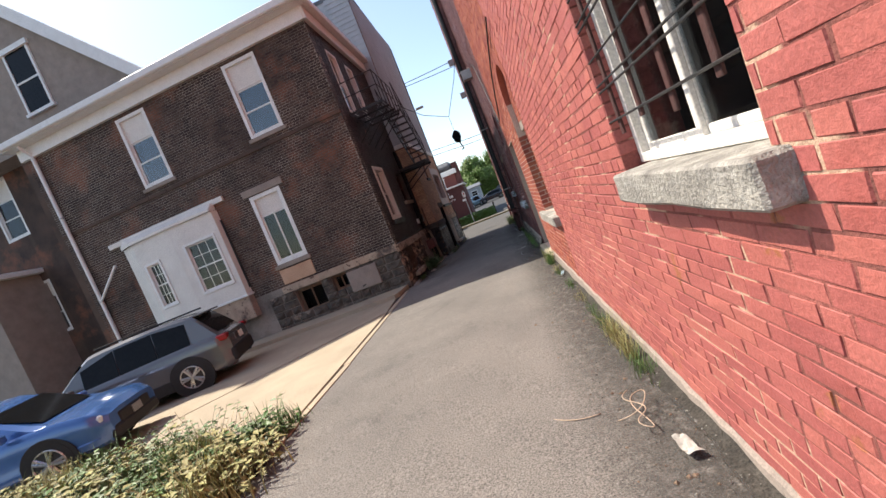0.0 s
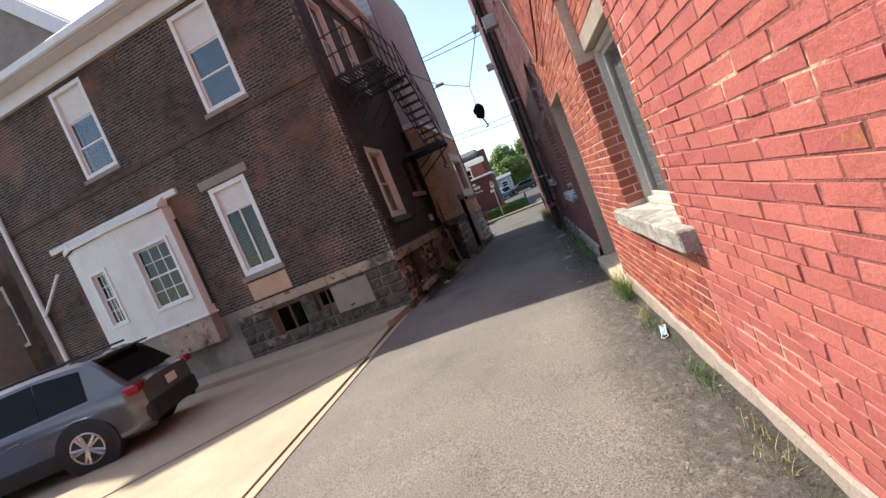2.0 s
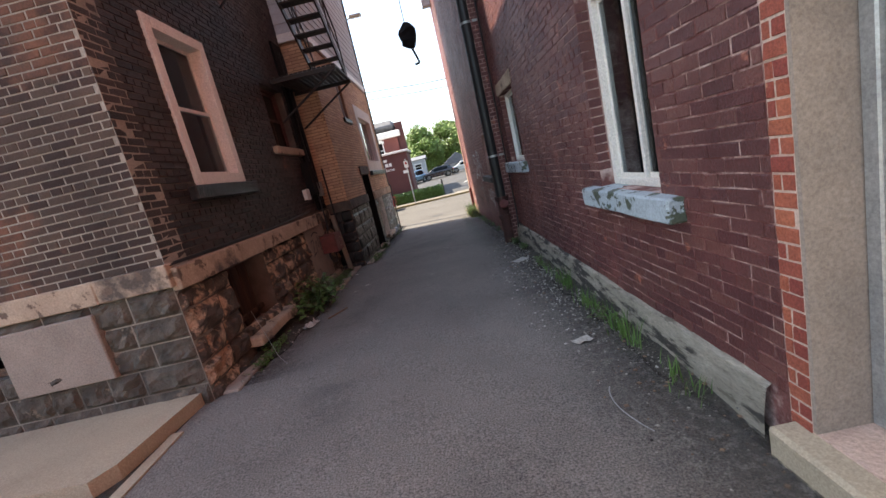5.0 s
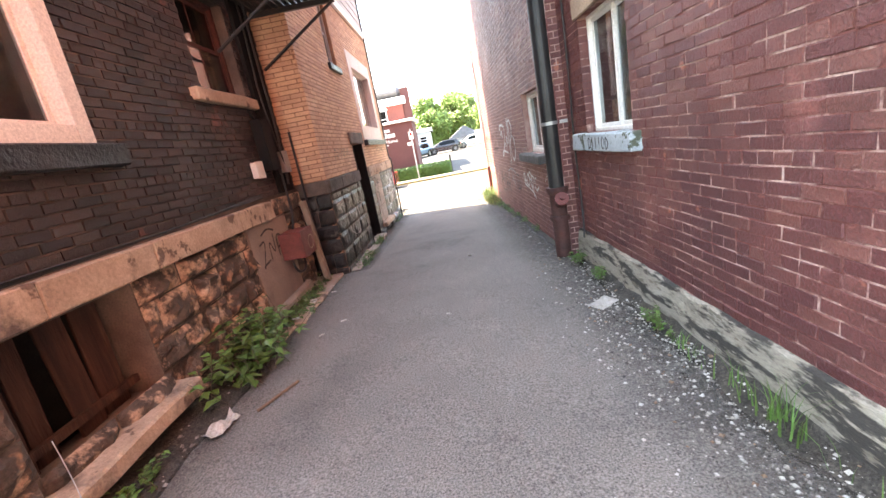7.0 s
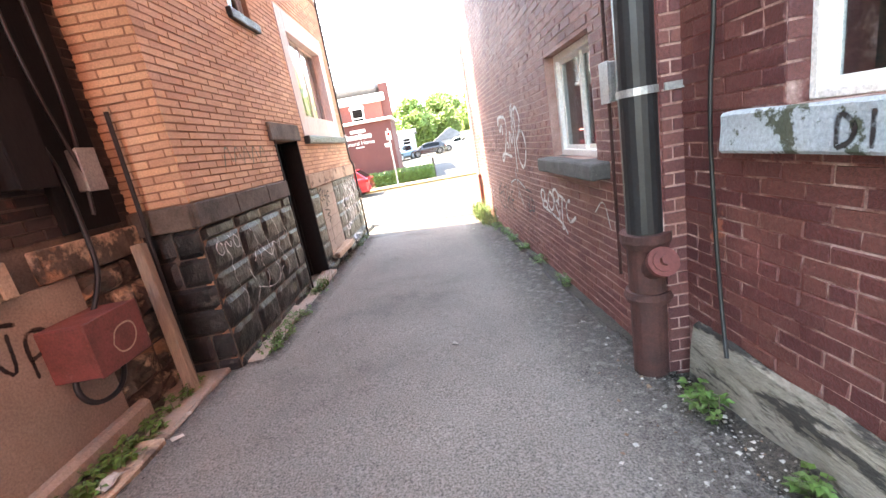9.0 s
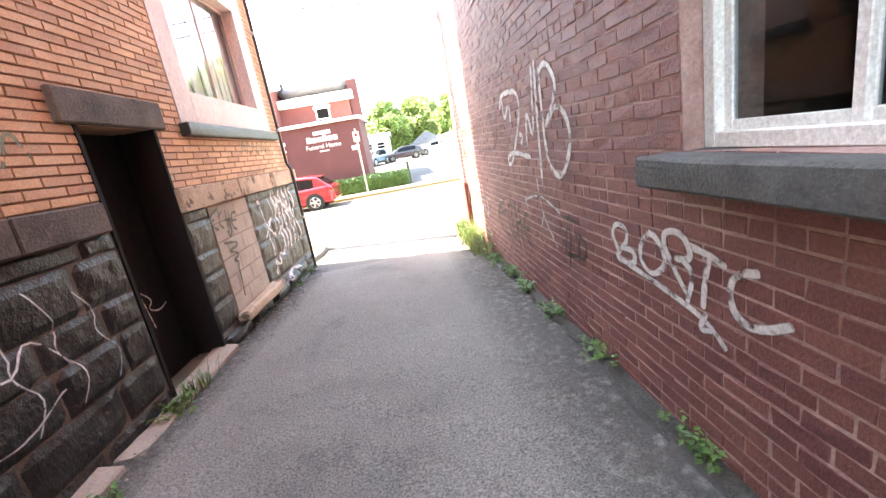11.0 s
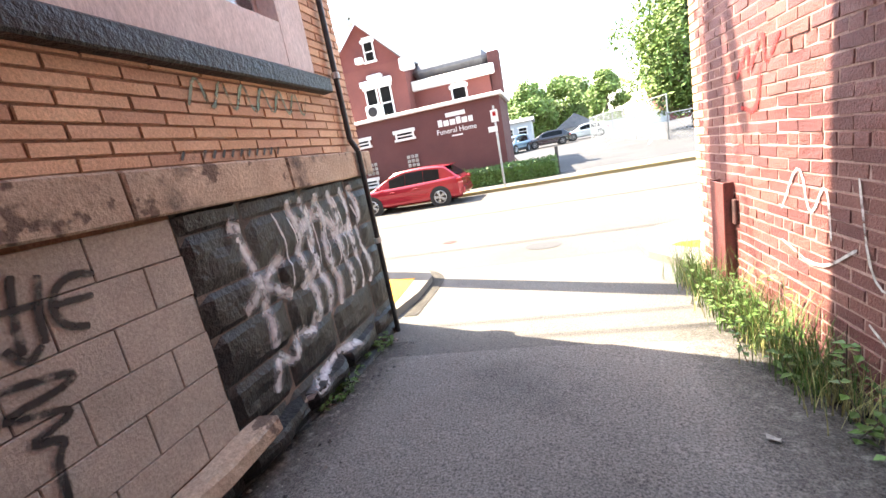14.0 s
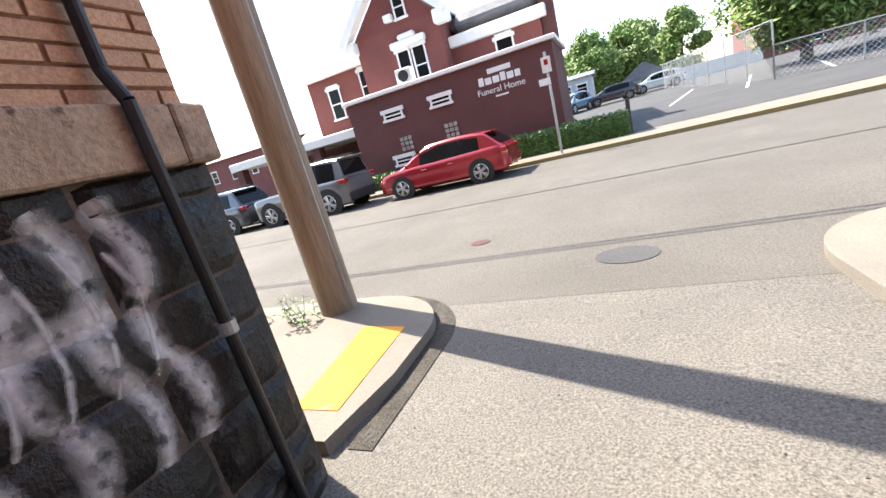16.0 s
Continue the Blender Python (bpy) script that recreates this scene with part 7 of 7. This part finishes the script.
stroke(we, [[(sy(23.5), 0.7), (sy(23.75), 0.85), (sy(24.0), 0.66)], [(sy(23.9), 0.6), (sy(24.3), 0.62)], [(sy(23.4), 0.35), (sy(23.7), 0.5)]], 0.13, M["worn_spray"], "white sprayed strokes on black stone", tree_of=st)
stroke(we, [[(sy(22.9), -0.15), (sy(23.0), 0.08), (sy(23.15), -0.1), (sy(23.22), 0.12), (sy(23.4), 0.0), (sy(23.45), 0.15)], [(sy(23.1), -0.35), (sy(23.5), -0.25), (sy(23.9), -0.3)]], 0.1, M["worn_spray"], "white sprayed loops on black stone", tree_of=st)
stroke(we, [[(sy(18.15 + 0.3 * k), 0.85 - 0.1 * (k % 2)), (sy(18.3 + 0.3 * k), 0.6), (sy(18.2 + 0.3 * k), 0.45), (sy(18.38 + 0.3 * k), 0.3), (sy(18.25 + 0.3 * k), 0.1)] for k in range(6)], 0.022, M["worn_spray"], "white sprayed scribbles on black stone", tree_of=st)
stroke(we, letters("ONO", sy(18.05), 0.72, 0.12, 0.14, 0.3) + [[(sy(18.7), 0.5), (sy(18.9), 0.7), (sy(19.1), 0.4), (sy(19.3), 0.65), (sy(19.5), 0.35)], [(sy(18.6), 0.25), (sy(19.0), 0.1), (sy(19.4), 0.25)]], 0.025, M["worn_spray"], "small white sprayed letters", tree_of=st)
stroke(we, [[(sy(23.3 + 0.13 * k), 0.9 - 0.05 * (k % 3)), (sy(23.36 + 0.13 * k), 0.6), (sy(23.3 + 0.13 * k), 0.35)] for k in range(9)], 0.03, M["worn_spray"], "worn white spray on black stone", tree_of=st)
stroke(we, [[(3.81, 0.96), (3.65, 0.92), (3.6, 0.86), (3.7, 0.86)], [(3.61, 0.84), (3.66, 0.77), (3.73, 0.75)], [(3.91, 0.93), (3.79, 0.87), (3.78, 0.79), (3.86, 0.74)], [(3.99, 0.93), (3.96, 0.81), (3.94, 0.66)], [(3.9, 0.82), (4.04, 0.81)], [(4.06, 0.91), (4.02, 0.76), (4.01, 0.67)], [(4.24, 0.86), (4.15, 0.88), (4.07, 0.82), (4.07, 0.71), (4.16, 0.67)], [(4.07, 0.79), (4.21, 0.78)], [(3.9, 0.7), (3.94, 0.62), (4.0, 0.67)], [(3.75, 0.59), (4.04, 0.55), (4.05, 0.5), (3.77, 0.49), (3.99, 0.43), (4.0, 0.39), (3.84, 0.37), (3.97, 0.33), (3.91, 0.28), (3.9, 0.11), (3.86, -0.06)]], 0.037, BS, "black sprayed tag on concrete blocks", out=0.018)
stroke(we, [[(sy(22.9 + 0.18 * k), 1.55), (sy(23.0 + 0.18 * k), 1.75), (sy(23.05 + 0.18 * k), 1.5), (sy(23.15 + 0.18 * k), 1.68)] for k in range(6)], 0.025, M["teal_spray"], "faded teal tag on tan brick")
stroke(we, [[(sy(18.7 + 0.22 * k), 1.5), (sy(18.8 + 0.22 * k), 1.75), (sy(18.9 + 0.22 * k), 1.55)] for k in range(5)], 0.025, M["teal_spray"], "faded teal scribble on tan brick")
stroke(we, [[(sy(22.75 + 0.07 * k), 1.27), (sy(22.78 + 0.07 * k), 1.315)] for k in range(12)], 0.022, BS, "small dark unreadable stencil line")
stroke(bd, [[(0.22, 0.84), (0.3, 0.62), (0.33, 0.95), (0.4, 0.6), (0.42, 0.9), (0.48, 0.52)], [(0.44, 0.86), (0.56, 0.76), (0.46, 0.7), (0.6, 0.64), (0.72, 0.68)], [(0.12, 1.5), (0.3, 1.6), (0.42, 1.45)], [(0.14, 1.3), (0.32, 1.34)]], 0.016, WS, "thin white tag on the black door", out=-0.284)
stroke(wd, letters("ZNP", sl(16.2), 0.42, 0.2, 0.3, 0.2) + [[(sl(16.3), 0.78), (sl(16.5), 0.84), (sl(16.7), 0.78)]], 0.032, BS, "dark sprayed tag on the plaster patch", out=0.024)
stroke(wa, letters("DIIIOD", sa(15.7), 1.135, 0.072, 0.115, 0.25), 0.022, BS, "black tag lettered on the sill", out=0.118)
stroke(rb, [[(-0.1, -0.02), (-0.05, 0.08), (0.1, 0.08), (0.12, -0.02), (0.05, -0.1), (-0.06, -0.1), (-0.1, -0.02)]], 0.012, M["sandstone"], "pale scratched ring", out=0.356, name="scratch")

# painted quoin and steel guard at the street corner
for k in range(44):
    z0 = -0.6 + k * 0.0745
    w = 0.24 if k % 2 else 0.13
    part("quoin_brick", bx(0.002, w, -0.006, 0.009, z0 + 0.004, z0 + 0.066, bevel=0.003), M["tan_brick"], wb)
stroke(wb, [[(0.05 + 0.04 * (k % 2), -0.1 + 0.09 * k), (0.16, -0.04 + 0.09 * k), (0.06, 0.02 + 0.09 * k)] for k in range(14)], 0.014, M["teal_spray"], "green scribble on the tan quoin", out=0.012)


def steel_guard():
    t = thing("steel_guard", RB @ Matrix.Translation((sb(24.95), 0, -0.6)), "rusty red steel guard post on the corner", "guard")
    part("plate", bx(0.0, 0.26, -0.08, -0.068, 0.0, 1.05, bevel=0.004), M["red_metal"], t)
    part("flange", bx(0.0, 0.012, -0.068, -0.004, 0.0, 1.05), M["red_metal"], t)
    part("flange", bx(0.248, 0.26, -0.068, -0.004, 0.0, 1.05), M["red_metal"], t)
    part("latch", bx(0.27, 0.33, -0.03, -0.004, 0.72, 0.92, bevel=0.006), M["rust_iron"], t)


steel_guard()


# ---- plants ----
def blades(vs, fs, p, rng, h, lean=0.35, w=0.006):
    a = rng.uniform(0, 2 * math.pi)
    d = Vector((math.cos(a), math.sin(a), 0))
    side = Vector((-d.y, d.x, 0)) * w
    n = len(vs)
    for k, u in enumerate((0, 0.4, 0.75, 1.0)):
        c = p + d * (lean * h * u * u) + Vector((0, 0, h * u * (1 - 0.15 * u)))
        vs += [c - side * (1 - u * 0.9), c + side * (1 - u * 0.9)]
        if k:
            m = n + 2 * k
            fs.append((m - 2, m - 1, m + 1, m))


def grass_clump(x, y, count, h, sx, sy_, dry, label, z=None, wide=0.006):
    t = thing("grass_clump", Matrix.Translation((x, y, ground_z(y) if z is None else z)), label, "grass", "wall-foot weeds")
    rng = random.Random(int(x * 991 + y * 77))
    vs, fs = [], []
    for _ in range(count):
        p = Vector((rng.gauss(0, sx), rng.gauss(0, sy_), 0.0))
        p.z = ground_z(y + p.y) - ground_z(y) if z is None else 0
        blades(vs, fs, p, rng, h * rng.uniform(0.35, 1.1), rng.uniform(0.1, 0.7), wide)
    mesh_of("blade_tuft", vs, fs, M["dry_leaf" if dry else "leaf"], t)["kind"] = "stuff"


def leafy_weed(x, y, stems, h, sx, sy_, size, label, z=None, dry=False):
    t = thing("weed", Matrix.Translation((x, y, ground_z(y) if z is None else z)), label, "weed", "wall-foot weeds")
    rng = random.Random(int(x * 317 + y * 53))
    vs, fs = [], []
    bm = bmesh.new()
    for _ in range(stems):
        b = Vector((rng.gauss(0, sx), rng.gauss(0, sy_), 0))
        e = b + Vector((rng.gauss(0, 0.3 * h), rng.gauss(0, 0.3 * h), h * rng.uniform(0.45, 1.0)))
        rod(bm, b, e, 0.004, 0.002, n=3)
        for k in range(9):
            u = rng.uniform(0.2, 1.0)
            p = b.lerp(e, u)
            a = rng.uniform(0, 6.28)
            d = Vector((math.cos(a), math.sin(a), rng.uniform(-0.2, 0.5))).normalized()
            s = Vector((-d.y, d.x, rng.uniform(-0.2, 0.2))) * size * 0.36
            l = size * rng.uniform(0.7, 1.4)
            n = len(vs)
            vs += [p, p + d * l * 0.45 + s, p + d * l * 0.45 - s, p + d * l - Vector((0, 0, l * 0.25))]
            fs += [(n, n + 1, n + 3), (n, n + 3, n + 2)]
    part("stem", bm, M["bark"], t)["kind"] = "stuff"
    mesh_of("leaves", vs, fs, M["dry_leaf" if dry else "leaf"], t)["kind"] = "stuff"


rng = random.Random(5)
for k in range(84):
    x, y = rng.uniform(-8.4, -3.25), rng.uniform(2.4, 4.5)
    if k % 2 == 0:
        leafy_weed(x, y, 44, rng.uniform(0.28, 0.55), 0.2, 0.2, rng.uniform(0.06, 0.1), "leafy pale green weeds beside the concrete yard", dry=(k % 4 == 0))
    else:
        grass_clump(x, y, 150, rng.uniform(0.35, 0.6), 0.22, 0.22, k % 4 == 1, "long pale grass beside the concrete yard", wide=0.009)
for y, h, n, dry in ((3.2, 0.2, 110, False), (3.5, 0.26, 150, True), (3.9, 0.3, 170, True), (4.3, 0.16, 110, False), (4.8, 0.12, 90, False), (5.4, 0.12, 90, True), (6.2, 0.14, 100, False), (7.2, 0.13, 90, False), (7.5, 0.15, 80, True), (8.3, 0.4, 160, False), (8.5, 0.34, 140, True), (10.8, 0.15, 40, False), (11.6, 0.28, 70, False), (12.4, 0.22, 60, False), (13.2, 0.3, 60, False), (14.0, 0.12, 40, False)):
    grass_clump(0.56 - 0.0085 * (y - 8) - (0.06 if y < 10 else 0.1), y, n, h, 0.035, 0.14, dry, "tuft of grass at the foot of the brick wall", wide=(0.003 if y < 10 else 0.005), z=(None if y < 10 else ground_z(y) + 0.05))
for y, sz in ((12.0, 0.04), (14.4, 0.05), (15.6, 0.06), (16.3, 0.06), (18.6, 0.05), (19.6, 0.05), (20.4, 0.06), (21.2, 0.07), (21.9, 0.07), (22.6, 0.08)):
    leafy_weed(0.46 - 0.016 * max(y - 16.7, 0) - 0.05, y, 14, 0.15, 0.03, 0.09, sz * 0.75, "small green weed at the wall foot", z=ground_z(y) + (0.04 if y < 16.7 else 0.0))
for k in range(12):
    y = 23.2 + 0.2 * k
    grass_clump(0.2 - 0.004 * k, y, 150, 0.32 + 0.25 * (k % 3) / 2, 0.08, 0.14, k % 3 == 0, "tall rank grass at the street corner", wide=0.0035)
leafy_weed(0.2, 23.3, 20, 0.45, 0.1, 0.25, 0.06, "green weeds at the street corner")
leafy_weed(0.12, 24.2, 26, 0.5, 0.12, 0.25, 0.05, "green weeds at the street corner")
leafy_weed(-3.12, 14.95, 60, 0.55, 0.13, 0.24, 0.1, "bushy green weed against the stone base")
leafy_weed(-3.2, 15.5, 30, 0.35, 0.08, 0.2, 0.08, "bushy green weed against the stone base")
for y, n in ((12.9, 20), (13.4, 24), (16.2, 40), (16.6, 40), (16.9, 30), (17.5, 24), (18.4, 24), (19.0, 16), (20.0, 16), (23.5, 14), (24.2, 16)):
    leafy_weed((-3.18 if y < 18 else -2.72), y, n, 0.14, 0.05, 0.14, 0.045, "low green weeds in the broken concrete")
grass_clump(-2.72, 20.3, 90, 0.22, 0.04, 0.12, False, "tuft of grass at the door")
leafy_weed(-4.4, 26.6, 16, 0.3, 0.15, 0.1, 0.05, "weeds at the foot of the pole", z=ground_z(26.6) + 0.1)


# ---- litter and grit ----
def bank(x, y):
    """Height of the dirt banked against the right-hand and left-hand walls."""
    if y > 16.7 or y < 0:
        return 0.0
    d = 0.70 - 0.0085 * y - x
    if d < 0.5 and 10.4 < y:
        return 0.08 * max(1 - d / 0.24, 0) ** 1.5 * 0.95
    if d < 0.3 and y < 8.7:
        return 0.04 * max(1 - d / 0.13, 0) ** 1.5
    e = x + 3.42
    return 0.08 * max(1 - e / 0.42, 0) ** 1.5 if y > 12.3 and e < 0.42 else 0.0


def chips(name, count, place, lo, hi, material, label, seed):
    rng = random.Random(seed)
    vs, fs = [], []
    for _ in range(count):
        x, y = place(rng)
        s = lo + (hi - lo) * rng.random() ** 3
        z = ground_z(y) + 0.014 + bank(x, y)
        a = rng.uniform(0, 6.28)
        n = len(vs)
        for k in range(4):
            r = s * rng.uniform(0.6, 1.2)
            vs.append((x + r * math.cos(a + k * 1.57), y + r * math.sin(a + k * 1.57), z))
        vs.append((x + rng.uniform(-0.3, 0.3) * s, y, z + s * rng.uniform(0.4, 0.9)))
        fs += [(n, n + 1, n + 4), (n + 1, n + 2, n + 4), (n + 2, n + 3, n + 4), (n + 3, n, n + 4)]
    return tagged(mesh_of(name, vs, fs, material), label, "grit", kind="stuff")


wall_x = lambda y: 0.70 - 0.0085 * y if y < 16.7 else 0.45 - 0.016 * (y - 16.7)
def right_side(r):
    y = r.uniform(1.5, 17.0)
    return wall_x(y) - 0.06 - abs(r.gauss(0, 0.28)), y
def right_heap(r):
    y = r.gauss(14.0, 1.3)
    return wall_x(y) - 0.1 - abs(r.gauss(0, 0.3)), y
def left_side(r):
    y = r.uniform(12.4, 24.5)
    return (-3.3 if y < 17.9 else -2.8) + abs(r.gauss(0, 0.22)), y
chips("gravel_grit", 4200, right_side, 0.003, 0.013, M["debris"], "scattered grit and stone chips along the wall", 1)
chips("gravel_heap", 1700, right_heap, 0.004, 0.02, M["debris"], "loose chips and crumbled mortar on the asphalt", 2)
chips("gravel_left", 1200, left_side, 0.004, 0.025, M["debris"], "scattered grit along the stone base", 3)
chips("gravel_loose", 1200, lambda r: (r.uniform(-3.0, 0.5), r.uniform(0.5, 27.0)), 0.003, 0.010, M["debris"], "loose grit on the asphalt", 4)
chips("dead_leaves", 420, right_side, 0.008, 0.024, M["old_wood"], "dead brown leaf scraps along the wall", 8)
chips("white_crumbs", 1700, right_heap, 0.004, 0.02, M["paper"], "small white crumbs and torn paper bits", 6)


def paper(x, y, w, h, rz, label, lift=0.02, name="litter", crumple=0.02):
    bm = bmesh.new()
    bmesh.ops.create_grid(bm, x_segments=7, y_segments=7, size=0.5)
    for v in bm.verts:
        v.co.x *= w
        v.co.y *= h
        q = noise.noise_vector(v.co * 14 + Vector((x, y, 0)))
        v.co += Vector((q.x * 0.02, q.y * 0.02, abs(q.z) * crumple * 2))
    ob = part(name, bm, M["paper"])
    m = ob.modifiers.new("thickness", "SOLIDIFY")
    m.thickness = 0.002
    ob.matrix_world = pose(x, y, ground_z(y) + lift, 0, 0, rz)
    return tagged(ob, label, "litter", "litter in the alley")


paper(0.22, 15.0, 0.26, 0.17, 35, "dirty flattened white paper wrapper", 0.02, crumple=0.01)
paper(-2.95, 13.95, 0.26, 0.12, 70, "crumpled white plastic wrapper", 0.03, crumple=0.06)


def face_mask(x, y, rz):
    t = thing("face_mask", pose(x, y, ground_z(y) + 0.05, 0, -8, rz), "discarded pale blue pleated face mask on the dirt", "litter")
    vs, fs = [], []
    for i in range(13):
        for j in range(9):
            vs.append((-0.024 + 0.004 * i + 0.004 * noise.noise(Vector((j, i * 0.3, 1))), -0.09 + 0.0225 * j, 0.005 * (i % 3) + 0.012 * noise.noise(Vector((i * 0.3, j * 0.4, 5)))))
    for i in range(12):
        for j in range(8):
            k = 9 * i + j
            fs.append((k, k + 1, k + 10, k + 9))
    ob = mesh_of("cloth", vs, fs, M["mask_blue"], t)
    ob.modifiers.new("thickness", "SOLIDIFY").thickness = 0.002
    for g in (-1, 1):
        bm = bmesh.new()
        tube(bm, [(-0.02, g * 0.09, 0.008), (-0.03, g * 0.12, 0.0), (0.0, g * 0.135, -0.004), (0.028, g * 0.115, 0.0), (0.022, g * 0.09, 0.008)], 0.0025, 5)
        part("ear_loop", bm, M["white_paint"], t)


face_mask(0.53, 7.02, -12)
paper(0.46, 2.2, 0.07, 0.2, 10, "torn white card on the dirt", 0.04)
paper(0.12, 11.75, 0.14, 0.1, 20, "scrap of white paper on the asphalt", 0.02)
paper(-3.1, 15.9, 0.12, 0.08, 30, "scrap of white paper in the weeds", 0.07)
paper(-3.05, 16.5, 0.14, 0.07, 80, "scrap of pink paper on broken concrete", 0.07)
for k, (x, y) in enumerate(((-1.25, 15.36), (-2.46, 15.7), (-2.62, 15.38), (0.05, 15.5), (-0.9, 17.6), (-3.0, 17.2), (0.2, 17.6), (0.15, 18.1), (-1.5, 21.5), (-0.2, 22.9), (0.1, 9.6), (-2.9, 16.9))):
    paper(x, y, 0.05 + 0.015 * (k % 3), 0.04, 37 * k, "small scrap of white litter", 0.022)


def stick(name, pts, r, material, label):
    c = cable(name, pts, r, material, label)
    c["category"] = "litter"
    return c


stick("dry_vine", [(0.35, 2.9, -0.05), (0.24, 2.75, 0.0), (0.42, 2.55, 0.01), (0.26, 2.45, 0.0), (0.4, 2.35, -0.03), (0.28, 2.7, 0.01), (0.47, 2.8, 0.0), (0.34, 2.5, 0.01), (0.2, 2.6, -0.06)], 0.004, "sandstone", "tangle of dry vine on the dirt")
stick("dry_vine", [(-0.2, 2.85, -0.075), (-0.05, 2.7, -0.06), (0.12, 2.75, -0.07)], 0.004, "sandstone", "dry twig on the asphalt")
stick("stick", [(-2.75, 14.1, -0.22), (-2.55, 14.45, -0.22)], 0.012, "old_wood", "short broken stick by the wall")
stick("wire_offcut", [(-3.3, 13.2, 0.35), (-3.15, 13.1, 0.0), (-3.0, 12.9, -0.2), (-2.85, 12.75, -0.22)], 0.0025, "grey_metal", "thin loose wire hanging from the hatch")
stick("wire_offcut", [(0.05, 11.0, -0.19), (-0.05, 10.8, -0.18), (0.1, 10.5, -0.19)], 0.004, "grey_metal", "thin loose wire on the asphalt")

bricks(wa, 0, sa(10.2), 0.1, 12.4, HA, 0.222, 0.0745, 0.0095, M["wine_brick"], M["wine_brick_piece"], (sa(15.0), sa(12.3), 0.15, 1.2), seed=1, header=7, chip=0.0055, wavy=0.015, depth=0.004, uneven=0.0014)
bricks(wa2, sa(10.2), sa(5.92), -0.049, 12.4, HA, 0.222, 0.0745, 0.011, M["orange_brick"], M["orange_brick_piece"], (sa(8.8), sa(7.3), 0.1, 1.75), seed=8, header=7, chip=0.004, wavy=0.008, depth=0.004, uneven=0.002)
bricks(wa3, sa(5.92), 24.7, -0.049, 12.4, HA, 0.222, 0.0745, 0.0095, M["red_brick"], M["red_brick_piece"], (sa(5.6), sa(2.4), 0.3, 1.6), seed=9, header=7, depth=0.004, chip=0.0036, wavy=0.011, uneven=0.0016)
bricks(wr, 0.0, 0.14, -0.35, 12.4, [], 0.14, 0.0745, 0.011, M["wine_brick"], seed=10, depth=0.009)
bricks(wb, 0, 8.8, -0.75, 12.4, HB, 0.222, 0.0745, 0.0095, M["worn_wine"], M["worn_wine_piece"], (sb(22.6), sb(19.4), -0.4, 1.0), seed=2, header=7, chip=0.0055, wavy=0.013, depth=0.004, uneven=0.0014)
bricks(wc, 0, 10.58, 1.2, 8.5, HBK, 0.222, 0.0745, 0.014, M["dark_brick"], M["dark_brick_piece"], (xb(-6.0), xb(-3.4), 1.2, 2.6), seed=3, header=6, depth=0.004, uneven=0.002, chip=0.004)
bricks(wd, 0.0, 5.7, 1.2, 8.5, HS, 0.222, 0.0745, 0.011, M["black_brick"], M["black_brick_piece"], (0.4, 4.6, 1.2, 1.95), seed=4, header=6, chip=0.004, wavy=0.008, uneven=0.003)
bricks(we, 0, 6.9, 1.25, 4.72, HY, 0.31, 0.066, 0.011, M["tan_brick"], M["tan_brick_piece"], (sy(21.3), 6.9, 1.24, 2.6), seed=5, uneven=0.002)
bricks(wf, 0, 1.0, 1.25, 4.72, [], 0.31, 0.066, 0.011, M["tan_brick"], M["tan_brick_piece"], (0.0, 1.0, 1.2, 4.8), seed=6, uneven=0.002)
